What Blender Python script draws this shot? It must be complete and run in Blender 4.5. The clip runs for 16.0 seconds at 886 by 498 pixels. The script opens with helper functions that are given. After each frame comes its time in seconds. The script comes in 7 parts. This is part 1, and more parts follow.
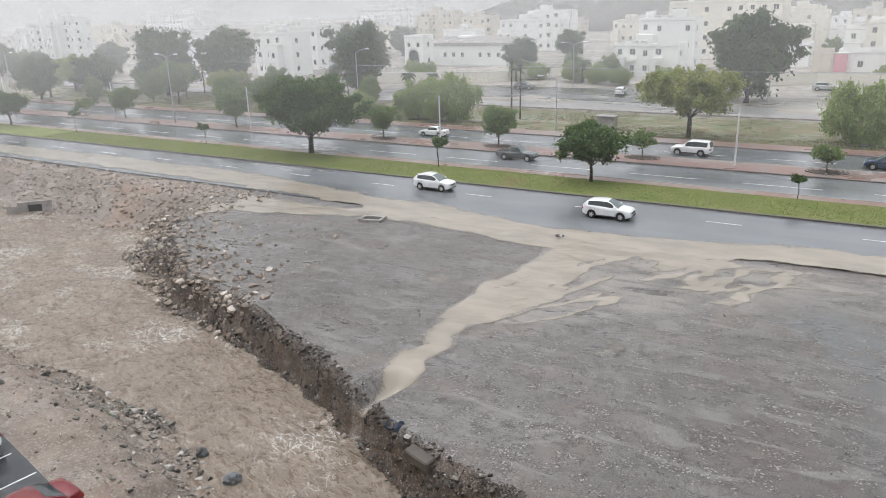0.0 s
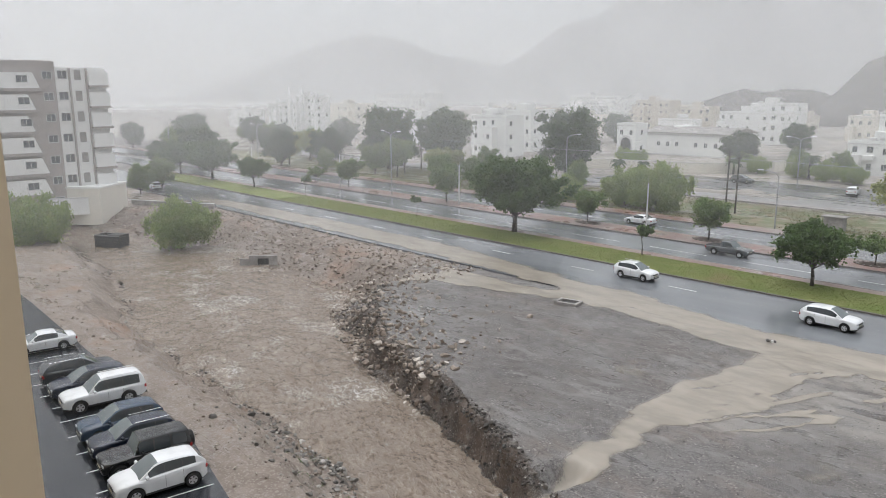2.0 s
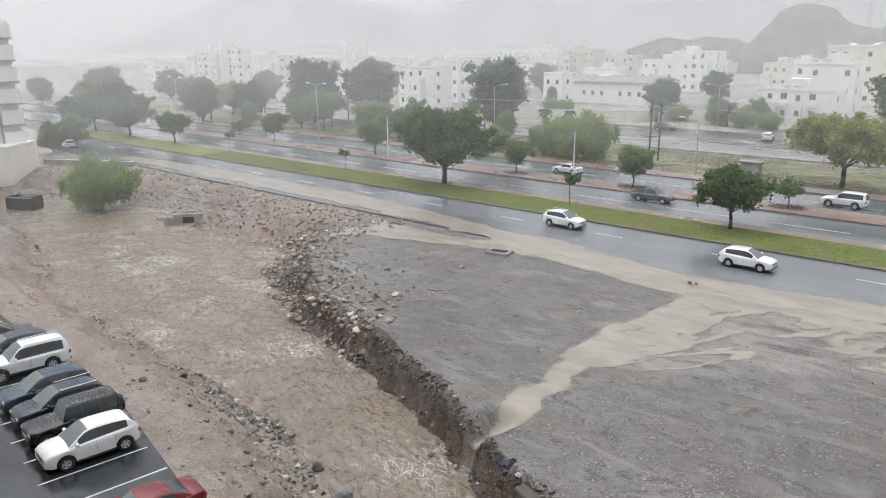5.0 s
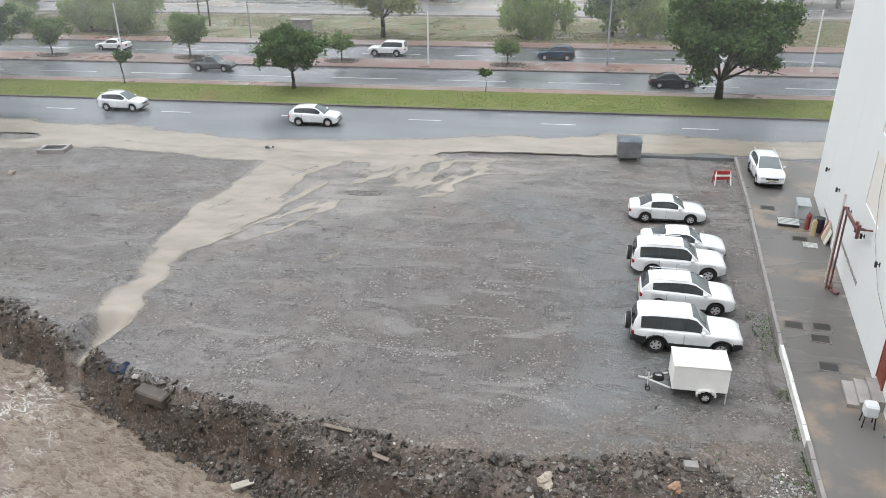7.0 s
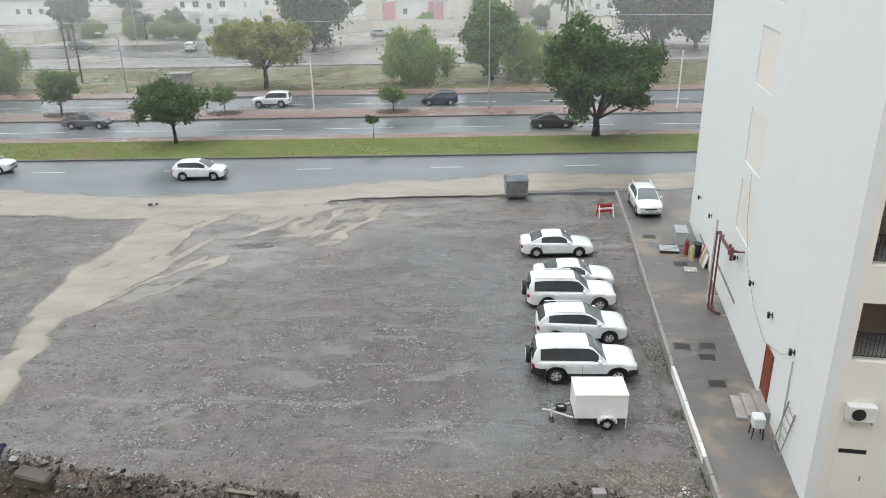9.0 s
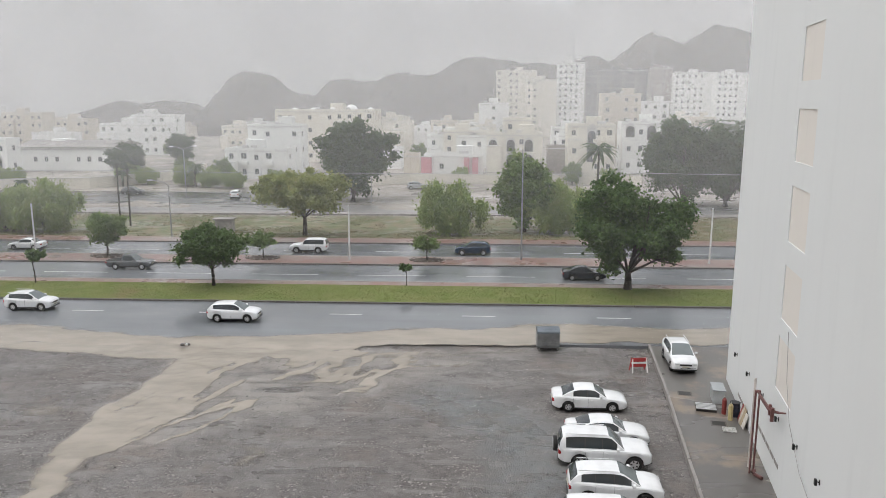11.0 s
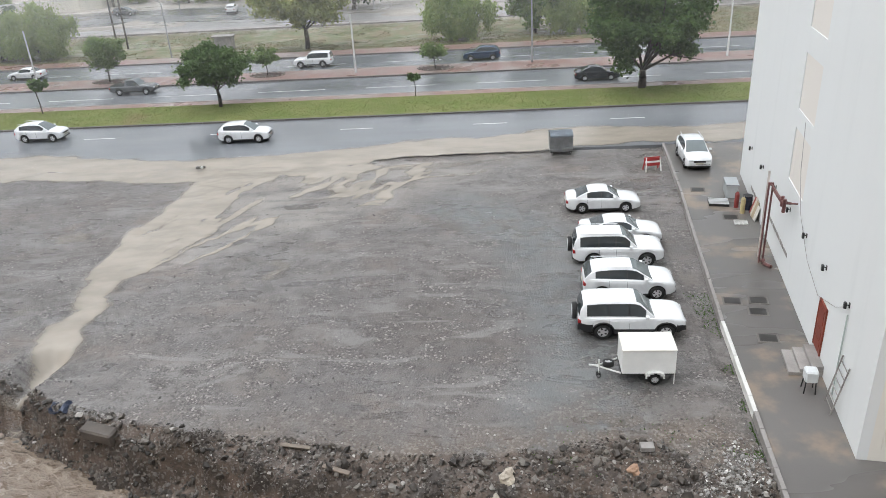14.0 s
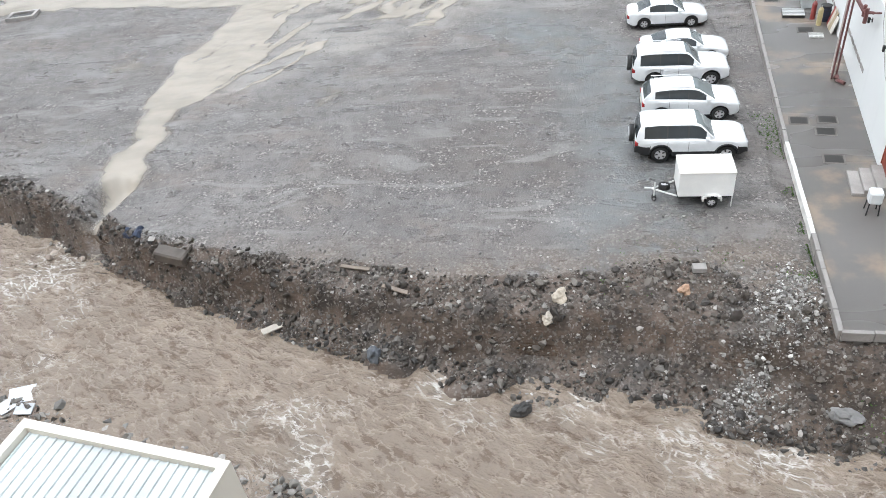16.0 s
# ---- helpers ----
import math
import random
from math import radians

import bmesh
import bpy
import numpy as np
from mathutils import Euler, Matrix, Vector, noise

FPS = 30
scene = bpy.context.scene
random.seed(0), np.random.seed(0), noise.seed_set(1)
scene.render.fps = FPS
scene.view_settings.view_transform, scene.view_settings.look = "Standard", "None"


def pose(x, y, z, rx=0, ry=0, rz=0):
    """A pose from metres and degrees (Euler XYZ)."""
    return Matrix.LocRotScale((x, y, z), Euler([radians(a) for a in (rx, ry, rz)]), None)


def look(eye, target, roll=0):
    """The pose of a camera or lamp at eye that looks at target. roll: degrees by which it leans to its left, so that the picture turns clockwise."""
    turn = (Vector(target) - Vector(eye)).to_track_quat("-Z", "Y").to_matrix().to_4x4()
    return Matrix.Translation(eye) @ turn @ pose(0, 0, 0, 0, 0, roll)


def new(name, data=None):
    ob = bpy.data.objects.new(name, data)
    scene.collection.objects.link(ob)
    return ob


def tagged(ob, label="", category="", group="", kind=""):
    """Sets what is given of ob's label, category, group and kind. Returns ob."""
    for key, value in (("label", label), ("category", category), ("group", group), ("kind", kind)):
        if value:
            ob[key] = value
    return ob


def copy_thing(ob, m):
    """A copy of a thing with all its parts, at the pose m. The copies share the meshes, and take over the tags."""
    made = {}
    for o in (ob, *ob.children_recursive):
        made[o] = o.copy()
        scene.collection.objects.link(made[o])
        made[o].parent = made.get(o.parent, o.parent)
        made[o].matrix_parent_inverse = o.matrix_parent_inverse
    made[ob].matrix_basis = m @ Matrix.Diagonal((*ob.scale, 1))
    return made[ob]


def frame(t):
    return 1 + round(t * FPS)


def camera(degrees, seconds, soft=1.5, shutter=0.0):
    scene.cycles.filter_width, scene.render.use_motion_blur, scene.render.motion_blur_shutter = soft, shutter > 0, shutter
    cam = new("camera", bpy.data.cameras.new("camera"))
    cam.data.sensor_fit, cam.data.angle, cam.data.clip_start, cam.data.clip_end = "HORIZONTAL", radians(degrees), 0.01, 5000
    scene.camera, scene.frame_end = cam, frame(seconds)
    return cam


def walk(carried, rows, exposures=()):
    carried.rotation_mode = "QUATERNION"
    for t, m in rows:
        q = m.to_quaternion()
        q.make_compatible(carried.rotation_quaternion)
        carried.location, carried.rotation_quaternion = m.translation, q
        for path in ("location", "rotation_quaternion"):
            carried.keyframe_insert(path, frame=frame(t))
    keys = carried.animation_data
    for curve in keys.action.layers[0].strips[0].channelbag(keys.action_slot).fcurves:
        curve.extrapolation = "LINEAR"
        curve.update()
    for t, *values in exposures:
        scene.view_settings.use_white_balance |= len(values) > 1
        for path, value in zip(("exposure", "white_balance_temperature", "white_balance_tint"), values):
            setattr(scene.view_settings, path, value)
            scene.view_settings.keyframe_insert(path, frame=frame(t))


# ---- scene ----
# Camera: turned by hand at one spot, on a storey about 19 m above the lot. x runs along the road, y away from the camera's house.
EYE = 18.8
cam = camera(60.9, 16.0, soft=0.4)
TURNS = [
    (0.0, 71.86, 1.87, 31.54), (0.5, 74.08, 0.9, 38.16), (1.0, 77.31, 0.88, 44.34), (1.5, 77.99, 0.68, 46.36),
    (2.0, 78.28, 0.28, 47.33), (2.5, 78.58, -0.06, 46.51), (3.0, 78.46, 0.13, 46.1), (5.5, 72.99, 0.13, 37.9),
    (6.0, 71.23, -2.69, 27.25), (6.5, 67.73, -1.44, 13.8), (7.0, 64.45, 0.72, 9.2), (7.5, 62.37, 2.23, 4.66),
    (8.0, 63.22, 2.65, 2.42), (8.5, 60.65, 2.71, -0.12), (9.0, 67.72, 0.97, 0.5), (9.5, 71.92, 1.0, 1.85),
    (10.0, 75.07, 0.43, 2.41), (12.5, 80.17, 0.41, 3.85), (13.0, 79.47, 0.53, 3.95), (13.5, 71.98, 1.48, 3.82),
    (14.0, 64.61, 3.25, 3.2), (14.5, 58.84, 4.11, 2.38), (15.0, 55.4, 4.5, 2.66), (15.5, 51.95, 5.53, 5.71),
    (16.0, 51.6, 5.92, 6.33),
]
EXPOSURES = [(0.0, 0.26, 6450, 10), (1.0, 0.05, 6450, 10), (3.0, 0.02, 6450, 10), (5.5, 0.28, 6400, 10), (6.5, 0.38, 6350, 9), (7.5, 0.44, 6300, 8), (8.5, 0.45, 6300, 7), (9.0, 0.32, 6350, 6), (10.0, 0.12, 6500, 8), (12.5, -0.07, 6600, 12), (13.0, -0.04, 6550, 12), (13.5, 0.15, 6400, 10), (14.0, 0.35, 6350, 9), (14.5, 0.53, 6300, 9), (16.0, 0.74, 6150, 8)]
walk(cam, [(t, pose(0, 0, EYE, rx, ry, rz)) for t, rx, ry, rz in TURNS], EXPOSURES)

# ---- world and light: a bright, wet, overcast day ----
world = bpy.data.worlds.new("overcast_sky")
scene.world = world
world.use_nodes = True
wt = world.node_tree
wt.nodes.clear()
w_out = wt.nodes.new("ShaderNodeOutputWorld")
w_bg = wt.nodes.new("ShaderNodeBackground")
w_bg2 = wt.nodes.new("ShaderNodeBackground")
w_add = wt.nodes.new("ShaderNodeAddShader")
w_sky = wt.nodes.new("ShaderNodeTexSky")
w_sky.sky_type = "NISHITA"
w_sky.sun_disc = False
w_sky.sun_elevation, w_sky.sun_rotation = radians(58), radians(253)
w_sky.dust_density, w_sky.air_density, w_sky.ozone_density = 2.5, 1.0, 2.0
w_bg.inputs["Strength"].default_value = 0.05
wt.links.new(w_sky.outputs[0], w_bg.inputs[0])
w_co = wt.nodes.new("ShaderNodeTexCoord")
w_sep = wt.nodes.new("ShaderNodeSeparateXYZ")
wt.links.new(w_co.outputs["Generated"], w_sep.inputs[0])
w_noise = wt.nodes.new("ShaderNodeTexNoise")
w_noise.inputs["Scale"].default_value, w_noise.inputs["Detail"].default_value = 2.2, 3.0
wt.links.new(w_co.outputs["Generated"], w_noise.inputs[0])
w_h = wt.nodes.new("ShaderNodeMath")
w_h.operation = "MULTIPLY_ADD"
wt.links.new(w_noise.outputs[0], w_h.inputs[0])
w_h.inputs[1].default_value = 0.12
wt.links.new(w_sep.outputs[2], w_h.inputs[2])
w_ramp = wt.nodes.new("ShaderNodeValToRGB")
w_ramp.color_ramp.elements[0].position, w_ramp.color_ramp.elements[0].color = 0.0, (0.45, 0.468, 0.484, 1)
w_ramp.color_ramp.elements[1].position, w_ramp.color_ramp.elements[1].color = 1.0, (1.185, 1.215, 1.235, 1)
mid = w_ramp.color_ramp.elements.new(0.25)
mid.color = (0.455, 0.47, 0.484, 1)
wt.links.new(w_h.outputs[0], w_ramp.inputs[0])
wt.links.new(w_ramp.outputs[0], w_bg2.inputs[0])
w_bg2.inputs["Strength"].default_value = 1.2
wt.links.new(w_bg.outputs[0], w_add.inputs[0])
wt.links.new(w_bg2.outputs[0], w_add.inputs[1])
wt.links.new(w_add.outputs[0], w_out.inputs[0])
sun = new("sun", bpy.data.lights.new("sun", "SUN"))
sun.data.energy, sun.data.angle, sun.data.color = 1.45, radians(75), (1.0, 0.985, 0.96)
sun.matrix_world = look((-60, -18, 100), (0, 0, 0))


# ---- materials ----
class Nodes:
    """A small builder of node trees for one material."""

    def __init__(self, name):
        self.m = bpy.data.materials.new(name)
        self.m.use_nodes = True
        self.t = self.m.node_tree
        self.b = self.t.nodes["Principled BSDF"]
        self.out = self.t.nodes["Material Output"]
        self.co = self.t.nodes.new("ShaderNodeTexCoord")

    def node(self, kind, **inputs):
        n = self.t.nodes.new(kind)
        for k, v in inputs.items():
            self.put(n.inputs[k.replace("_", " ")], v)
        return n

    def put(self, socket, v):
        if isinstance(v, bpy.types.NodeSocket):
            self.t.links.new(v, socket)
        elif isinstance(v, tuple) and len(v) == 3 and socket.type == "RGBA":
            socket.default_value = (*v, 1)
        else:
            socket.default_value = v

    def noise(self, scale, detail=4.0, rough=0.55, vec=None, stretch=None):
        v = vec or self.co.outputs["Object"]
        if stretch:
            mp = self.node("ShaderNodeMapping", Vector=v)
            mp.inputs["Scale"].default_value = stretch
            v = mp.outputs[0]
        n = self.node("ShaderNodeTexNoise", Vector=v, Scale=scale, Detail=detail, Roughness=rough)
        return n.outputs["Fac"]

    def voronoi(self, scale, vec=None, feature="F1"):
        n = self.node("ShaderNodeTexVoronoi", Vector=vec or self.co.outputs["Object"], Scale=scale)
        n.feature = feature
        return n

    def ramp(self, fac, lo, hi):
        n = self.node("ShaderNodeMapRange")
        self.put(n.inputs[0], fac)
        n.inputs[1].default_value, n.inputs[2].default_value = lo, hi
        n.interpolation_type = "SMOOTHSTEP"
        return n.outputs[0]

    def math(self, op, a, b=0.0):
        n = self.t.nodes.new("ShaderNodeMath")
        n.operation = op
        self.put(n.inputs[0], a)
        self.put(n.inputs[1], b)
        return n.outputs[0]

    def mix(self, fac, a, b):
        n = self.t.nodes.new("ShaderNodeMix")
        n.data_type = "RGBA"
        self.put(n.inputs[0], fac)
        self.put(n.inputs[6], a)
        self.put(n.inputs[7], b)
        return n.outputs[2]

    def attr(self, name):
        n = self.t.nodes.new("ShaderNodeAttribute")
        n.attribute_name = name
        return n.outputs["Fac"]

    def rand(self):
        return self.t.nodes.new("ShaderNodeObjectInfo").outputs["Random"]

    def bump(self, height, strength, distance=0.05):
        n = self.node("ShaderNodeBump", Strength=strength, Distance=distance, Height=height)
        self.put(self.b.inputs["Normal"], n.outputs[0])

    def done(self, base=None, rough=0.5, metal=0.0, spec=0.5, coat=0.0):
        if base is not None:
            self.put(self.b.inputs["Base Color"], base)
        self.put(self.b.inputs["Roughness"], rough)
        self.put(self.b.inputs["Metallic"], metal)
        self.put(self.b.inputs["Specular IOR Level"], spec)
        self.put(self.b.inputs["Coat Weight"], coat)
        return self.m


def plain(name, c, rough=0.5, metal=0.0, spec=0.5, coat=0.0, scale=3.0, amount=0.12, bump=0.0):
    """A surface of one colour with stains at two sizes and, if asked, a fine relief."""
    n = Nodes(name)
    big, fine = n.noise(scale * 0.25, 3), n.noise(scale * 6, 5)
    dark = tuple(v * (1 - amount) for v in c)
    light = tuple(min(1, v * (1 + amount * 0.5)) for v in c)
    col = n.mix(n.ramp(big, 0.3, 0.7), dark, light)
    col = n.mix(n.math("MULTIPLY", n.ramp(fine, 0.35, 0.75), 0.35), col, tuple(v * (1 - amount * 1.3) for v in c))
    if bump:
        n.bump(fine, bump, 0.02)
    return n.done(col, rough, metal, spec, coat)


def ground_material():
    n = Nodes("wet_gravel_ground")
    p = n.co.outputs["Object"]
    big, midn, fine = n.noise(0.09, 5), n.noise(0.8, 6, 0.65), n.noise(9, 6, 0.7)
    stretch = n.noise(0.35, 5, 0.6, stretch=(0.35, 1.0, 1.0))
    turn = n.node("ShaderNodeMapping", Vector=p)
    turn.inputs["Rotation"].default_value, turn.inputs["Scale"].default_value = (0, 0, radians(-48)), (0.2, 0.85, 1.0)
    flow = n.node("ShaderNodeTexNoise", Vector=turn.outputs[0], Scale=0.9, Detail=6.0, Roughness=0.62, Distortion=0.9).outputs["Fac"]
    pebbles = n.voronoi(11.0)
    pebble_c = n.node("ShaderNodeSeparateColor", Color=pebbles.outputs["Color"])
    speck = n.noise(22, 3, 0.7)
    lumps = n.node("ShaderNodeTexNoise", Vector=p, Scale=1.5, Detail=7.0, Roughness=0.68, Distortion=0.5).outputs["Fac"]
    lot = n.mix(n.ramp(big, 0.3, 0.7), (0.131, 0.117, 0.109), (0.166, 0.155, 0.148))
    lot = n.mix(n.math("MULTIPLY", n.ramp(n.noise(0.22, 5, 0.6), 0.48, 0.66), 0.8), lot, (0.166, 0.135, 0.116))
    lot = n.mix(n.ramp(stretch, 0.47, 0.72), lot, (0.201, 0.193, 0.186))
    lot = n.mix(n.math("MULTIPLY", n.attr("lump"), 0.78), lot, (0.095, 0.083, 0.077))
    lot = n.mix(n.math("MULTIPLY", n.ramp(midn, 0.46, 0.72), 0.6), lot, (0.090, 0.078, 0.071))
    # Relief shade put into the colour: hollows between lumps and grains are darkened.
    lot = n.mix(n.math("MULTIPLY", n.ramp(lumps, 0.50, 0.38), 0.55), lot, (0.064, 0.057, 0.051))
    lot = n.mix(n.math("MULTIPLY", n.math("MULTIPLY", n.ramp(fine, 0.53, 0.42), n.ramp(midn, 0.38, 0.56)), 0.85), lot, (0.050, 0.045, 0.043))
    lot = n.mix(n.math("MULTIPLY", n.ramp(speck, 0.58, 0.72), 0.45), lot, (0.310, 0.293, 0.277))
    lot = n.mix(n.math("MULTIPLY", n.ramp(pebble_c.outputs[0], 0.80, 0.97), n.ramp(midn, 0.42, 0.6)), lot, (0.277, 0.257, 0.238))
    lot = n.mix(n.math("MULTIPLY", n.ramp(flow, 0.54, 0.64), 0.5), lot, (0.232, 0.225, 0.217))
    lot = n.mix(n.math("MULTIPLY", n.ramp(flow, 0.46, 0.36), 0.5), lot, (0.087, 0.079, 0.076))
    # Wet film: its blue-grey sky sheen is put into the colour too.
    lot = n.mix(n.math("MULTIPLY", n.attr("film"), n.math("ADD", n.math("MULTIPLY", n.ramp(midn, 0.62, 0.42), 0.55), 0.2)), lot, (0.131, 0.139, 0.140))
    red = n.mix(n.ramp(midn, 0.3, 0.7), (0.152, 0.115, 0.093), (0.230, 0.189, 0.157))
    red = n.mix(n.math("MULTIPLY", n.ramp(n.noise(0.16, 4), 0.52, 0.68), 0.7), red, (0.267, 0.165, 0.112))
    red = n.mix(n.math("MULTIPLY", n.ramp(pebble_c.outputs[1], 0.7, 0.9), 0.7), red, (0.303, 0.274, 0.242))
    col = n.mix(n.attr("red"), lot, red)
    brim = n.mix(n.ramp(midn, 0.3, 0.7), (0.068, 0.053, 0.043), (0.128, 0.102, 0.083))
    brim = n.mix(n.math("MULTIPLY", n.ramp(pebble_c.outputs[1], 0.7, 0.9), 0.8), brim, (0.22, 0.195, 0.17))
    col = n.mix(n.math("MULTIPLY", n.attr("brim"), n.ramp(midn, 0.30, 0.50)), col, brim)
    cut = n.mix(n.ramp(midn, 0.3, 0.7), (0.026, 0.019, 0.015), (0.098, 0.069, 0.051))
    cut = n.mix(n.math("MULTIPLY", n.ramp(pebble_c.outputs[2], 0.8, 0.9), 0.6), cut, (0.17, 0.155, 0.14))
    col = n.mix(n.ramp(n.math("ADD", n.attr("cut"), n.math("MULTIPLY", midn, 0.5)), 0.5, 0.8), col, cut)
    grass = n.mix(n.ramp(n.noise(0.5, 6), 0.35, 0.65), (0.105, 0.125, 0.052), (0.18, 0.145, 0.09))
    col = n.mix(n.ramp(n.math("ADD", n.attr("grass"), n.math("MULTIPLY", midn, 0.6)), 0.55, 0.95), col, grass)
    town = n.mix(n.ramp(n.noise(0.05, 4), 0.35, 0.65), (0.20, 0.18, 0.16), (0.33, 0.30, 0.265))
    col = n.mix(n.attr("town"), col, town)
    col = n.mix(n.math("MULTIPLY", n.attr("silt"), n.math("MULTIPLY", n.ramp(flow, 0.34, 0.58), 0.85)), col, (0.262, 0.243, 0.222))
    hgt = n.math("ADD", n.math("MULTIPLY", fine, 0.5), n.math("MULTIPLY", pebbles.outputs["Distance"], -0.6))
    n.bump(n.math("ADD", hgt, n.math("ADD", midn, n.math("MULTIPLY", lumps, 1.6))), 0.8, 0.045)
    rough = n.ramp(n.math("ADD", n.math("MULTIPLY", n.noise(0.13, 5, 0.6), 0.6), n.math("MULTIPLY", flow, 0.4)), 0.40, 0.58)
    rough = n.math("MULTIPLY", n.math("ADD", n.math("MULTIPLY", rough, 0.50), 0.26), n.math("SUBTRACT", 1.0, n.math("MULTIPLY", n.attr("film"), 0.35)))
    return n.done(col, rough, spec=0.5)


def water_material():
    """Brown flood water: short steep chop along the current and lacy foam in patches."""
    n = Nodes("muddy_flood_water")
    turn = n.node("ShaderNodeMapping", Vector=n.co.outputs["Object"])
    turn.inputs["Rotation"].default_value = (0, 0, radians(24))
    bend = n.node("ShaderNodeTexNoise", Vector=turn.outputs[0], Scale=0.55, Detail=4.0)
    add = n.node("ShaderNodeVectorMath")
    add.operation = "MULTIPLY_ADD"
    n.put(add.inputs[0], bend.outputs["Color"])
    add.inputs[1].default_value = (0.808, 0.768, 0.000)
    n.put(add.inputs[2], turn.outputs[0])
    run = n.node("ShaderNodeMapping", Vector=add.outputs[0])
    run.inputs["Scale"].default_value = (0.55, 1.0, 1.0)
    v = run.outputs[0]
    big = n.noise(0.16, 4, 0.6)
    swell = n.noise(0.8, 6, 0.65, vec=v)
    chop = n.noise(2.6, 6, 0.68, vec=v)
    crest = n.math("ABSOLUTE", n.math("SUBTRACT", n.noise(1.25, 4, 0.6, vec=v), 0.5))
    col = n.mix(n.ramp(big, 0.3, 0.7), (0.185, 0.144, 0.110), (0.217, 0.172, 0.134))
    # Wave shading put into the colour: dark chop and troughs, paler swells and crests.
    col = n.mix(n.ramp(swell, 0.45, 0.72), col, (0.244, 0.192, 0.148))
    col = n.mix(n.math("MULTIPLY", n.ramp(chop, 0.50, 0.62), 0.8), col, (0.115, 0.082, 0.057))
    col = n.mix(n.math("MULTIPLY", n.ramp(swell, 0.42, 0.30), 0.5), col, (0.126, 0.093, 0.066))
    col = n.mix(n.math("MULTIPLY", n.ramp(crest, 0.03, 0.0), 0.5), col, (0.322, 0.265, 0.216))
    lace = n.node("ShaderNodeTexVoronoi", Vector=v, Scale=2.3)
    lace.feature = "DISTANCE_TO_EDGE"
    web = n.math("MAXIMUM", n.ramp(n.math("ADD", lace.outputs[0], n.math("MULTIPLY", n.math("SUBTRACT", chop, 0.5), 0.5)), 0.10, 0.0), n.ramp(crest, 0.03, 0.0))
    patch = n.ramp(n.noise(0.20, 4, 0.62), 0.50, 0.66)
    foam = n.math("MULTIPLY", n.math("MULTIPLY", web, patch), n.ramp(n.noise(4.5, 4, 0.7, vec=v), 0.36, 0.6))
    col = n.mix(n.math("MULTIPLY", patch, 0.2), col, (0.30, 0.275, 0.245))
    col = n.mix(foam, col, (0.52, 0.49, 0.45))
    n.bump(n.math("ADD", swell, n.math("ADD", n.math("MULTIPLY", chop, 0.5), n.math("MULTIPLY", crest, -0.8))), 1.0, 0.36)
    return n.done(col, 0.24, spec=0.6)


def runoff_material():
    """Thin sheet of silty water: dries out to nothing at its ragged edge."""
    n = Nodes("silty_runoff")
    m = n.attr("mud")
    turn = n.node("ShaderNodeMapping", Vector=n.co.outputs["Object"])
    turn.inputs["Rotation"].default_value, turn.inputs["Scale"].default_value = (0, 0, radians(-50)), (0.3, 1.0, 1.0)
    braid = n.node("ShaderNodeTexNoise", Vector=turn.outputs[0], Scale=0.75, Detail=7.0, Roughness=0.62, Distortion=1.1).outputs["Fac"]
    ragged = n.math("ADD", n.math("MULTIPLY", braid, 0.7), n.math("MULTIPLY", n.noise(1.6, 5, 0.65), 0.3))
    a = n.ramp(n.math("ADD", m, n.math("MULTIPLY", n.math("SUBTRACT", ragged, 0.5), 1.5)), 0.34, 0.72)
    streak = n.noise(0.6, 6, 0.6, stretch=(0.4, 1.0, 1.0))
    col = n.mix(n.ramp(streak, 0.35, 0.7), (0.305, 0.270, 0.226), (0.235, 0.207, 0.172))
    n.bump(n.noise(2.5, 5, 0.6), 0.2, 0.05)
    n.done(col, 0.26, spec=0.5)
    tr = n.t.nodes.new("ShaderNodeBsdfTransparent")
    mx = n.node("ShaderNodeMixShader")
    n.put(mx.inputs[0], n.math("MULTIPLY", a, n.math("ADD", n.math("MULTIPLY", n.ramp(m, 0.3, 1.0), 0.60), 0.38)))
    n.t.links.new(tr.outputs[0], mx.inputs[1])
    n.t.links.new(n.b.outputs[0], mx.inputs[2])
    n.t.links.new(mx.outputs[0], n.out.inputs[0])
    return n.m


def asphalt_material(name, c=(0.14, 0.147, 0.156), gloss=0.11, stain=None):
    n = Nodes(name)
    big, fine = n.noise(0.12, 4, 0.6, stretch=(0.25, 1, 1)), n.noise(30, 4, 0.7)
    col = n.mix(n.ramp(big, 0.3, 0.7), c, tuple(v * 1.45 for v in c))
    col = n.mix(n.math("MULTIPLY", fine, 0.4), col, tuple(v * 0.6 for v in c))
    if stain:
        col = n.mix(n.math("MULTIPLY", n.ramp(n.noise(0.28, 5, 0.6), 0.50, 0.66), 0.7), col, stain)
    n.bump(n.math("ADD", fine, n.noise(1.2, 3)), 0.12, 0.02)
    return n.done(col, n.math("ADD", n.math("MULTIPLY", n.ramp(big, 0.35, 0.65), 0.16), gloss), spec=0.5)


def brick_paving_material():
    n = Nodes("red_brick_paving")
    br = n.node("ShaderNodeTexBrick", Vector=n.co.outputs["Object"], Scale=4.5, Color1=(0.205, 0.104, 0.084), Color2=(0.265, 0.155, 0.13), Mortar=(0.14, 0.12, 0.11))
    col = n.mix(n.ramp(n.noise(0.25, 5, 0.6), 0.4, 0.7), br.outputs[0], (0.24, 0.205, 0.19))
    n.bump(br.outputs[1], 0.2, -0.01)
    return n.done(col, n.math("ADD", n.math("MULTIPLY", n.noise(0.2, 3), 0.4), 0.12), spec=0.5)


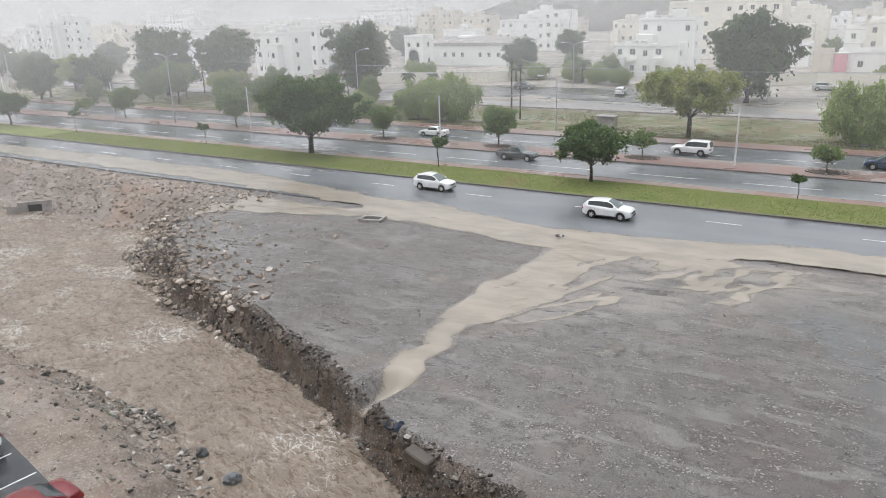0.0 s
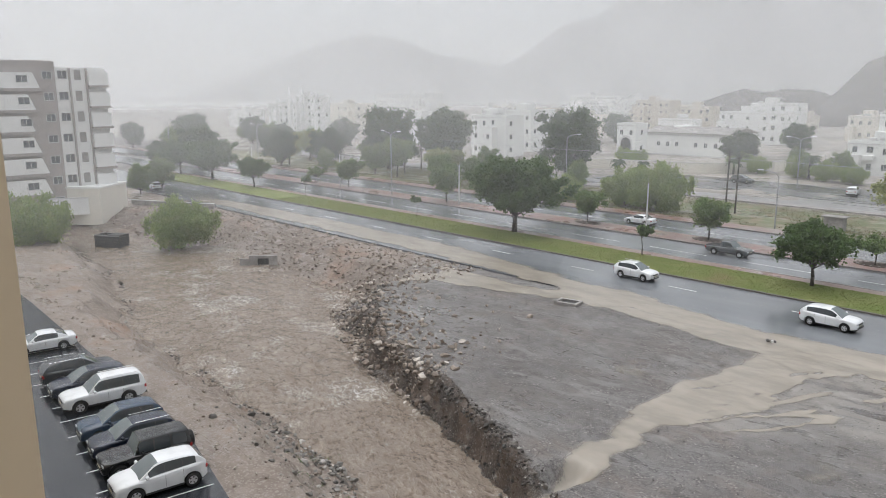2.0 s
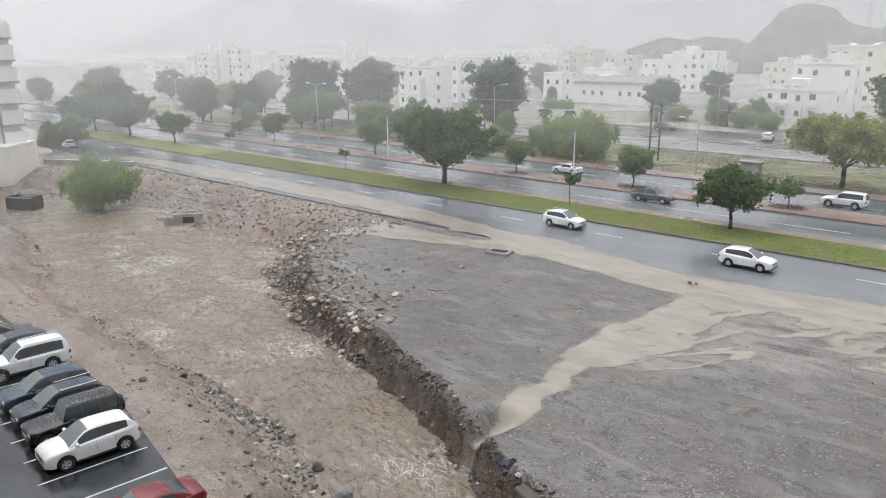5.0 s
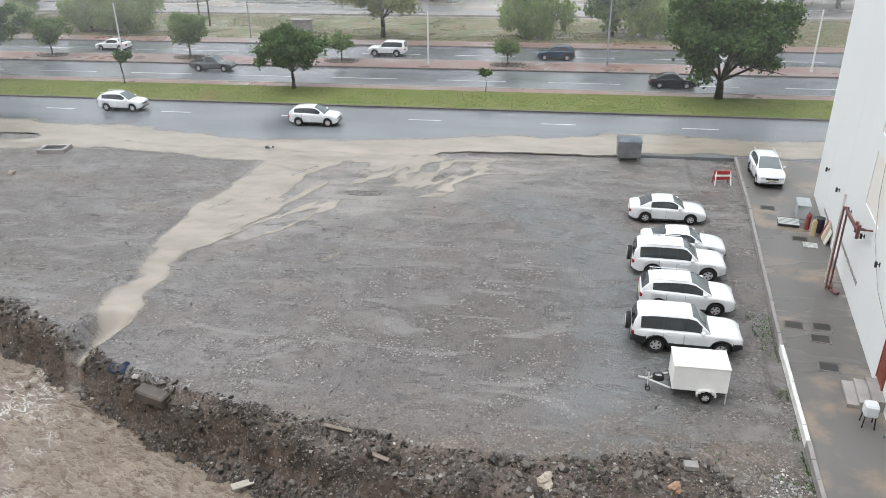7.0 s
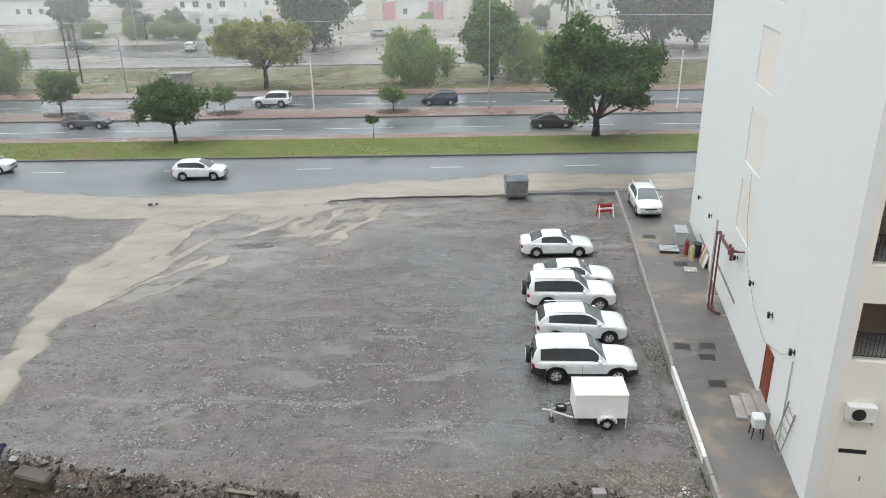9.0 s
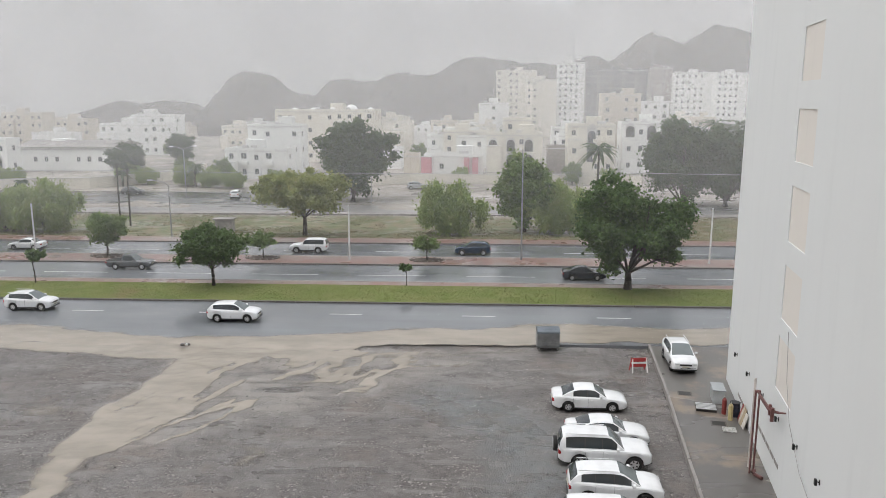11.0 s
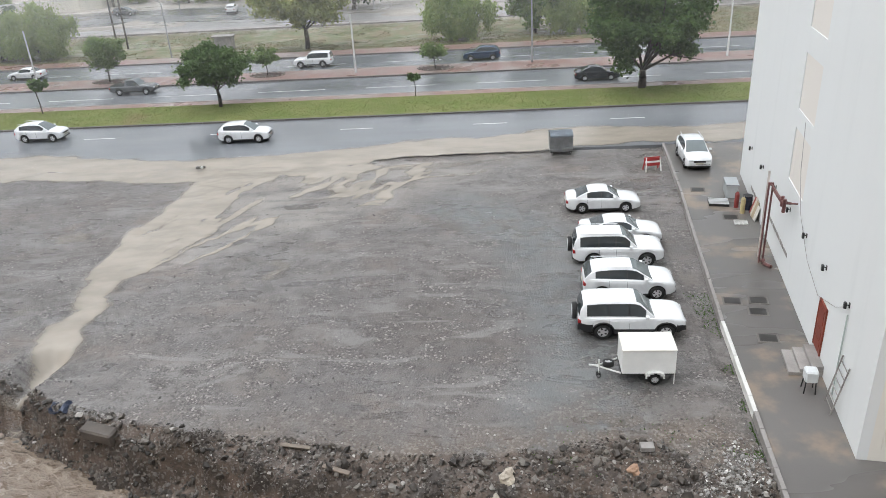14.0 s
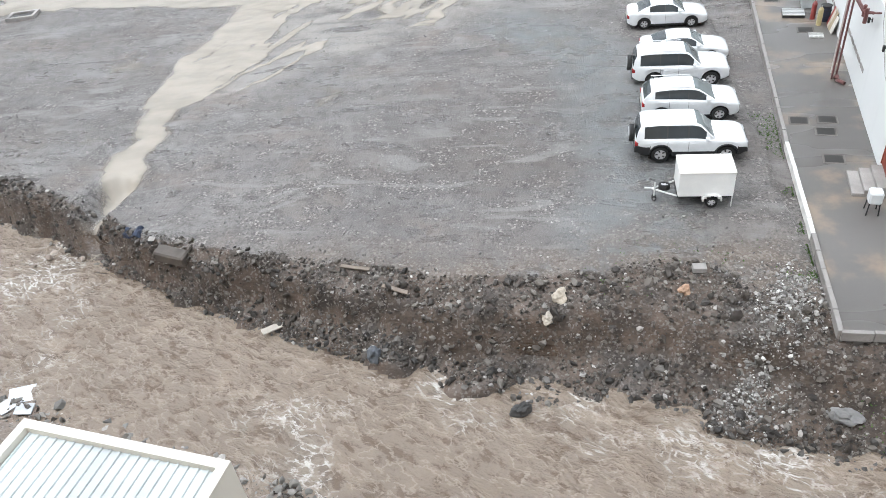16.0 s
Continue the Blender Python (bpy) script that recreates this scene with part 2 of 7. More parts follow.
def lawn_material():
    n = Nodes("median_lawn")
    col = n.mix(n.ramp(n.noise(0.35, 6, 0.65), 0.35, 0.65), (0.13, 0.17, 0.048), (0.205, 0.215, 0.085))
    col = n.mix(n.ramp(n.noise(0.12, 4), 0.58, 0.75), col, (0.22, 0.17, 0.095))
    n.bump(n.noise(6, 6, 0.8), 0.9, 0.08)
    return n.done(col, 0.85, spec=0.15)


def render_material(name, c, dirt=0.25, rough=0.8):
    """Painted plaster with rain streaks running down it."""
    n = Nodes(name)
    streak = n.noise(0.9, 5, 0.6, stretch=(1.0, 1.0, 0.12))
    col = n.mix(n.ramp(streak, 0.5, 0.8), c, tuple(v * (1 - dirt) for v in c))
    col = n.mix(n.math("MULTIPLY", n.ramp(n.noise(0.3, 4), 0.4, 0.75), 0.5), col, tuple(v * (1 - dirt * 0.5) for v in c))
    n.bump(n.noise(14, 4), 0.08, 0.01)
    return n.done(col, rough, spec=0.3)


def glass_material(name, c, rough=0.06):
    n = Nodes(name)
    col = n.mix(n.noise(1.3, 3), c, tuple(v * 1.8 for v in c))
    return n.done(col, rough, spec=0.7)


def leaf_material(name, a, b, c):
    n = Nodes(name)
    isl = n.t.nodes.new("ShaderNodeNewGeometry").outputs["Random Per Island"]
    col = n.mix(n.ramp(isl, 0.1, 0.6), a, b)
    col = n.mix(n.ramp(n.noise(0.5, 3), 0.5, 0.75), col, c)
    col = n.mix(n.math("MULTIPLY", n.rand(), 0.25), col, c)
    n.done(col, 0.62, spec=0.25)
    tl = n.node("ShaderNodeBsdfTranslucent", Color=n.mix(0.5, col, c))
    mx = n.node("ShaderNodeMixShader", Fac=0.36)
    n.t.links.new(n.b.outputs[0], mx.inputs[1])
    n.t.links.new(tl.outputs[0], mx.inputs[2])
    n.t.links.new(mx.outputs[0], n.out.inputs[0])
    return n.m


def haze_material(name, amount, base_z=2.0, top_z=9.0, white=0.96):
    """A sheet standing in for rain haze: a little light is scattered, the rest goes straight through."""
    n = Nodes(name)
    sep = n.node("ShaderNodeSeparateXYZ", Vector=n.co.outputs["Object"])
    low = n.ramp(sep.outputs[2], base_z - 2.5, top_z)
    fac = n.math("MULTIPLY", low, n.math("ADD", n.math("MULTIPLY", n.noise(0.012, 3), 0.5 * amount), 0.75 * amount))
    d = n.node("ShaderNodeBsdfDiffuse", Color=(white, white, white))
    tl = n.node("ShaderNodeBsdfTranslucent", Color=(white, white, white))
    half = n.node("ShaderNodeMixShader", Fac=0.5)
    n.t.links.new(d.outputs[0], half.inputs[1])
    n.t.links.new(tl.outputs[0], half.inputs[2])
    tr = n.t.nodes.new("ShaderNodeBsdfTransparent")
    mx = n.node("ShaderNodeMixShader")
    n.put(mx.inputs[0], fac)
    n.t.links.new(tr.outputs[0], mx.inputs[1])
    n.t.links.new(half.outputs[0], mx.inputs[2])
    n.t.links.new(mx.outputs[0], n.out.inputs[0])
    n.t.nodes.remove(n.b)
    return n.m


M_GROUND = ground_material()
M_WATER = water_material()
M_RUNOFF = runoff_material()
M_ROAD = asphalt_material("wet_asphalt")
M_YARD = asphalt_material("parking_asphalt", (0.030, 0.033, 0.038), 0.10)
M_CONCRETE_PATH = asphalt_material("wet_concrete_path", (0.108, 0.101, 0.095), 0.22, (0.27, 0.21, 0.155))
M_BRICK = brick_paving_material()
M_LAWN = lawn_material()
M_LINE = plain("road_paint", (0.62, 0.62, 0.6), 0.4, amount=0.3)
M_KERB = plain("kerb_concrete", (0.30, 0.28, 0.265), 0.6, amount=0.3, bump=0.3)
M_KERB_DARK = plain("stained_kerb_concrete", (0.13, 0.115, 0.105), 0.5, amount=0.35, bump=0.3)
M_WHITE = render_material("white_render", (0.80, 0.80, 0.78), 0.12)
M_CREAM = render_material("cream_render", (0.74, 0.70, 0.615), 0.16)
M_BEIGE = render_material("beige_render", (0.62, 0.56, 0.48), 0.18)
M_TAN = render_material("tan_render", (0.52, 0.40, 0.24), 0.15)
M_GREY = render_material("grey_brown_cladding", (0.36, 0.325, 0.305), 0.2)
M_PINK = render_material("pink_render", (0.62, 0.30, 0.34), 0.18)
M_SLATE = render_material("slate_grey_cladding", (0.09, 0.096, 0.105), 0.2)
M_PANE = glass_material("window_glass", (0.055, 0.062, 0.07))
M_FRAME = plain("window_frame_white", (0.6, 0.6, 0.58), 0.4)
M_ROCKHILL = plain("dark_hill_rock", (0.085, 0.075, 0.068), 0.9, scale=0.05, amount=0.45, bump=0.5)
M_STONE = plain("rubble_stone", (0.27, 0.245, 0.22), 0.75, scale=2.5, amount=0.4, bump=0.4)
M_STONE_DARK = plain("wet_dark_stone", (0.10, 0.092, 0.086), 0.5, scale=2.5, amount=0.4, bump=0.4)


# ---- mesh helpers ----
def mesh_object(name, verts, faces, material, parent=None, smooth=False):
    me = bpy.data.meshes.new(name)
    me.from_pydata([tuple(v) for v in verts], [], [tuple(f) for f in faces])
    me.materials.append(material)
    if smooth:
        me.polygons.foreach_set("use_smooth", [True] * len(me.polygons))
    me.update()
    ob = new(name, me)
    ob.parent = parent
    return ob


def part(name, bm, material, parent, label="", smooth=False):
    """Links a bmesh as one mesh object under a thing or a part."""
    me = bpy.data.meshes.new(name)
    bm.to_mesh(me)
    bm.free()
    me.materials.append(material)
    if smooth:
        me.polygons.foreach_set("use_smooth", [True] * len(me.polygons))
    ob = new(name, me)
    ob.parent = parent
    if label:
        ob["label"] = label
    return ob


def box(bm, x0, x1, y0, y1, z0, z1, bevel=0.0):
    m = Matrix.Translation(((x0 + x1) / 2, (y0 + y1) / 2, (z0 + z1) / 2)) @ Matrix.Diagonal((x1 - x0, y1 - y0, z1 - z0, 1))
    vs = bmesh.ops.create_cube(bm, size=1, matrix=m)["verts"]
    if bevel:
        es = {e for v in vs for e in v.link_edges}
        bmesh.ops.bevel(bm, geom=list(es), offset=bevel, segments=1, affect="EDGES")
    return bm


def boxed(x0, x1, y0, y1, z0, z1, bevel=0.0):
    return box(bmesh.new(), x0, x1, y0, y1, z0, z1, bevel)


def rod(bm, a, b, r0, r1=None, seg=8):
    """A tapered round bar from a to b."""
    a, b = Vector(a), Vector(b)
    d = b - a
    m = Matrix.Translation((a + b) / 2) @ d.to_track_quat("Z", "Y").to_matrix().to_4x4()
    bmesh.ops.create_cone(bm, cap_ends=True, segments=seg, radius1=r0, radius2=r0 if r1 is None else r1, depth=d.length, matrix=m)
    return bm


def thing(name, m, label, category, group=""):
    ob = new(name)
    ob.matrix_world = m
    ob.empty_display_size = 0.3
    return tagged(ob, label, category, group)


def structure(ob, label=""):
    return tagged(ob, label, kind="structure")


# ---- the lie of the land ----
WATER = -2.4
RIGHT_BANK = [(30, 9.5), (14, 13), (9.8, 14.8), (7.3, 15.8), (4.5, 16.5), (3.1, 17.8), (-0.1, 17.6), (-3.9, 18.2), (-7.6, 19.5), (-11.1, 20.7), (-17, 23), (-22.5, 26), (-28, 28.6), (-34.5, 30.6), (-44.8, 32.8), (-54.9, 36.9), (-61, 40.7), (-64, 45.6), (-70, 44.3), (-78.5, 44), (-83, 45.6), (-86, 43.1), (-92, 46.3), (-101, 47), (-110, 43), (-121, 38.5), (-150, 37)]
LEFT_BANK = [(-150, 34.5), (-122, 33.5), (-111, 32.4), (-90, 30.7), (-76.6, 27), (-70.5, 24.9), (-54.7, 23.9), (-45.5, 23.7), (-36.7, 23), (-31.6, 22.3), (-27, 20.6), (-22.1, 17.8), (-15.9, 16.4), (-10.4, 14.5), (-7.1, 13.5), (4, 10), (30, 4)]


def to_line(px, py, line):
    """Distance of points to a polyline."""
    best = np.full(px.shape, 1e9)
    for (ax, ay), (bx, by) in zip(line, line[1:]):
        dx, dy = bx - ax, by - ay
        s = np.clip(((px - ax) * dx + (py - ay) * dy) / (dx * dx + dy * dy), 0, 1)
        best = np.minimum(best, np.hypot(px - ax - s * dx, py - ay - s * dy))
    return best


def within(px, py, poly):
    r = np.zeros(px.shape, bool)
    for (ax, ay), (bx, by) in zip(poly, poly[1:] + poly[:1]):
        if ay != by:
            r ^= ((ay > py) != (by > py)) & (px < (bx - ax) * (py - ay) / (by - ay) + ax)
    return r


def smooth(v, lo, hi):
    s = np.clip((v - lo) / (hi - lo), 0, 1)
    return s * s * (3 - 2 * s)


def waves(px, py, size, seed, octaves=4):
    """Fractal value noise in -1 to 1, over arrays."""
    rng = np.random.default_rng(seed)
    total, amp, norm = np.zeros(px.shape), 1.0, 0.0
    for _ in range(octaves):
        tab = rng.random((64, 64))
        u, v = px / size + 1000.3, py / size + 1000.7
        i, j = np.floor(u).astype(int), np.floor(v).astype(int)
        fu, fv = u - i, v - j
        fu, fv = fu * fu * (3 - 2 * fu), fv * fv * (3 - 2 * fv)
        g = lambda a, b: tab[a % 64, b % 64]
        total += amp * (g(i, j) * (1 - fu) * (1 - fv) + g(i + 1, j) * fu * (1 - fv) + g(i, j + 1) * (1 - fu) * fv + g(i + 1, j + 1) * fu * fv)
        norm, amp, size = norm + amp, amp * 0.5, size * 0.5
    return 2 * total / norm - 1


FAN = (-24.0, 32.0)


def fan(px, py):
    """How the runoff spreads over the lot, in turns and reaches from the stream's mouth: (inside, thickness of its braids)."""
    wx = px + 0.9 * waves(px, py, 5, 15) + 0.35 * waves(px, py, 1.4, 16)
    wy = py + 0.9 * waves(px, py, 5, 17) + 0.35 * waves(px, py, 1.4, 18)
    dx, dy = wx - FAN[0], wy - FAN[1]
    reach, turn = np.hypot(dx, dy), np.degrees(np.arctan2(dy, dx))
    limit = np.interp(reach, [0, 5, 10, 34], [76, 59, 42, 41])
    inside = smooth(turn - limit, -2, 5) * smooth(90 - turn, 0, 4) * smooth(reach, 3, 6) * (1 - smooth(py, 55.2, 57.0))
    thread = np.abs(waves(turn * 0.30 + 0.35 * waves(px, py, 3, 25), reach * 0.26, 2.1, 19, 4))
    fine = np.abs(waves(turn * 0.30, reach * 0.16, 0.95, 20, 3))
    rich = np.interp(turn, [40, 50, 60, 68, 76, 84], [0.09, 0.13, 0.20, 0.27, 0.40, 0.66]) * np.interp(reach, [6, 12, 26, 34], [1.5, 1.0, 0.8, 1.0])
    braid = np.maximum(smooth(rich - thread, -0.10, 0.10), 0.48 * smooth(0.07 - fine, -0.05, 0.05))
    return inside, inside * braid


def mud_depth(px, py):
    """How thick the silty water lies: 0 dry, 1 a full sheet."""
    wx = px + 1.3 * waves(px, py, 6, 11) + 0.4 * waves(px, py, 1.2, 12)
    wy = py + 1.0 * waves(px, py, 6, 13) + 0.35 * waves(px, py, 1.2, 14)
    top = np.interp(wx, [-140, -90, -66, -54, -37, -26, -15, -6, 6, 40], [63.0, 64.2, 64.0, 61.3, 60.2, 58.4, 58.9, 61.4, 62.8, 62.9])
    low = np.interp(wx, [-140, -62, -58, -49, -43, -36, -28, -22, -12, 1, 14, 40], [58.6, 58.2, 52, 51.2, 53.6, 53.7, 52.7, 52.4, 55.0, 56.7, 57.6, 58.2])
    m = smooth(top - wy, -0.8, 1.2) * smooth(wy - low, -0.6, 1.0) * smooth(wx, -150, -120)
    for line, r, k in (
        ([(-20.2, 53), (-20.6, 47), (-21.6, 42)], 1.0, 0.95),
        ([(-21.4, 42), (-22.5, 37), (-22.3, 32), (-21.7, 28.6)], 0.9, 1.0),
        ([(-21.6, 29), (-21.9, 27.5), (-22.7, 25)], 0.2, 1.0),
        ([(-52, 52), (-57, 51.5), (-60, 48), (-63.4, 45)], 1.5, 0.95),
        ([(-13.2, 35.9), (-12.4, 37.6), (-14.2, 38.6)], 0.35, 0.62),
        ([(3, 56), (-4, 54.2), (-12, 53.6)], 0.4, 0.6),
        ([(8, 56.5), (2, 53.6), (-4, 50.5)], 0.12, 0.5),
        ([(-27.4, 43), (-26.4, 42.9)], 0.75, 0.55), ([(-25.9, 33.5), (-25.3, 33.8)], 0.6, 0.5),
        ([(-39, 45), (-36, 44)], 0.6, 0.4), ([(-33, 37), (-31, 36.4)], 0.7, 0.35),
    ):
        m = np.maximum(m, k * smooth(r + 0.9 - to_line(wx, wy, line), 0, 1.5))
    m = np.maximum(m, fan(px, py)[1])
    bar = to_line(wx, wy, [(-66, 57.2), (-56, 56.9), (-46, 56.2)])
    spit = to_line(wx, wy, [(-9.5, 55.6), (-6, 55.9), (-3, 56.1)])
    return m * smooth(bar, 0.5, 1.2) * smooth(spit, 0.3, 0.8) * smooth(py, 24.4, 25.2)


def land(px, py):
    """Height of the ground, and how much of it is raw cut bank, red earth or dry grass."""
    poly = RIGHT_BANK + LEFT_BANK
    jx = px + 0.7 * waves(px, py, 3.2, 21) + 0.3 * waves(px, py, 0.8, 22)
    jy = py + 0.7 * waves(px, py, 3.2, 23) + 0.3 * waves(px, py, 0.8, 24)
    inside = within(jx, jy, poly)
    dr, dl = to_line(jx, jy, RIGHT_BANK), to_line(jx, jy, LEFT_BANK)
    right = dr < dl
    wide = np.where(right, np.interp(px, [-130, -90, -70, -62, -55, -45, -30, -17, -10, 0, 6, 12], [9, 12, 9, 7, 4.5, 2.4, 1.3, 1.2, 2.3, 4.2, 5, 4.5]), np.interp(px, [-110, -70, -40, -25, -7], [4, 4.5, 4.5, 5, 5]))
    d = np.minimum(dr, dl)
    s = np.clip(d / wide, 0, 1)
    steep = np.where(right & (px > -52), np.interp(s, [0, 0.42, 0.62, 0.8, 1.0], [0, 0.26, 0.84, 0.93, 1.0]), s * s * (3 - 2 * s))
    rise = np.where(inside, 0, steep)
    top = -0.12 + np.where(right, 0, np.interp(py, [10, 16, 22], [0, -0.05, -0.35]))
    rough = 0.10 * waves(px, py, 9, 31) + 0.06 * waves(px, py, 1.6, 32) + 0.03 * waves(px, py, 0.6, 36)
    h = np.where(inside, WATER - 0.5, WATER - 0.15 + (top - WATER + 0.15) * rise)
    bankness = np.where(inside, 0, 1 - smooth(d / wide, 0.85, 1.15))
    h = h + (0.10 * waves(px, py, 2.4, 38) + 0.05 * waves(px * 0.45, py, 0.8, 39, 3)) * ~inside * (px < 8.5) * (py < 56) + bankness * (0.55 * waves(px, py, 2.0, 33) + 0.24 * waves(px, py, 0.7, 34, 5)) * ~inside
    h = h + 0.5 * np.exp(-((px + 4.5) / 8.5) ** 2 - ((py - 37) / 6.5) ** 2) * right * ~inside
    notch = smooth(1.3 - to_line(px, py, [(-21.6, 29.0), (-21.9, 27.5), (-22.6, 25)]), 0, 1.2)
    h = h - 1.0 * notch * ~inside * smooth(h, WATER, WATER + 0.9)
    far = smooth(py, 56.5, 58) + smooth(-px, 200, 260) + smooth(px, 8.5, 9.5)
    h = h + rough * (1 - np.clip(far, 0, 1)) * ~inside
    h = np.where((py > 57.4) & (py < 104), -0.25, h)
    h = np.where(py >= 104, np.interp(py, [104, 106, 112, 118, 126, 135], [-0.1, -0.15, -0.6, -0.7, -0.15, 0.0]) + 0.15 * waves(px, py, 7, 35) * smooth(py, 104, 108), h)
    h = np.where((px > 9.2) & (py < 57.4) & (py > 17.5), np.minimum(h, -0.25), h)
    yard = np.interp(px, [-140, -75, -58, -38, -31, -24, -20], [18.6, 17.5, 16.8, 16.0, 14.6, 13.2, 12.5])
    h = np.where((py < yard - 0.1) & (px < -20) & ~inside, np.minimum(h, -0.25), h)
    cut = np.where(right & (px > -56), bankness, 0.35 * bankness * right)
    red = np.where(right, smooth(-px, 58, 66) * smooth(60 - py, 0, 3), 1.0) * (px > -200) * (py < 60)
    grass = smooth(py, 103, 105) * (1 - smooth(py, 124, 128)) * (px > -230)
    return h, cut, np.clip(red, 0, 1), np.clip(grass, 0, 1), inside


def stretch_axis(stops):
    """Grid lines: (from, to, step) in turn, then growing steps out to the horizon."""
    out = np.concatenate([np.arange(a, b, s) for a, b, s in stops] + [[stops[-1][1]]])
    lo, hi, k = [], [], 1.0
    for i in range(34):
        k *= 1.22
        lo.append(out[0] - 4 * (k - 1) * 4)
        hi.append(out[-1] + 4 * (k - 1) * 4)
    return np.concatenate([lo[::-1], out, hi])


def grid_mesh(name, gx, gy, gz, material, attrs, keep=None):
    ny, nx = gz.shape
    idx = np.arange(nx * ny).reshape(ny, nx)
    q = np.stack([idx[:-1, :-1], idx[:-1, 1:], idx[1:, 1:], idx[1:, :-1]], -1).reshape(-1, 4)
    if keep is not None:
        q = q[keep[q].any(1)]
    used = np.zeros(nx * ny, bool)
    used[q.ravel()] = True
    remap = np.cumsum(used) - 1
    co = np.stack([gx.ravel(), gy.ravel(), gz.ravel()], 1)[used]
    me = bpy.data.meshes.new(name)
    me.vertices.add(len(co))
    me.vertices.foreach_set("co", co.astype(np.float32).ravel())
    me.loops.add(q.size)
    me.loops.foreach_set("vertex_index", remap[q].astype(np.int32).ravel())
    me.polygons.add(len(q))
    me.polygons.foreach_set("loop_start", np.arange(0, q.size, 4, dtype=np.int32))
    me.update(calc_edges=True)
    me.polygons.foreach_set("use_smooth", [True] * len(q))
    for key, val in attrs.items():
        a = me.attributes.new(key, "FLOAT", "POINT")
        a.data.foreach_set("value", val.ravel()[used].astype(np.float32))
    me.materials.append(material)
    return new(name, me)


ax_x = stretch_axis([(-150, -60, 0.6), (-60, 14, 0.22), (14, 40, 1.0)])
ax_y = stretch_axis([(4, 40, 0.22), (40, 60, 0.4), (60, 140, 1.5)])
GX, GY = np.meshgrid(ax_x, ax_y)
GZ, CUT, RED, GRASS, _ = land(GX, GY)
MUD = mud_depth(GX, GY) * (GY < 60)
TOWN = smooth(GY, 124, 128) + smooth(-GX, 150, 175) * (GY < 58)
SILT = np.clip(fan(GX, GY)[0] * 0.85 + 0.5 * smooth(waves(GX, GY, 14, 41), -0.1, 0.5) * smooth(GY, 34, 44) * smooth(GX, -18, -10), 0, 1) * smooth(60 - GY, 0, 2) * smooth(9.5 - GX, 0, 4)
WETFILM = smooth(4.2 - to_line(GX + 1.2 * waves(GX, GY, 4, 45), GY + 1.2 * waves(GX, GY, 4, 46), [(2.5, 24.0), (4.5, 27.5), (3.2, 35), (1.5, 42), (-2, 46)]), 0, 3.2)
LUMP = np.maximum(np.exp(-((GX + 3.0) / 11.0) ** 2 - ((GY - 32) / 8.0) ** 2), 0.8 * np.exp(-((GX + 31.0) / 8.0) ** 2 - ((GY - 36) / 7.0) ** 2))
BRIM = smooth(4.6 - np.abs(GY - 20.6) + 1.6 * waves(GX, GY, 2.5, 61), 0, 3.6) * smooth(GX, -17, -9) * (GX < 9.2)
ground = grid_mesh("ground", GX, GY, GZ, M_GROUND, {"cut": CUT, "red": RED, "grass": GRASS, "town": np.clip(TOWN, 0, 1), "silt": np.clip(SILT, 0, 1), "brim": BRIM, "film": WETFILM, "lump": LUMP})
structure(ground, "wet stony ground with an eroded river bank")

# the flooded channel
wx_, wy_ = np.meshgrid(np.concatenate([np.arange(-150, -50, 0.5), np.arange(-50, 30.1, 0.22)]), np.arange(4, 52, 0.22))
_, _, _, _, wet = land(wx_, wy_)
dist = np.minimum(to_line(wx_, wy_, RIGHT_BANK), to_line(wx_, wy_, LEFT_BANK))
wz_ = WATER + 0.17 * waves(wx_ * 0.7, wy_, 2.2, 51, 3) + 0.13 * waves(wx_ * 0.8 + wy_ * 0.25, wy_, 0.95, 52, 3)
river = grid_mesh("river_water", wx_, wy_, wz_, M_WATER, {}, keep=(wet | (dist < 1.8)).ravel())
structure(river, "fast brown flood water with pale foam")

# silty water over road and lot
mx_, my_ = np.meshgrid(np.concatenate([np.arange(-150, -30, 0.5), np.arange(-30, 12, 0.2), np.arange(12, 40, 0.5)]), np.concatenate([np.arange(24.3, 58, 0.2), np.arange(58, 66, 0.4)]))
mh, _, _, _, minside = land(mx_, my_)
mm = mud_depth(mx_, my_) * ~minside
mz = np.where(my_ > 57.4, 0.03, np.where(my_ > 55.5, np.maximum(mh + 0.03, mh + (0.03 - mh) * smooth(my_, 55.5, 57.4)), mh + 0.03))
runoff = grid_mesh("runoff_water", mx_, my_, mz, M_RUNOFF, {"mud": mm}, keep=(mm > 0.03).ravel())
structure(runoff, "thin sheet of tan silty water")


# ---- roads ----
def slab(name, x0, x1, y0, y1, top, material, label, thick=0.3):
    return structure(part(name, boxed(x0, x1, y0, y1, top - thick, top), material, None), label)


slab("road_1", -420, 120, 57.5, 68.9, 0.0, M_ROAD, "wet grey asphalt carriageway")
slab("road_2", -420, 120, 77.6, 86.0, 0.0, M_ROAD, "wet grey asphalt carriageway")
slab("road_3", -420, 120, 90.9, 99.6, 0.0, M_ROAD, "wet grey asphalt carriageway")
slab("median_lawn", -190, 120, 69.15, 75.7, 0.17, M_LAWN, "strip of short green and yellowing grass")
slab("pavement_1", -190, 120, 75.7, 77.35, 0.12, M_BRICK, "narrow strip of red brick paving")
slab("pavement_2", -190, 120, 86.25, 90.65, 0.13, M_BRICK, "wet red brick paving")
slab("pavement_3", -420, 120, 99.85, 103.2, 0.13, M_BRICK, "wet red brick paving")


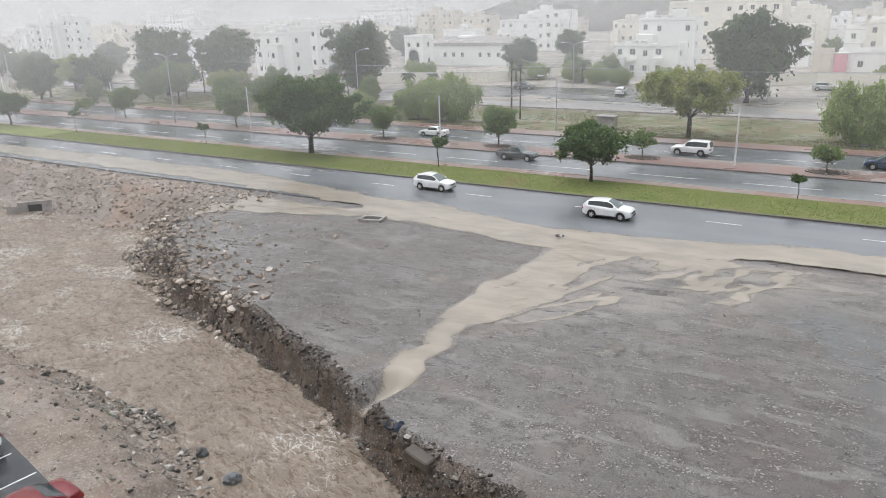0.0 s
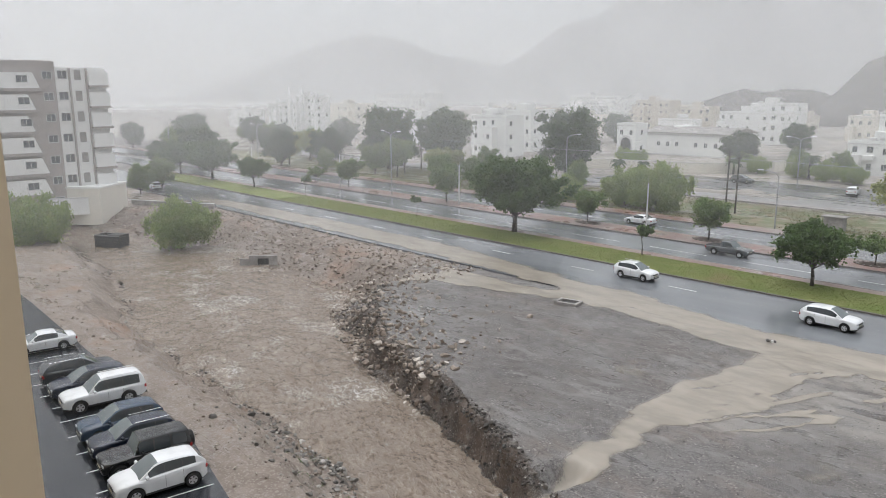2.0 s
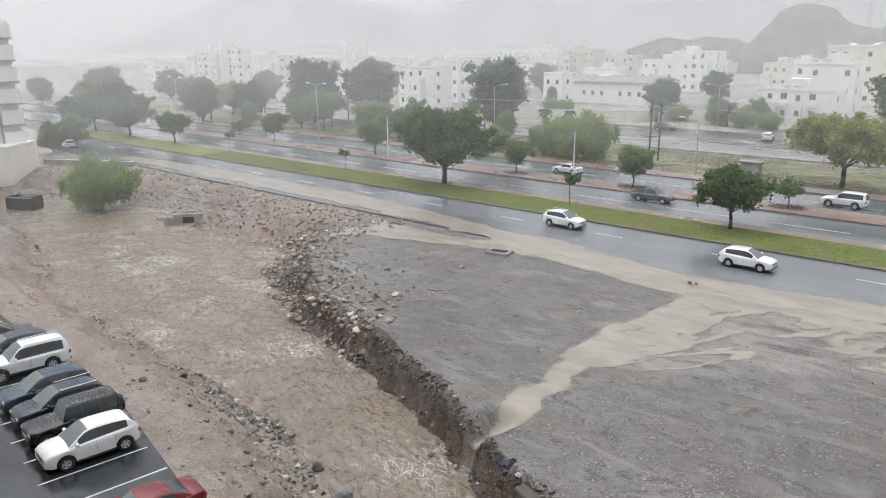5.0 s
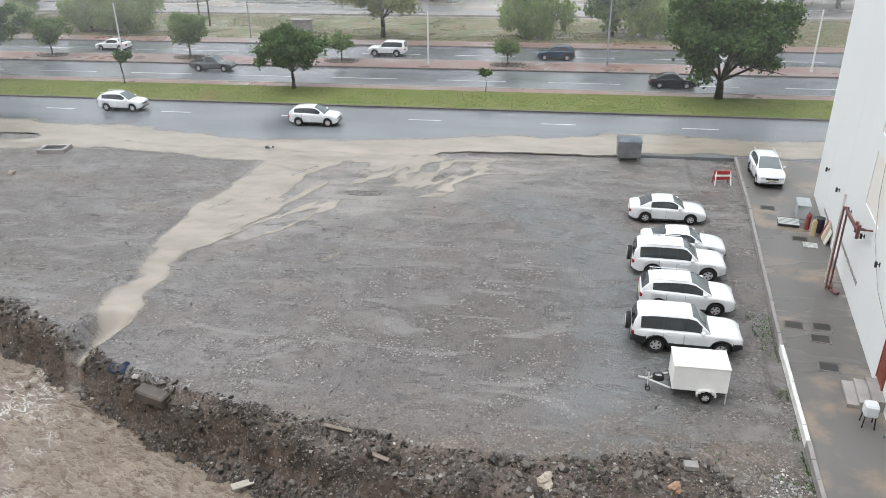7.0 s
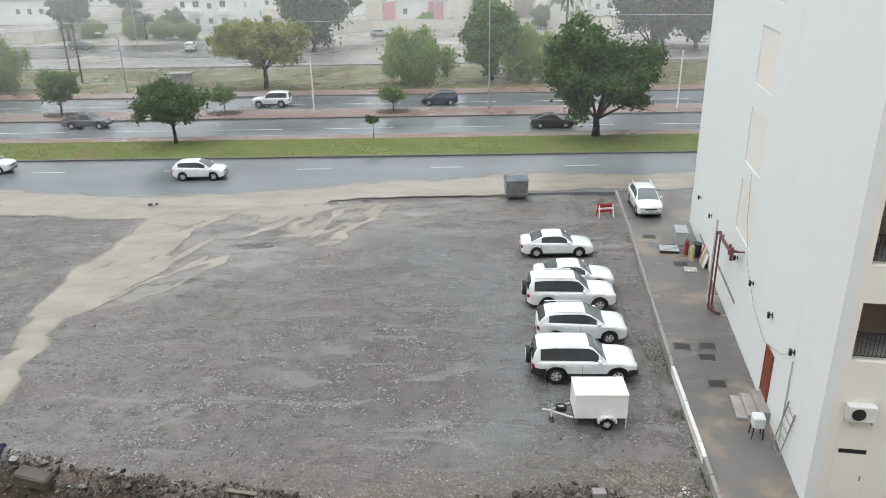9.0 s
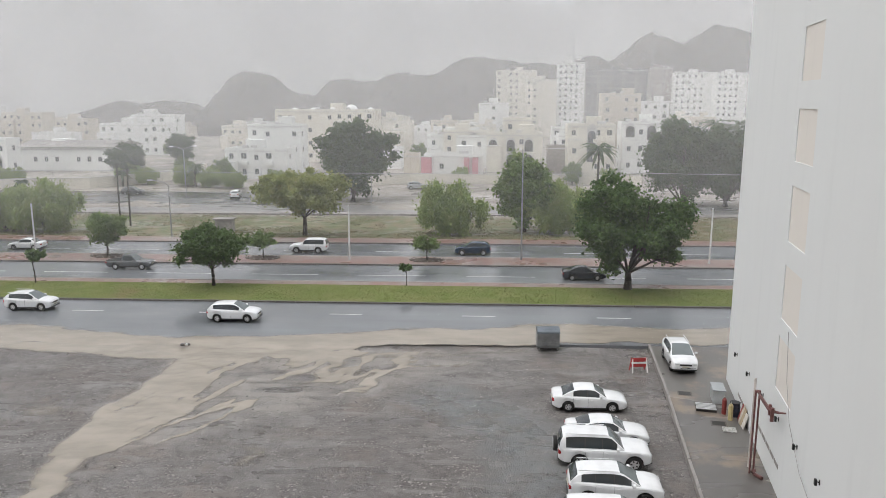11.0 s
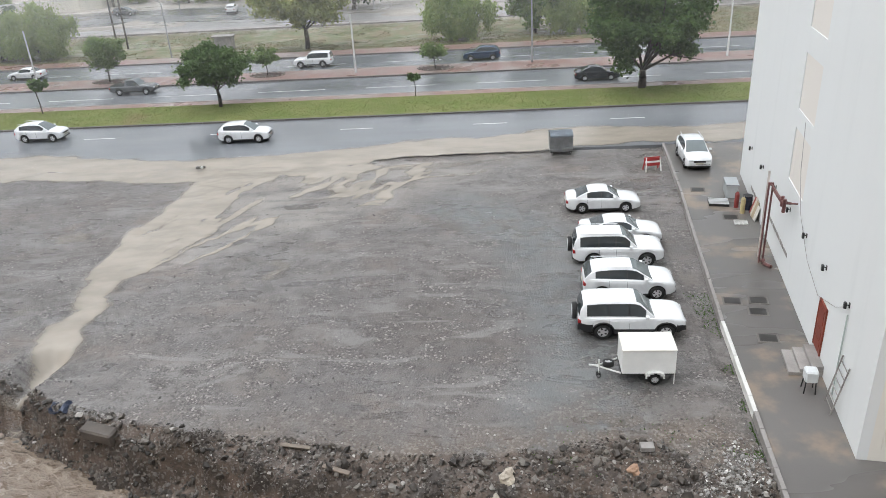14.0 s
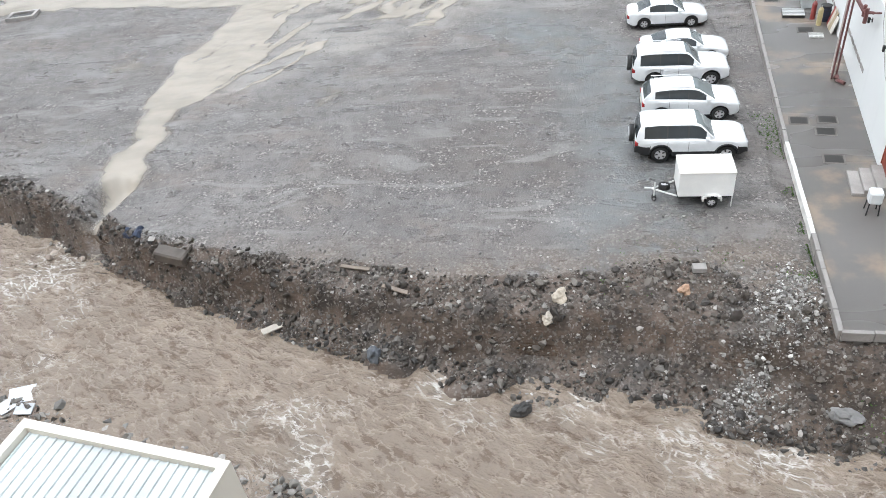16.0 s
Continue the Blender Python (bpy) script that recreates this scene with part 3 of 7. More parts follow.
def kerb(name, x0, x1, y, label, material=M_KERB):
    """A row of kerb stones, each with its own chamfer and joint."""
    run = structure(new(name), label)
    bm = boxed(-0.985, 0.985, -0.125, 0.125, -0.3, 0.155, 0.025)
    first = part("kerb_stone", bm, material, run)
    first.location = (x0 + 1, y, 0)
    for i in range(1, int((x1 - x0) / 2)):
        s = new("kerb_stone", first.data)
        s.parent, s.location = run, (x0 + 1 + 2 * i, y, 0.004 * ((i * 7) % 3))
    return run


kerb("kerb_1", -150, 50, 69.02, "stained concrete kerb of the median", M_KERB_DARK)
kerb("kerb_2", -150, 50, 77.48, "concrete kerb")
kerb("kerb_3", -150, 50, 86.13, "concrete kerb", M_KERB_DARK)
kerb("kerb_4", -150, 50, 90.78, "concrete kerb")
kerb("kerb_5", -150, 50, 99.73, "concrete kerb", M_KERB_DARK)


def dashes(name, y, x0, x1, length, gap):
    n = int((x1 - x0) / (length + gap))
    run = structure(new(name), "white lane line")
    me = None
    for i in range(n):
        if me is None:
            ob = part("lane_mark", boxed(0, length, -0.07, 0.07, 0, 0.006), M_LINE, run)
            me = ob.data
        else:
            ob = new("lane_mark", me)
            ob.parent = run
        ob.location = (x0 + i * (length + gap), y, 0.0)


dashes("lane_line_1", 65.2, -170, 50, 3.0, 9.0)
dashes("lane_line_2", 80.9, -170, 50, 7.5, 4.5)
dashes("lane_line_3", 94.4, -170, 50, 7.5, 4.5)


# ---- rain haze: thin translucent cylinders added to imitate hazy air ----
HAZE = [(34, 0.045), (56, 0.08), (88, 0.12), (140, 0.165), (230, 0.20), (380, 0.17), (850, 0.74)]
for r, amount in HAZE:
    seg, top = 72, 40 + 0.55 * r
    vs = [(-10 + r * math.cos(2 * math.pi * i / seg), 30 + r * math.sin(2 * math.pi * i / seg), z) for i in range(seg) for z in (-1, top)]
    fs = [(2 * i, 2 * ((i + 1) % seg), 2 * ((i + 1) % seg) + 1, 2 * i + 1) for i in range(seg)]
    structure(mesh_object("rain_haze", vs, fs, haze_material("rain_haze", amount, white=0.96 if r < 800 else 0.87), smooth=True), "thin grey sheet standing in for rain haze")


# ---- hills ----
def hill(name, cx, cy, lx, ly, h, seed, label, n=90, turn=0.0, block=2.0):
    u, v = np.meshgrid(np.linspace(-1, 1, n * 2), np.linspace(-1, 1, n))
    env = np.clip(1 - np.abs(u) ** block, 0, 1) * np.clip(1 - np.abs(v) ** 1.6, 0, 1)
    ridge = 1 - np.abs(waves(u * lx, v * ly * 0.8, lx * 0.36, seed, 6)) * 1.7
    z = h * env * (0.42 + 0.58 * ridge) - 1.5
    x, y = u * lx, v * ly
    c, s = math.cos(turn), math.sin(turn)
    return structure(grid_mesh(name, cx + c * x - s * y, cy + s * x + c * y, z, M_ROCKHILL, {}), label)


def ridge(name, y, depth, seed, label, peaks):
    """A bare rocky ridge along x with a broken crest: peaks as (x, height, half width)."""
    x0, x1 = min(p[0] - 2.2 * p[2] for p in peaks), max(p[0] + 2.2 * p[2] for p in peaks)
    gx, v = np.meshgrid(np.linspace(x0, x1, 220), np.linspace(-1, 1, 50))
    crest = sum((h * np.exp(-np.abs((gx - x) / w) ** 2.4)) ** 5 for x, h, w in peaks) ** 0.2
    gy = v * depth
    rough = waves(gx, gy, 26, seed, 6)
    z = crest * (1 - np.abs(v) ** 1.5) * (1 + 0.15 * rough) + 3.5 * np.abs(waves(gx, gy, 12, seed + 1, 5)) - 3.0
    return structure(grid_mesh(name, gx, y + gy, z, M_ROCKHILL, {}), label)


ridge("hill_1", 480, 55, 61, "dark bare rocky hill in the rain", [(-155, 38, 23), (-139, 36, 22), (-118, 28, 22), (-91, 35, 24), (-70, 32, 24), (-48, 40, 27), (-27, 40, 24), (-9, 46, 26), (10, 43, 30)])
ridge("hill_2", 620, 80, 62, "dark bare rocky hill in the rain", [(12, 54, 40), (48, 52, 35), (80, 58, 35), (126, 71, 38), (154, 62, 35), (184, 77, 38), (215, 72, 46), (270, 60, 68)])
ridge("hill_3", 470, 45, 63, "low dark rocky hill", [(-248, 15, 24), (-228, 21, 27), (-196, 23, 30), (-178, 17, 19)])
hill("mountain_1", -500, 1700, 1050, 400, 470, 64, "mountain lost in rain cloud")
hill("mountain_2", 700, 1700, 800, 400, 430, 65, "mountain lost in rain cloud")
hill("mountain_3", -1700, 1300, 700, 300, 180, 66, "mountain lost in rain cloud")


# ---- vehicles ----
def paint(name, c, rough=0.22):
    n = Nodes(name)
    col = n.mix(n.ramp(n.noise(1.1, 4), 0.4, 0.7), c, tuple(v * 0.88 for v in c))
    return n.done(col, rough, spec=0.4, coat=0.3)


P_WHITE = paint("white_car_paint", (0.71, 0.72, 0.73))
P_SILVER = paint("silver_car_paint", (0.42, 0.43, 0.44))
P_NAVY = paint("navy_car_paint", (0.016, 0.022, 0.04))
P_BLUE = paint("steel_blue_car_paint", (0.028, 0.05, 0.085))
P_BLACK = paint("black_car_paint", (0.012, 0.012, 0.013))
P_DARK = paint("charcoal_car_paint", (0.03, 0.034, 0.04))
P_RED = paint("dark_red_car_paint", (0.16, 0.012, 0.016))
P_GREY = paint("grey_car_paint", (0.12, 0.125, 0.13))
M_TYRE = plain("tyre_rubber", (0.014, 0.014, 0.014), 0.75, scale=20)
M_RIM = plain("alloy_rim", (0.62, 0.62, 0.63), 0.38, 0.4, scale=10)
M_CARGLASS = glass_material("tinted_car_glass", (0.026, 0.031, 0.034), 0.06)
M_SCREEN = glass_material("windscreen_glass", (0.085, 0.10, 0.102), 0.06)
M_TRIM = plain("black_plastic_trim", (0.018, 0.018, 0.019), 0.5, scale=10)
M_LAMP = glass_material("clear_lamp_lens", (0.35, 0.36, 0.37), 0.08)
M_REDLAMP = plain("red_lamp_lens", (0.30, 0.012, 0.014), 0.15, scale=10)
M_PLATE = plain("number_plate", (0.48, 0.45, 0.36), 0.5, scale=10)
M_CHROME = plain("chrome_trim", (0.6, 0.6, 0.6), 0.15, 1.0, scale=10)

SHAPES = {
    # deck: height of bonnet, belt and boot along the car; roof: the glasshouse's outline; panes: side windows, front to back
    "sedan": dict(L=4.62, W=1.78, wb=2.70, fo=0.93, r=0.325, deck=[(-1, 0.74), (-0.985, 0.92), (-0.95, 1.0), (-0.8, 1.04), (-0.62, 1.01), (0.36, 0.95), (0.42, 0.94), (0.7, 0.87), (0.86, 0.80), (0.95, 0.72), (0.985, 0.64), (1, 0.52)],
                  roof=[(-0.74, 1.03), (-0.58, 1.22), (-0.42, 1.37), (-0.30, 1.435), (-0.12, 1.46), (0.04, 1.45), (0.13, 1.41), (0.28, 1.19), (0.44, 0.94)], panes=[(0.25, -0.05), (-0.075, -0.44)], sill=0.24),
    "suv": dict(L=4.48, W=1.84, wb=2.66, fo=0.90, r=0.36, deck=[(-1, 0.78), (-0.99, 1.0), (-0.955, 1.13), (-0.88, 1.20), (-0.5, 1.16), (0.0, 1.11), (0.40, 1.07), (0.48, 1.07), (0.72, 1.03), (0.87, 0.97), (0.95, 0.89), (0.985, 0.77), (1, 0.58)],
                roof=[(-0.965, 1.17), (-0.91, 1.32), (-0.82, 1.49), (-0.70, 1.585), (-0.45, 1.645), (-0.1, 1.665), (0.06, 1.635), (0.15, 1.575), (0.33, 1.32), (0.50, 1.07)], panes=[(0.30, -0.05), (-0.065, -0.44), (-0.455, -0.74)], sill=0.30),
    "box_suv": dict(L=4.80, W=1.88, wb=2.79, fo=0.90, r=0.40, deck=[(-1, 0.86), (-0.992, 1.06), (-0.96, 1.13), (-0.9, 1.15), (0.34, 1.13), (0.42, 1.14), (0.74, 1.10), (0.88, 1.05), (0.95, 0.98), (0.985, 0.86), (1, 0.68)],
                    roof=[(-0.985, 1.14), (-0.955, 1.48), (-0.91, 1.70), (-0.84, 1.79), (-0.6, 1.845), (-0.02, 1.85), (0.07, 1.825), (0.14, 1.77), (0.27, 1.46), (0.41, 1.14)], panes=[(0.25, -0.05), (-0.075, -0.42), (-0.445, -0.84)], sill=0.38),
    "jeep": dict(L=4.4, W=1.87, wb=2.6, fo=0.75, r=0.42, deck=[(-1, 0.95), (-0.99, 1.12), (0.28, 1.14), (0.36, 1.14), (0.9, 1.07), (0.97, 1.02), (1, 0.8)],
                 roof=[(-0.985, 1.14), (-0.95, 1.70), (-0.88, 1.79), (-0.7, 1.82), (0.1, 1.83), (0.16, 1.80), (0.30, 1.14)], panes=[(0.2, -0.12), (-0.16, -0.5), (-0.55, -0.88)], sill=0.45),
    "pickup": dict(L=5.2, W=1.85, wb=3.1, fo=0.95, r=0.38, deck=[(-1, 0.95), (-0.99, 1.02), (-0.4, 1.04), (0.36, 1.06), (0.42, 1.06), (0.84, 1.0), (0.95, 0.9), (1, 0.66)],
                   roof=[(-0.30, 1.05), (-0.25, 1.62), (-0.18, 1.73), (0.0, 1.76), (0.08, 1.75), (0.15, 1.70), (0.40, 1.06)], panes=[(0.28, 0.04), (0.02, -0.2)], sill=0.40),
}


def shaped(name, verts, faces, material, parent, label="", angle=32):
    ob = mesh_object(name, verts, faces, material, parent, smooth=True)
    ob.data.set_sharp_from_angle(angle=radians(angle))
    if label:
        ob["label"] = label
    return ob


def wheel_meshes(r):
    bm = bmesh.new()
    prof = [(r * 0.62, -0.10), (r * 0.93, -0.115), (r, -0.07), (r, 0.07), (r * 0.93, 0.115), (r * 0.62, 0.10)]
    seg = 22
    rings = [[bm.verts.new((p * math.cos(a), y, p * math.sin(a))) for p, y in prof] for a in (2 * math.pi * i / seg for i in range(seg))]
    for i in range(seg):
        for j in range(5):
            bm.faces.new((rings[i][j], rings[i][j + 1], rings[(i + 1) % seg][j + 1], rings[(i + 1) % seg][j]))
    rim = bmesh.new()
    bmesh.ops.create_cone(rim, cap_ends=True, segments=20, radius1=r * 0.63, radius2=r * 0.63, depth=0.12, matrix=Matrix.Rotation(math.pi / 2, 4, "X"))
    for k in range(5):
        a = 2 * math.pi * k / 5
        m = Matrix.Rotation(a, 4, "Y") @ Matrix.Translation((r * 0.33, 0, 0)) @ Matrix.Diagonal((r * 0.52, 0.17, 0.075, 1))
        bmesh.ops.create_cube(rim, size=1, matrix=m)
    hole = bmesh.new()
    for k in range(5):
        a = 2 * math.pi * (k + 0.5) / 5
        m = Matrix.Rotation(a, 4, "Y") @ Matrix.Translation((r * 0.40, 0, 0)) @ Matrix.Diagonal((r * 0.26, 0.135, r * 0.17, 1))
        bmesh.ops.create_cube(hole, size=1, matrix=m)
    return bm, rim, hole


def add_wheel(root, shape_r, x, y, z, cache, name="wheel"):
    if "t" not in cache:
        t, ri, ho = wheel_meshes(shape_r)
        for key, b in (("t", t), ("r", ri), ("h", ho)):
            cache[key] = bpy.data.meshes.new({"t": "tyre", "r": "rim", "h": "rim_gap"}[key])
            b.to_mesh(cache[key])
            b.free()
        cache["t"].materials.append(M_TYRE)
        cache["r"].materials.append(M_RIM)
        cache["h"].materials.append(M_TRIM)
        cache["t"].polygons.foreach_set("use_smooth", [True] * len(cache["t"].polygons))
    w = new(name, cache["t"])
    w.parent, w.location = root, (x, y, z)
    for key, nm in (("r", "rim"), ("h", "rim_gap")):
        o = new(nm, cache[key])
        o.parent = w
    return w


def car(name, m, label, shape, colour, group="", rails=False, spare=False, black_low=False, scale=1.0, rack=False):
    S = SHAPES[shape]
    root = thing(name, m, label, "car", group)
    hl, hw, r = S["L"] / 2 * scale, S["W"] / 2, S["r"]
    xf = hl - S["fo"]
    xr = xf - S["wb"]
    dk = np.array(S["deck"])
    deck = lambda x: float(np.interp(x / hl, dk[:, 0], dk[:, 1]))
    arch = r + 0.075

    def low(x):
        z = S["sill"]
        if x > hl - 0.35:
            z += 0.10 * ((x - hl + 0.35) / 0.35)
        if x < -hl + 0.35:
            z += 0.14 * ((-hl + 0.35 - x) / 0.35)
        for a in (xf, xr):
            if abs(x - a) < arch:
                z = max(z, r + math.sqrt(arch * arch - (x - a) ** 2))
        return z

    xs = sorted(set([round(v, 3) for v in np.linspace(-hl, hl, 30)] + [round(v * hl, 3) for v in (-0.993, -0.985, -0.97, 0.97, 0.985, 0.993)] + [round(a + arch * math.sin(k * math.pi / 10), 3) for a in (xf, xr) for k in range(-5, 6)]))
    rings, verts = [], []
    for x in xs:
        u = abs(x) / hl
        w = hw * (1 - 0.17 * max(0, (u - 0.70) / 0.30) ** 2.6 - 0.06 * max(0, (u - 0.96) / 0.04) ** 2)
        zt, zb = deck(x), low(x)
        zb = min(zb, zt - 0.10)
        zm = zb + (zt - zb) * 0.55
        half = [(0.80 * w, zb), (0.965 * w, zb + 0.012), (0.995 * w, zb + (zt - zb) * 0.22), (0.99 * w, zm), (1.0 * w, zb + (zt - zb) * 0.70), (0.985 * w, zt - 0.10), (0.955 * w, zt - 0.04), (0.90 * w, zt - 0.008), (0.78 * w, zt + 0.012), (0.4 * w, zt + 0.035), (0, zt + 0.043)]
        ring = []
        for y, z in half:
            ring.append(len(verts))
            verts.append((x, y, z))
        mirror = []
        for y, z in half[:-1]:
            mirror.append(len(verts))
            verts.append((x, -y, z))
        rings.append(ring + mirror[::-1])
    body, under, clad = [], [], []
    n = len(rings[0])
    for a, b in zip(rings, rings[1:]):
        for j in range(n):
            k = (j + 1) % n
            f = (a[j], b[j], b[k], a[k])
            x_mid = (verts[a[0]][0] + verts[b[0]][0]) / 2
            end = x_mid > xf + arch * 0.9 or x_mid < xr - arch * 0.9
            low_row = min(j, n - 2 - j) <= (2 if end else 1)
            (under if j == n - 1 else clad if black_low and low_row else body).append(f)
    body += [tuple(rings[0]), tuple(rings[-1][::-1])]
    shaped("body", verts, [f[::-1] for f in body], colour, root)
    if clad:
        used = sorted({i for f in clad for i in f})
        at_ = {i: k for k, i in enumerate(used)}
        shaped("lower_cladding", [verts[i] for i in used], [tuple(at_[i] for i in f)[::-1] for f in clad], M_TRIM, root, "black plastic lower cladding")
    part("underbody", boxed(-hl + 0.25, hl - 0.25, -hw + 0.2, hw - 0.2, S["sill"] - 0.08, S["sill"] + 0.42), M_TRIM, root)
    # glasshouse
    rf = np.array(S["roof"])
    xw0, xw1 = rf[0, 0], rf[-1, 0]
    top = rf[:, 1].max()
    cols = sorted(set([round(float(v), 4) for v in rf[:, 0]] + [p for pr in S["panes"] for p in pr] + [round(float(v), 4) for v in np.linspace(xw0, xw1, 15)]))
    gv, gr = [], []
    for u in cols:
        x, zr = u * hl, float(np.interp(u, rf[:, 0], rf[:, 1]))
        zb = deck(x) - 0.03
        zr = max(zr, zb + 0.03)
        f = min(1, (zr - zb) / (top - zb))
        wb_, wr = 0.915 * hw, (0.915 + (0.71 - 0.915) * f) * hw
        row = []
        for y, z in [(wb_, zb), (wb_ + (wr - wb_) * 0.10, zb + (zr - zb) * 0.10), (wb_ + (wr - wb_) * 0.86, zb + (zr - zb) * 0.86), (wr * 0.985, zr - 0.045 * f), (wr * 0.93, zr - 0.008 * f), (wr * 0.80, zr + 0.012 * f), (wr * 0.45, zr + 0.032 * f), (0, zr + 0.04 * f)]:
            row.append(len(gv))
            gv.append((x, y, z))
        for y, z in [gv[i][1:] for i in row[:-1]][::-1]:
            row.append(len(gv))
            gv.append((x, -y, z))
        gr.append(row)
    groups = {"roof": []}
    rear_top = [u for u, z in S["roof"] if z > top - 0.19][0]
    front_top = [u for u, z in S["roof"] if z > top - 0.07][-1]
    for i, (a, b) in enumerate(zip(gr, gr[1:])):
        mid_u = (cols[i] + cols[i + 1]) / 2
        for j in range(len(a) - 1):
            key = "roof"
            if j in (1, 12):
                for k, (p0, p1) in enumerate(S["panes"]):
                    if p1 < mid_u < p0:
                        key = ("side_window", j, k)
                if key == "roof" and S["panes"][-1][1] < mid_u < S["panes"][0][0]:
                    key = ("pillar", j, round(mid_u, 2))
            elif 4 <= j <= 9:
                if mid_u > front_top:
                    key = "windscreen"
                elif mid_u < rear_top:
                    key = "rear_window"
            groups.setdefault(key, []).append((a[j], a[j + 1], b[j + 1], b[j]))
    for key, fs in groups.items():
        nm = key if isinstance(key, str) else key[0]
        used = sorted({i for f in fs for i in f})
        mp = {i: k for k, i in enumerate(used)}
        mat = colour if nm == "roof" else M_TRIM if nm == "pillar" else (M_SCREEN if nm == "windscreen" else M_CARGLASS)
        shaped(nm, [gv[i] for i in used], [tuple(mp[i] for i in f) for f in fs], mat, root)
    # wheels
    cache = {}
    for x in (xf, xr):
        for s in (1, -1):
            add_wheel(root, r, x, s * (hw - 0.12), r, cache)
    # trim
    zl = deck(hl * 0.93) - 0.12
    for s in (1, -1):
        part("headlight", boxed(hl - 0.36, hl - 0.015, s * (hw - 0.34) - 0.17, s * (hw - 0.34) + 0.17, zl - 0.10, zl + 0.05, 0.03), M_LAMP, root)
        zt = deck(-hl * 0.97) - 0.16
        part("tail_light", boxed(-hl - 0.005, -hl + 0.26, s * (hw - 0.24) - 0.14, s * (hw - 0.24) + 0.14, zt - 0.14, zt + 0.06, 0.03), M_REDLAMP, root)
        xm = hl * xw1 - 0.35
        part("mirror", boxed(xm - 0.08, xm + 0.08, s * (hw + 0.07) - 0.10, s * (hw + 0.07) + 0.10, deck(xm) + 0.02, deck(xm) + 0.17, 0.03), colour, root)
        part("side_trim", boxed(xr + arch, xf - arch, s * hw - 0.02, s * hw + 0.008, S["sill"] - 0.02, S["sill"] + (0.20 if black_low else 0.09), 0.01), M_TRIM, root)
        for p0, p1 in S["panes"][:2]:
            xd = p1 * hl + 0.12
            part("door_handle", boxed(xd, xd + 0.17, s * hw * 0.985 - 0.02, s * hw * 0.985 + 0.022, deck(xd) - 0.20, deck(xd) - 0.165, 0.008), colour, root)
            part("door_gap", boxed(p1 * hl - 0.005, p1 * hl + 0.005, s * hw * 0.99 - 0.02, s * hw * 0.99 + 0.012, S["sill"] + 0.15, deck(p1 * hl) - 0.08), M_TRIM, root)
        if rails:
            bm = bmesh.new()
            rod(bm, (rf[1, 0] * hl + 0.25, s * hw * 0.70, top + 0.03), (front_top * hl - 0.1, s * hw * 0.70, top + 0.03), 0.022)
            part("roof_rail", bm, M_CHROME if colour != P_WHITE else P_WHITE, root)
    part("grille", boxed(hl - 0.16, hl + 0.006, -hw * 0.45, hw * 0.45, zl - 0.14, zl + 0.0, 0.02), M_TRIM, root)
    part("front_bumper", boxed(hl - 0.3, hl + 0.02, -hw * 0.78, hw * 0.78, S["sill"] + 0.02, S["sill"] + (0.26 if black_low else 0.14), 0.03), M_TRIM, root)
    part("rear_bumper", boxed(-hl - 0.02, -hl + 0.3, -hw * 0.8, hw * 0.8, S["sill"] + 0.05, S["sill"] + (0.32 if black_low else 0.18), 0.03), M_TRIM, root)
    part("number_plate", boxed(hl + 0.008, hl + 0.026, -0.25, 0.25, S["sill"] + 0.24, S["sill"] + 0.35), M_PLATE, root)
    part("number_plate", boxed(-hl - 0.03, -hl - 0.008, -0.25, 0.25, S["sill"] + 0.40, S["sill"] + 0.51), M_PLATE, root)
    if spare:
        w = add_wheel(root, r, -hl - 0.12, 0.1, 0.98, cache, "spare_wheel")
        w.rotation_euler = (0, 0, math.pi / 2)
        bm = bmesh.new()
        bmesh.ops.create_cone(bm, cap_ends=True, segments=20, radius1=r * 0.82, radius2=r * 0.72, depth=0.05, matrix=Matrix.Translation((-hl - 0.25, 0.1, 0.98)) @ Matrix.Rotation(-math.pi / 2, 4, "Y"))
        part("spare_cover", bm, P_SILVER, root, "silver spare wheel cover")
    if black_low:
        for a in (xf, xr):
            for s in (1, -1):
                bm = bmesh.new()
                pts = [(a + (arch + 0.03) * math.cos(q), s * (hw + 0.005), r + (arch + 0.03) * math.sin(q)) for q in np.linspace(0.1, math.pi - 0.1, 9)]
                for p, q in zip(pts, pts[1:]):
                    rod(bm, p, q, 0.035, seg=6)
                part("arch_trim", bm, M_TRIM, root)
    if shape == "pickup":
        part("cargo_bed", boxed(-hl + 0.1, -0.32 * hl, -hw + 0.16, hw - 0.16, 1.055, 1.085), M_TRIM, root)
    return root


LOT = "white vehicles parked on the gravel lot"


def on_lot(x, y):
    return float(land(np.array([[x]]), np.array([[y]]))[0][0, 0])


def park(name, x, y, heading, label, shape, colour, group, z=None, **kw):
    base = on_lot(x, y) if z is None else z
    return car(name, pose(x, y, base, 0, 0, heading), label, shape, colour, group, **kw)


park("sedan", 6.6, 45.2, -1, "clean white saloon car parked on wet gravel", "sedan", P_WHITE, LOT)
park("sedan", 6.95, 40.35, -2, "white saloon car squeezed beside a large off-roader", "sedan", P_WHITE, LOT)
park("off_roader", 6.35, 37.45, -2, "white box-shaped off-roader with a rear spare wheel", "box_suv", P_WHITE, LOT, rails=True, spare=True)
park("suv", 6.35, 33.9, -2, "white compact SUV parked on wet gravel", "suv", P_WHITE, LOT, rails=True)
park("off_roader", 5.9, 30.45, -2, "white off-roader with black lower trim and spare wheel", "box_suv", P_WHITE, LOT, spare=True, black_low=True)
park("suv", 14.2, 53.25, -92, "white SUV standing on the concrete drive", "suv", P_WHITE, "", z=0.02, rails=True)

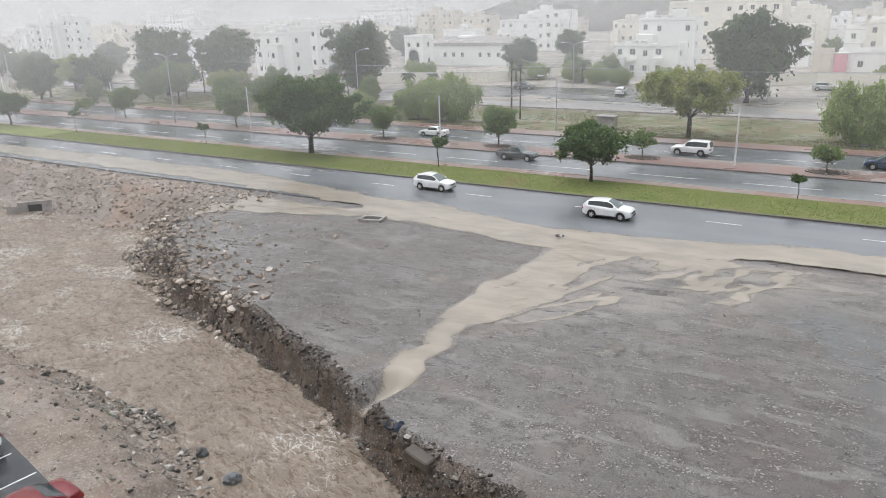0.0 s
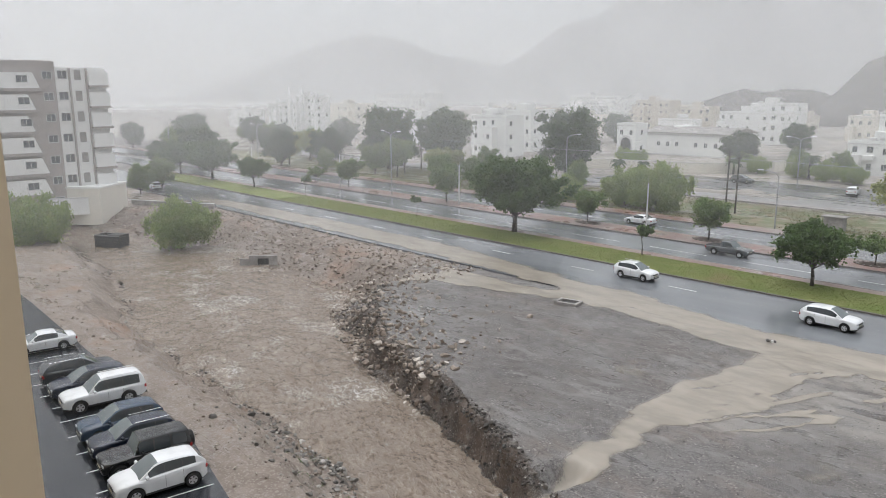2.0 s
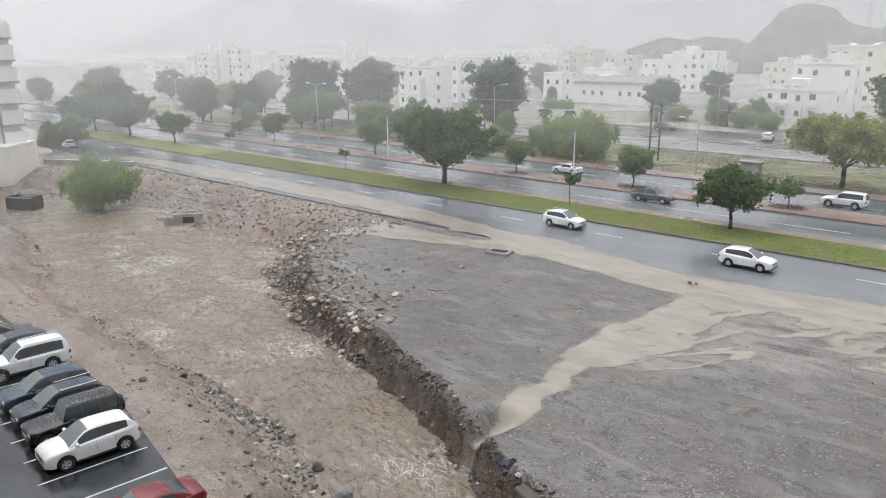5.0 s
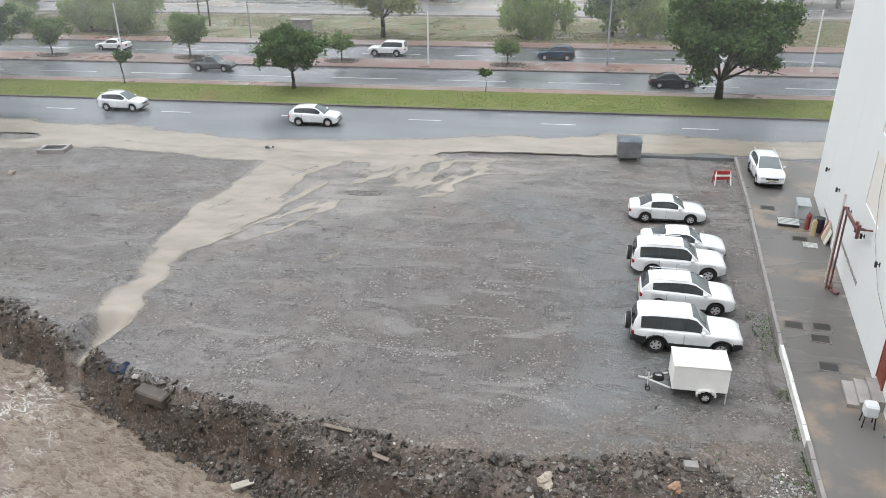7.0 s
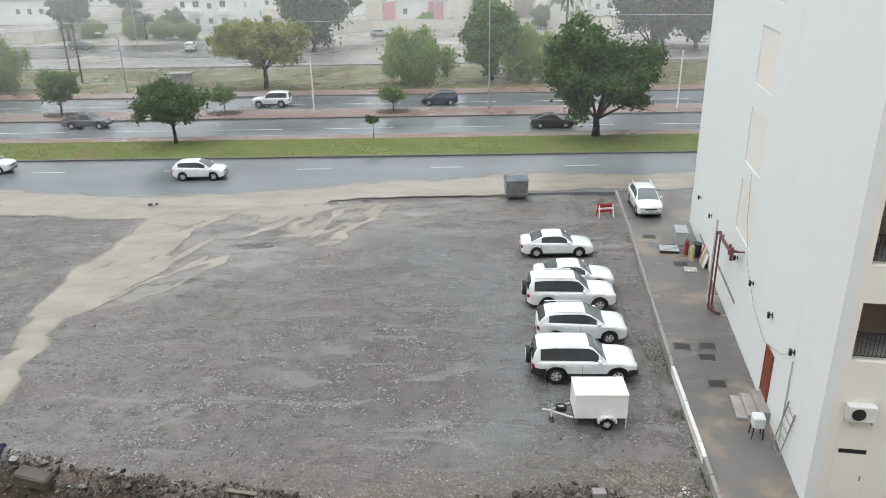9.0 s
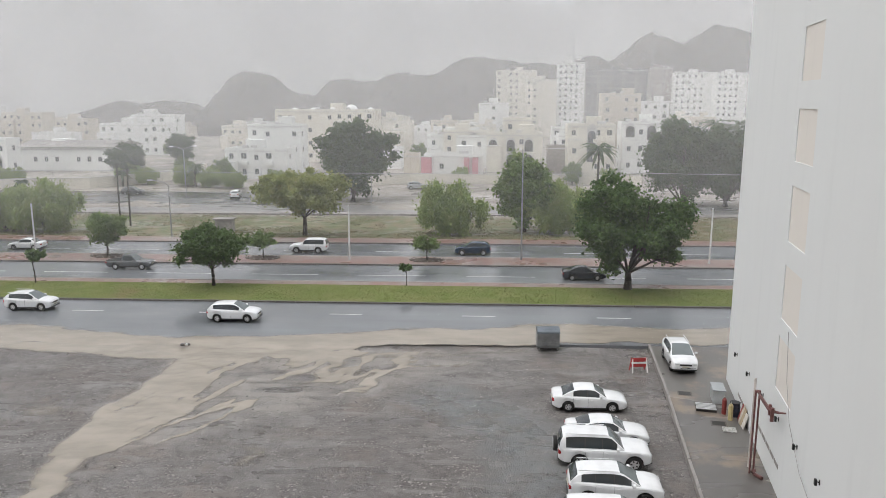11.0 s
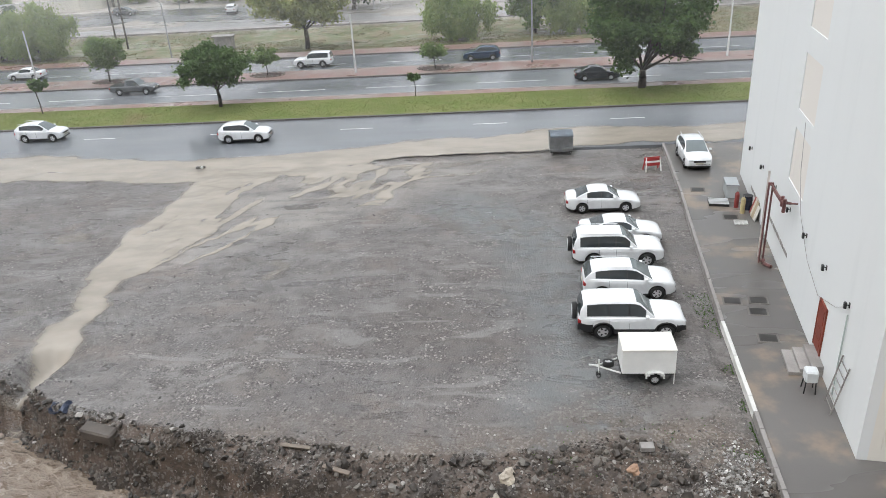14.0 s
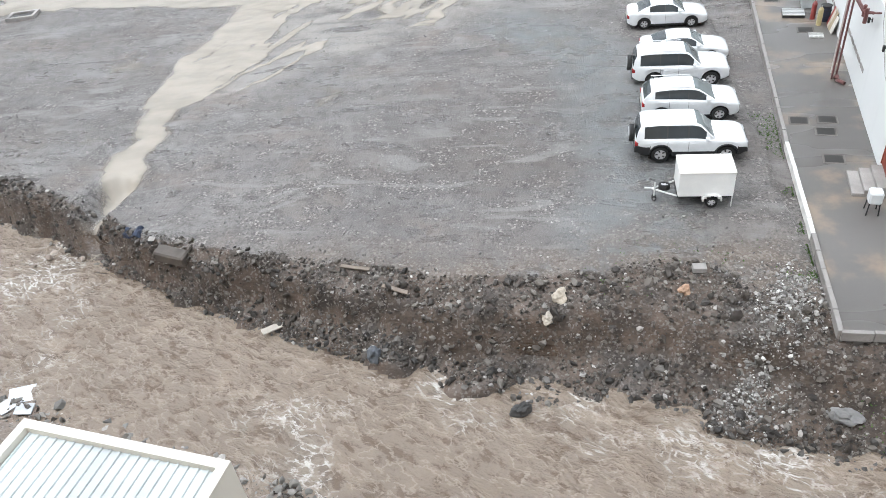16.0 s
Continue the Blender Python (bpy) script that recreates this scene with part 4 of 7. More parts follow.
YARD = "cars parked in marked bays of the asphalt yard"
for nm, bx, dy, flip, label, shape, colour, kw in (
    ("suv", -34.15, 0.0, 0, "white SUV in a marked asphalt bay", "suv", P_WHITE, dict(scale=0.97)),
    ("jeep", -36.75, 0.05, 0, "black soft-top off-roader in an asphalt bay", "jeep", P_BLACK, dict(spare=True)),
    ("suv", -39.2, 0.1, 0, "navy blue SUV with bright roof rails", "suv", P_NAVY, dict(rails=True)),
    ("suv", -41.7, 0.0, 0, "steel blue SUV wet with rain", "suv", P_BLUE, dict()),
    ("off_roader", -46.6, 0.1, 0, "white seven-seat off-roader in an asphalt bay", "box_suv", P_WHITE, dict(rails=True)),
    ("suv", -49.2, 0.1, 0, "navy SUV beside a white off-roader", "suv", P_NAVY, dict(scale=1.06)),
    ("suv", -51.9, 0.3, 180, "charcoal SUV parked with its tail to the house", "suv", P_DARK, dict(rails=True, scale=1.04)),
    ("sedan", -60.1, 0.2, 0, "white saloon car alone at the yard's end", "sedan", P_WHITE, dict()),
    ("hatchback", -26.9, 0.0, 0, "dark red saloon car in an asphalt bay", "sedan", P_RED, dict()),
    ("sedan", -24.2, -0.2, 0, "white saloon car beside a dark red one", "sedan", P_WHITE, dict()),
):
    cy = 12.55 + 0.125 * (-34.2 - max(bx, -47)) + dy
    park(nm, bx, cy, -96 + flip, label, shape, colour, YARD, z=0.0, **kw)

park("suv", -42.0, 65.6, 0, "white crossover driving through shallow flood water", "suv", P_WHITE, "cars on the road", z=0.0, rails=True)
park("suv", -21.9, 62.9, 0, "white SUV driving on the wet carriageway", "suv", P_WHITE, "cars on the road", z=0.0)
park("pickup_truck", -40.8, 83.0, 0, "grey pickup truck on the wet carriageway", "pickup", P_GREY, "cars on the road", z=0.0)
park("sedan", 10.7, 80.3, 0, "dark grey saloon car on the wet carriageway", "sedan", P_DARK, "cars on the road", z=0.0)
park("sedan", -59.9, 93.9, 180, "silver-white saloon car on the far carriageway", "sedan", P_WHITE, "cars on the road", z=0.0)
park("off_roader", -22.4, 93.6, 180, "white off-roader on the far carriageway", "box_suv", P_WHITE, "cars on the road", z=0.0)
park("suv", -1.5, 93.2, 180, "blue-grey SUV on the far carriageway", "suv", P_BLUE, "cars on the road", z=0.0)
for fx, fy, hd, col, lab in ((-167, 67.5, 160, P_WHITE, "white SUV waiting near the junction"), (-160, 61.5, 165, P_SILVER, "silver SUV waiting near the junction"), (-150, 59.5, 170, P_WHITE, "white SUV at the verge of the junction"),
                        (-73, 152, 0, P_GREY, "dark car parked in the town car park"), (-50, 148, 100, P_WHITE, "white car parked below a villa"), (-93, 143, 10, P_DARK, "dark car on the town's access road"), (-15, 165, 0, P_SILVER, "silver car parked among the villas")):
    park("suv", fx, fy, hd, lab, "suv", col, "distant parked cars", z=0.05)


# box trailer
TRAILER_TOP = 1.62


def box_trailer(m):
    root = thing("box_trailer", m, "small white box trailer with a spare wheel", "trailer")
    M_T = plain("trailer_panel_white", (0.78, 0.78, 0.76), 0.45, scale=3, amount=0.1)
    part("cargo_box", boxed(-1.08, 1.08, -0.70, 0.70, 0.52, TRAILER_TOP, 0.02), M_T, root)
    part("lid", boxed(-1.10, 1.10, -0.72, 0.72, TRAILER_TOP + 0.003, TRAILER_TOP + 0.05, 0.015), plain("trailer_lid", (0.70, 0.67, 0.62), 0.5, scale=3), root)
    part("chassis", boxed(-1.1, 1.1, -0.6, 0.6, 0.42, 0.515), M_TRIM, root)
    bm = bmesh.new()
    for s in (1, -1):
        rod(bm, (-1.1, s * 0.55, 0.47), (-2.05, 0, 0.47), 0.04, seg=6)
    rod(bm, (-2.0, 0, 0.47), (-2.35, 0, 0.52), 0.045, seg=6)
    part("drawbar", bm, M_FRAME, root)
    bm = bmesh.new()
    rod(bm, (-1.95, -0.12, 0.1), (-1.95, -0.12, 0.85), 0.03)
    part("jockey_post", bm, M_FRAME, root)
    cache = {}
    w = add_wheel(root, 0.24, -1.55, -0.02, 0.60, cache, "spare_wheel")
    w.rotation_euler = (math.pi / 2.3, 0, 0)
    j = {}
    add_wheel(root, 0.10, -1.95, -0.12, 0.10, j, "jockey_wheel")
    for s in (1, -1):
        add_wheel(root, 0.29, 0.25, s * 0.72, 0.29, cache)
        bm = bmesh.new()
        pts = [(0.25 + 0.40 * math.cos(q), s * 0.74, 0.30 + 0.36 * math.sin(q)) for q in np.linspace(0.25, math.pi - 0.25, 8)]
        for p, q in zip(pts, pts[1:]):
            x0, x1 = sorted((p[0], q[0]))
            box(bm, x0, x1, s * 0.74 - 0.13, s * 0.74 + 0.13, min(p[2], q[2]), max(p[2], q[2]) + 0.02)
        part("mudguard", bm, M_FRAME, root)
        bm = bmesh.new()
        rod(bm, (1.05, s * 0.66, 0.0), (1.05, s * 0.66, 0.5), 0.025)
        part("prop_leg", bm, M_FRAME, root)


box_trailer(pose(5.98, 26.85, on_lot(6, 26.85), 0, 0, -1))


# wheeled refuse container
def refuse_bin(m):
    root = thing("refuse_container", m, "grey galvanised steel refuse container with curved lid", "bin")
    M_G = plain("galvanised_steel", (0.30, 0.31, 0.32), 0.42, 0.6, scale=5, amount=0.3)
    bm = bmesh.new()
    prof = [(-0.58, 0.2), (0.58, 0.2), (0.70, 1.38), (-0.70, 1.38)]
    a = [bm.verts.new((-0.86, y, z)) for y, z in prof]
    b = [bm.verts.new((0.86, y, z)) for y, z in prof]
    for i in range(4):
        bm.faces.new((a[i], a[(i + 1) % 4], b[(i + 1) % 4], b[i]))
    bm.faces.new(a[::-1]), bm.faces.new(b)
    part("bin_body", bm, M_G, root)
    bm = bmesh.new()
    pts = [(0.74 * math.cos(q), 1.40 + 0.34 * math.sin(q)) for q in np.linspace(0, math.pi, 11)]
    a = [bm.verts.new((-0.88, y, z)) for y, z in pts]
    b = [bm.verts.new((0.88, y, z)) for y, z in pts]
    for i in range(10):
        bm.faces.new((a[i], a[i + 1], b[i + 1], b[i]))
    bm.faces.new(a), bm.faces.new(b[::-1])
    part("bin_lid", bm, plain("dull_blue_grey_lid", (0.13, 0.15, 0.17), 0.4, 0.4, scale=5, amount=0.3), root)
    for i in range(3):
        part("rib", boxed(-0.84, 0.84, -0.70 + 0.03 * i, -0.60, 0.42 + 0.24 * i, 0.46 + 0.24 * i), M_G, root)
    for sx in (-0.7, 0.7):
        for sy in (-0.45, 0.45):
            c = {}
            add_wheel(root, 0.10, sx, sy, 0.10, c, "castor")


refuse_bin(pose(4.95, 56.65, -0.03, 0, 0, 2))


# red and white barrier
def barrier(m):
    root = thing("traffic_barrier", m, "small folding red and white barrier frame", "barrier")
    red, wh = plain("barrier_red", (0.36, 0.03, 0.03), 0.5, scale=8), plain("barrier_white", (0.75, 0.74, 0.72), 0.5, scale=8)
    for i, x in enumerate((-0.55, 0.55)):
        for y in (-0.35, 0.35):
            bm = bmesh.new()
            rod(bm, (x, y, 0), (x * 0.9, y * 0.3, 0.98), 0.05, 0.045, 6)
            part("leg", bm, wh if y < 0 else red, root)
    for z, mt in ((0.45, red), (0.68, wh), (0.9, red)):
        part("board", boxed(-0.58, 0.58, -0.14, -0.10, z - 0.07, z + 0.07, 0.01), mt, root)
        part("board", boxed(-0.58, 0.58, 0.10, 0.14, z - 0.07, z + 0.07, 0.01), red, root)


barrier(pose(11.15, 52.4, on_lot(11.1, 52.4) - 0.0, 0, 0, 8))

# ---- yard and drive ----
YARD_EDGE = [(-140, 18.6), (-75, 17.5), (-58, 16.8), (-38, 16.0), (-31, 14.6), (-24, 13.2), (-20, 12.5)]
bm = bmesh.new()
low_pts = [(-20, 1.0), (-140, 1.0)]
outline = [(x, y) for x, y in YARD_EDGE] + low_pts
tops = [bm.verts.new((x, y, 0.0)) for x, y in outline]
bots = [bm.verts.new((x, y, -0.6)) for x, y in outline]
bm.faces.new(tops[::-1]), bm.faces.new(bots)
for i in range(len(outline)):
    j = (i + 1) % len(outline)
    bm.faces.new((tops[i], tops[j], bots[j], bots[i]))
bmesh.ops.recalc_face_normals(bm, faces=bm.faces)
structure(part("parking_yard", bm, M_YARD, None), "black wet asphalt parking yard")
bays = structure(new("bay_lines"), "white painted bay lines")
me = None
for i in range(17):
    x = -30.35 - 2.445 * (i - 2)
    y1 = 14.35 + 0.125 * (-30.3 - max(x, -47))
    ob = part("bay_line", boxed(-0.05, 0.05, -4.9, 0, 0, 0.006), M_LINE, bays) if me is None else new("bay_line", me)
    me = ob.data
    ob.parent, ob.location, ob.rotation_euler = bays, (x + 0.1, y1, 0.0), (0, 0, radians(-6.5))

DRIVE_EDGE = [(9.15, 18.75), (9.62, 24.0), (10.2, 30.7), (11.2, 40.0), (12.1, 48.0), (12.95, 57.4)]
bm = bmesh.new()
outline = DRIVE_EDGE + [(34, 57.4), (34, 17.4)]
tops = [bm.verts.new((x, y, 0.02)) for x, y in outline]
bots = [bm.verts.new((x, y, -1.1)) for x, y in outline]
bm.faces.new(tops), bm.faces.new(bots[::-1])
for i in range(len(outline)):
    j = (i + 1) % len(outline)
    bm.faces.new((tops[i], tops[j], bots[j], bots[i]))
bmesh.ops.recalc_face_normals(bm, faces=bm.faces)
structure(part("drive", bm, M_CONCRETE_PATH, None), "wet concrete drive beside the white block")
M_KERBWHITE = plain("white_painted_kerb", (0.72, 0.71, 0.68), 0.5, scale=4, amount=0.25)
edge = structure(new("drive_kerb"), "low concrete kerb, partly painted white")
for (ax, ay), (bx, by) in list(zip(DRIVE_EDGE, DRIVE_EDGE[1:])) + [((34, 17.55), (9.15, 18.75))]:
    length = math.hypot(bx - ax, by - ay)
    steps = max(1, round(length / 1.0))
    for i in range(steps):
        s = (i + 0.5) / steps
        x, y = ax + (bx - ax) * s, ay + (by - ay) * s
        white = 24.0 < y < 30.9
        gap = 0.010
        ob = part("kerb_stone", boxed(-length / steps / 2 + gap, length / steps / 2 - gap, -0.085, 0.085, -0.25, 0.13 + 0.008 * ((i * 5) % 3), 0.015), M_KERBWHITE if white else M_KERB, edge)
        ob.location = (x, y, 0.03)
        ob.rotation_euler = (0, 0, math.atan2(by - ay, bx - ax) + 0.008 * ((i * 3) % 4 - 1.5))
M_IRON = plain("cast_iron_cover", (0.05, 0.048, 0.045), 0.55, 0.5, scale=8)
for x, y in ((11.22, 32.74), (12.46, 32.74), (12.11, 31.67), (11.83, 29.34), (13.2, 47.6), (14.0, 42.9), (13.9, 20.0)):
    root = thing("manhole_cover", pose(x, y, 0.02, 0, 0, -9), "dark iron inspection cover in a concrete frame", "manhole cover", "covers in the drive")
    part("frame", boxed(-0.46, 0.46, -0.38, 0.38, 0, 0.012), M_KERB_DARK, root)
    part("cover", boxed(-0.37, 0.37, -0.29, 0.29, 0.013, 0.024, 0.004), M_IRON, root)


# ---- the white block beside the drive ----
WALL_A, WALL_LEN, WALL_TURN = (12.25, 21.43), 29.3, 81.2
TALL = 30.0
block = thing("apartment_block", pose(WALL_A[0], WALL_A[1], 0, 0, 0, WALL_TURN), "tall plain white rendered apartment block", "building")
# local frame: x along the long wall, y outwards to the drive, z up; the body lies on the -y side
M_BLOCK = render_material("block_white_render", (0.67, 0.683, 0.678), 0.05)
M_PANEL = render_material("block_cream_panel", (0.68, 0.645, 0.60), 0.05)
bands = [(0, 4.8), (7.45, 8.35), (11.05, 12.2), (14.9, 16.05), (18.5, 19.75), (22.2, 23.3), (25.7, TALL)]
for x0, x1, y0, y1, z0, z1 in [(0, 12.2, -0.35, 0, 0, TALL), (15.5, WALL_LEN, -0.35, 0, 0, TALL)] + [(12.2, 15.5, -0.35, 0, z0, z1) for z0, z1 in bands] + [(0, WALL_LEN, -16, -12, 0, TALL), (WALL_LEN - 0.35, WALL_LEN, -12, -0.35, 0, TALL)]:
    part("wall", boxed(x0, x1, y0, y1, z0, z1), M_BLOCK, block)
part("roof", boxed(0.35, WALL_LEN - 0.35, -12, -0.35, TALL - 0.3, TALL), M_BLOCK, block)
for (_, z0), (z1, _) in zip(bands, bands[1:]):
    w = part("blind_window", boxed(12.2, 15.5, -0.33, -0.05, z0, z1), M_PANEL, block, "walled-up cream window recess")
# end wall towards the camera, with loggias
LOG = [(2.62, 4.6), (5.95, 8.05), (9.33, 11.45), (12.7, 14.8), (16.0, 18.2), (19.4, 21.6), (22.8, 25.0)]
M_END = render_material("block_cream_end", (0.70, 0.67, 0.61), 0.06)
sills = [0.0] + [z1 for _, z1 in LOG[1:]]
heads = [z0 for z0, _ in LOG[1:]] + [TALL]
for y0, y1, z0, z1 in [(-0.58, -0.35, 0, TALL), (-12, -2.6, 0, TALL)] + [(-2.6, -0.58, z0, z1) for z0, z1 in zip(sills, heads)]:
    part("end_wall", boxed(0.0, 0.35, y0, y1, z0, z1), M_END, block)
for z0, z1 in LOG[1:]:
    # Recess walls coloured darker: the loggia's shade is put into the colour.
    part("loggia", box(box(boxed(0.36, 2.2, -2.7, -2.62, z0 - 0.1, z1 + 0.1), 0.36, 2.2, -0.56, -0.5, z0 - 0.1, z1 + 0.1), 2.2, 2.3, -2.7, -0.5, z0 - 0.1, z1 + 0.1), plain("loggia_painted_shade", (0.35, 0.30, 0.25), 0.8), block)
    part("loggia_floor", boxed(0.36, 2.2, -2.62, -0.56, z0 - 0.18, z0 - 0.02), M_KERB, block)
    bm = bmesh.new()
    rod(bm, (0.18, -2.58, z0 + 0.95), (0.18, -0.6, z0 + 0.95), 0.025), rod(bm, (0.18, -2.58, z0 + 0.12), (0.18, -0.6, z0 + 0.12), 0.02)
    for i in range(16):
        rod(bm, (0.18, -2.5 + 0.125 * i, z0 + 0.1), (0.18, -2.5 + 0.125 * i, z0 + 0.95), 0.011, seg=5)
    part("railing", bm, M_TRIM, block, "thin black balcony railing")
for off in (0.0, 1.95):
    d = part("service_door", boxed(-0.035, -0.004, -1.75 - off, -0.70 - off, 0.55, 3.75, 0.01), M_END, block, "cream service shaft door")
    part("vent_slot", boxed(-0.05, -0.037, -1.66 - off, -0.78 - off, 2.42, 2.58), M_TRIM, d)
    part("latch", boxed(-0.06, -0.037, -1.66 - off, -1.60 - off, 1.3, 1.5), M_KERB, d)


def wall_lamp(s, z):
    root = thing("wall_lamp", block.matrix_world @ pose(s, 0.003, z), "small black floodlight on a bracket", "wall lamp", "floodlights along the white wall")
    bm = bmesh.new()
    rod(bm, (0, 0, 0), (0, 0.14, 0.02), 0.025)
    box(bm, -0.05, 0.05, 0, 0.03, -0.1, 0.1)
    part("bracket", bm, M_TRIM, root)
    part("head", boxed(-0.08, 0.08, 0.11, 0.21, -0.13, 0.13, 0.02), M_TRIM, root)


for s, z in ((25.9, 2.95), (21.75, 3.15), (17.8, 3.4), (14.1, 3.62), (10.5, 3.85), (6.9, 4.05), (3.5, 4.22)):
    wall_lamp(s, z)
door = thing("door_1", block.matrix_world @ pose(6.3, 0.004, 0.08), "red-brown panelled wooden door with a metal threshold", "door")
door["kind"] = "structure"
M_REDDOOR = plain("red_brown_door", (0.22, 0.045, 0.025), 0.45, scale=5, amount=0.25)
part("door_leaf", boxed(-0.50, 0.50, 0, 0.05, 0.45, 2.55), M_REDDOOR, door)
for z in (0.6, 1.1, 1.75):
    part("door_panel", boxed(-0.36, 0.36, 0.05, 0.065, z, z + (0.4 if z < 1.5 else 0.65), 0.01), M_REDDOOR, door)
part("door_frame", box(box(boxed(-0.57, -0.5, 0, 0.07, 0.42, 2.62), 0.5, 0.57, 0, 0.07, 0.42, 2.62), -0.57, 0.57, 0, 0.07, 2.55, 2.62), M_REDDOOR, door)
steps = thing("entrance_steps", block.matrix_world @ pose(5.9, 0.01, 0.02), "three grey concrete entrance steps", "steps")
for i in range(3):
    part("step", boxed(-0.95, 0.75, 0, 1.30 - 0.42 * i, 0.165 * i, 0.165 * (i + 1), 0.015), M_KERB, steps)
tank = thing("water_tank", block.matrix_world @ pose(3.95, 0.75, 0.02), "small white plastic tank on a stand", "tank")
part("drum", boxed(-0.26, 0.26, -0.24, 0.24, 0.5, 1.02, 0.06), plain("white_plastic", (0.62, 0.64, 0.65), 0.4), tank, smooth=False)
for x in (-0.2, 0.2):
    for y in (-0.18, 0.18):
        bm = bmesh.new()
        rod(bm, (x * 1.2, y * 1.2, 0), (x, y, 0.56), 0.025)
        part("leg", bm, M_TRIM, tank)
bm = bmesh.new()
for x in (2.1, 3.0):
    rod(bm, (x + 0.35, 0.28, 0), (x, 0.05, 2.35), 0.03)
for i in range(6):
    rod(bm, (2.42 - 0.045 * i, 0.26 - 0.04 * i, 0.2 + 0.38 * i), (3.32 - 0.045 * i, 0.26 - 0.04 * i, 0.2 + 0.38 * i), 0.02)
lad = thing("ladder", block.matrix_world @ pose(0, 0, 0.02), "grey metal ladder leaning on the white wall", "ladder")
part("ladder_frame", bm, M_KERB, lad)
bm = bmesh.new()
rod(bm, (3.35, 0.06, 0.3), (3.35, 0.06, 3.9), 0.03)
dp = thing("drain_pipe", block.matrix_world @ pose(0, 0, 0), "thin pale green-grey pipe on the wall", "pipe")
part("pipe", bm, plain("pale_green_pipe", (0.40, 0.46, 0.43), 0.5), dp)
M_REDPIPE = plain("red_fire_pipe", (0.14, 0.058, 0.054), 0.45, scale=6, amount=0.3)
fire = thing("fire_main", block.matrix_world @ pose(0, 0, 0.02), "dull red fire main pipes with valves and elbows", "pipe")
bm = bmesh.new()
for y in (0.70, 0.88):
    rod(bm, (15.4, y, 0), (15.4, y, 4.5), 0.05)
part("riser", bm, M_REDPIPE, fire)
bm = bmesh.new()
rod(bm, (15.4, 0.79, 4.45), (12.9, 0.62, 4.4), 0.055), rod(bm, (15.4, 0.66, 4.45), (15.4, 0.92, 4.45), 0.09), rod(bm, (15.4, 0.7, 4.2), (12.9, 0.55, 4.15), 0.04)
part("branch", bm, M_REDPIPE, fire)
bm = bmesh.new()
rod(bm, (12.9, 0.6, 4.62), (12.9, 0.6, 3.95), 0.09), rod(bm, (13.1, 0.6, 4.4), (12.9, 0.3, 4.4), 0.07), rod(bm, (12.9, 0.0, 4.4), (12.9, 0.6, 4.4), 0.045), rod(bm, (13.3, 0.62, 4.62), (13.3, 0.62, 4.1), 0.08)
part("valve", bm, M_REDPIPE, fire)
bm = bmesh.new()
rod(bm, (15.1, 0.7, 0.12), (14.7, 0.4, 0.12), 0.10), rod(bm, (15.4, 0.74, 0.1), (15.0, 0.74, 0.35), 0.10)
part("elbow", bm, M_REDPIPE, fire)
bm = bmesh.new()
rod(bm, (16.1, 0.80, 0), (16.1, 0.80, 4.9), 0.06)
part("vent_pipe", bm, plain("rust_streaked_white_pipe", (0.55, 0.50, 0.47), 0.5, scale=3, amount=0.3), fire)
lv = thing("wall_vents", block.matrix_world @ pose(0, 0.004, 0), "row of narrow grey slots in the wall", "vent")
for i in range(5):
    part("slot", boxed(13.45 + i * 1.02, 14.3 + i * 1.02, 0, 0.02, 1.3, 1.5), M_KERB, lv)
for i in range(3):
    part("slot", boxed(21.2 + i * 1.25, 22.2 + i * 1.25, 0, 0.02, 0.7, 0.9), M_KERB, lv)
cable = thing("hanging_cable", block.matrix_world @ pose(0, 0.02, 0), "thin loose grey cable down the wall", "cable")
bm = bmesh.new()
cp = [(13.6, 0.02, 8.2), (13.0, 0.05, 6.0), (11.8, 0.08, 4.4), (9.5, 0.08, 3.1), (7.2, 0.06, 2.6), (4.8, 0.05, 3.4), (3.6, 0.02, 4.1)]
for p, q in zip(cp, cp[1:]):
    rod(bm, p, q, 0.012, seg=5)
part("cable", bm, M_KERB, cable)


def ac_unit(m):
    root = thing("air_conditioner", m, "white outdoor air-conditioner on brackets", "air conditioner")
    part("casing", boxed(-0.45, 0.45, -0.32, 0, 0, 0.58, 0.02), M_FRAME, root)
    bm = bmesh.new()
    bmesh.ops.create_cone(bm, cap_ends=True, segments=18, radius1=0.22, radius2=0.22, depth=0.02, matrix=Matrix.Translation((-0.1, -0.332, 0.29)) @ Matrix.Rotation(math.pi / 2, 4, "X"))
    part("fan_grille", bm, M_TRIM, root)
    for x in (-0.35, 0.35):
        part("bracket", boxed(x - 0.02, x + 0.02, -0.34, 0.0, -0.05, -0.002), M_KERB, root)


ac_unit(block.matrix_world @ pose(-0.004, -1.15, 3.85, 0, 0, -90))
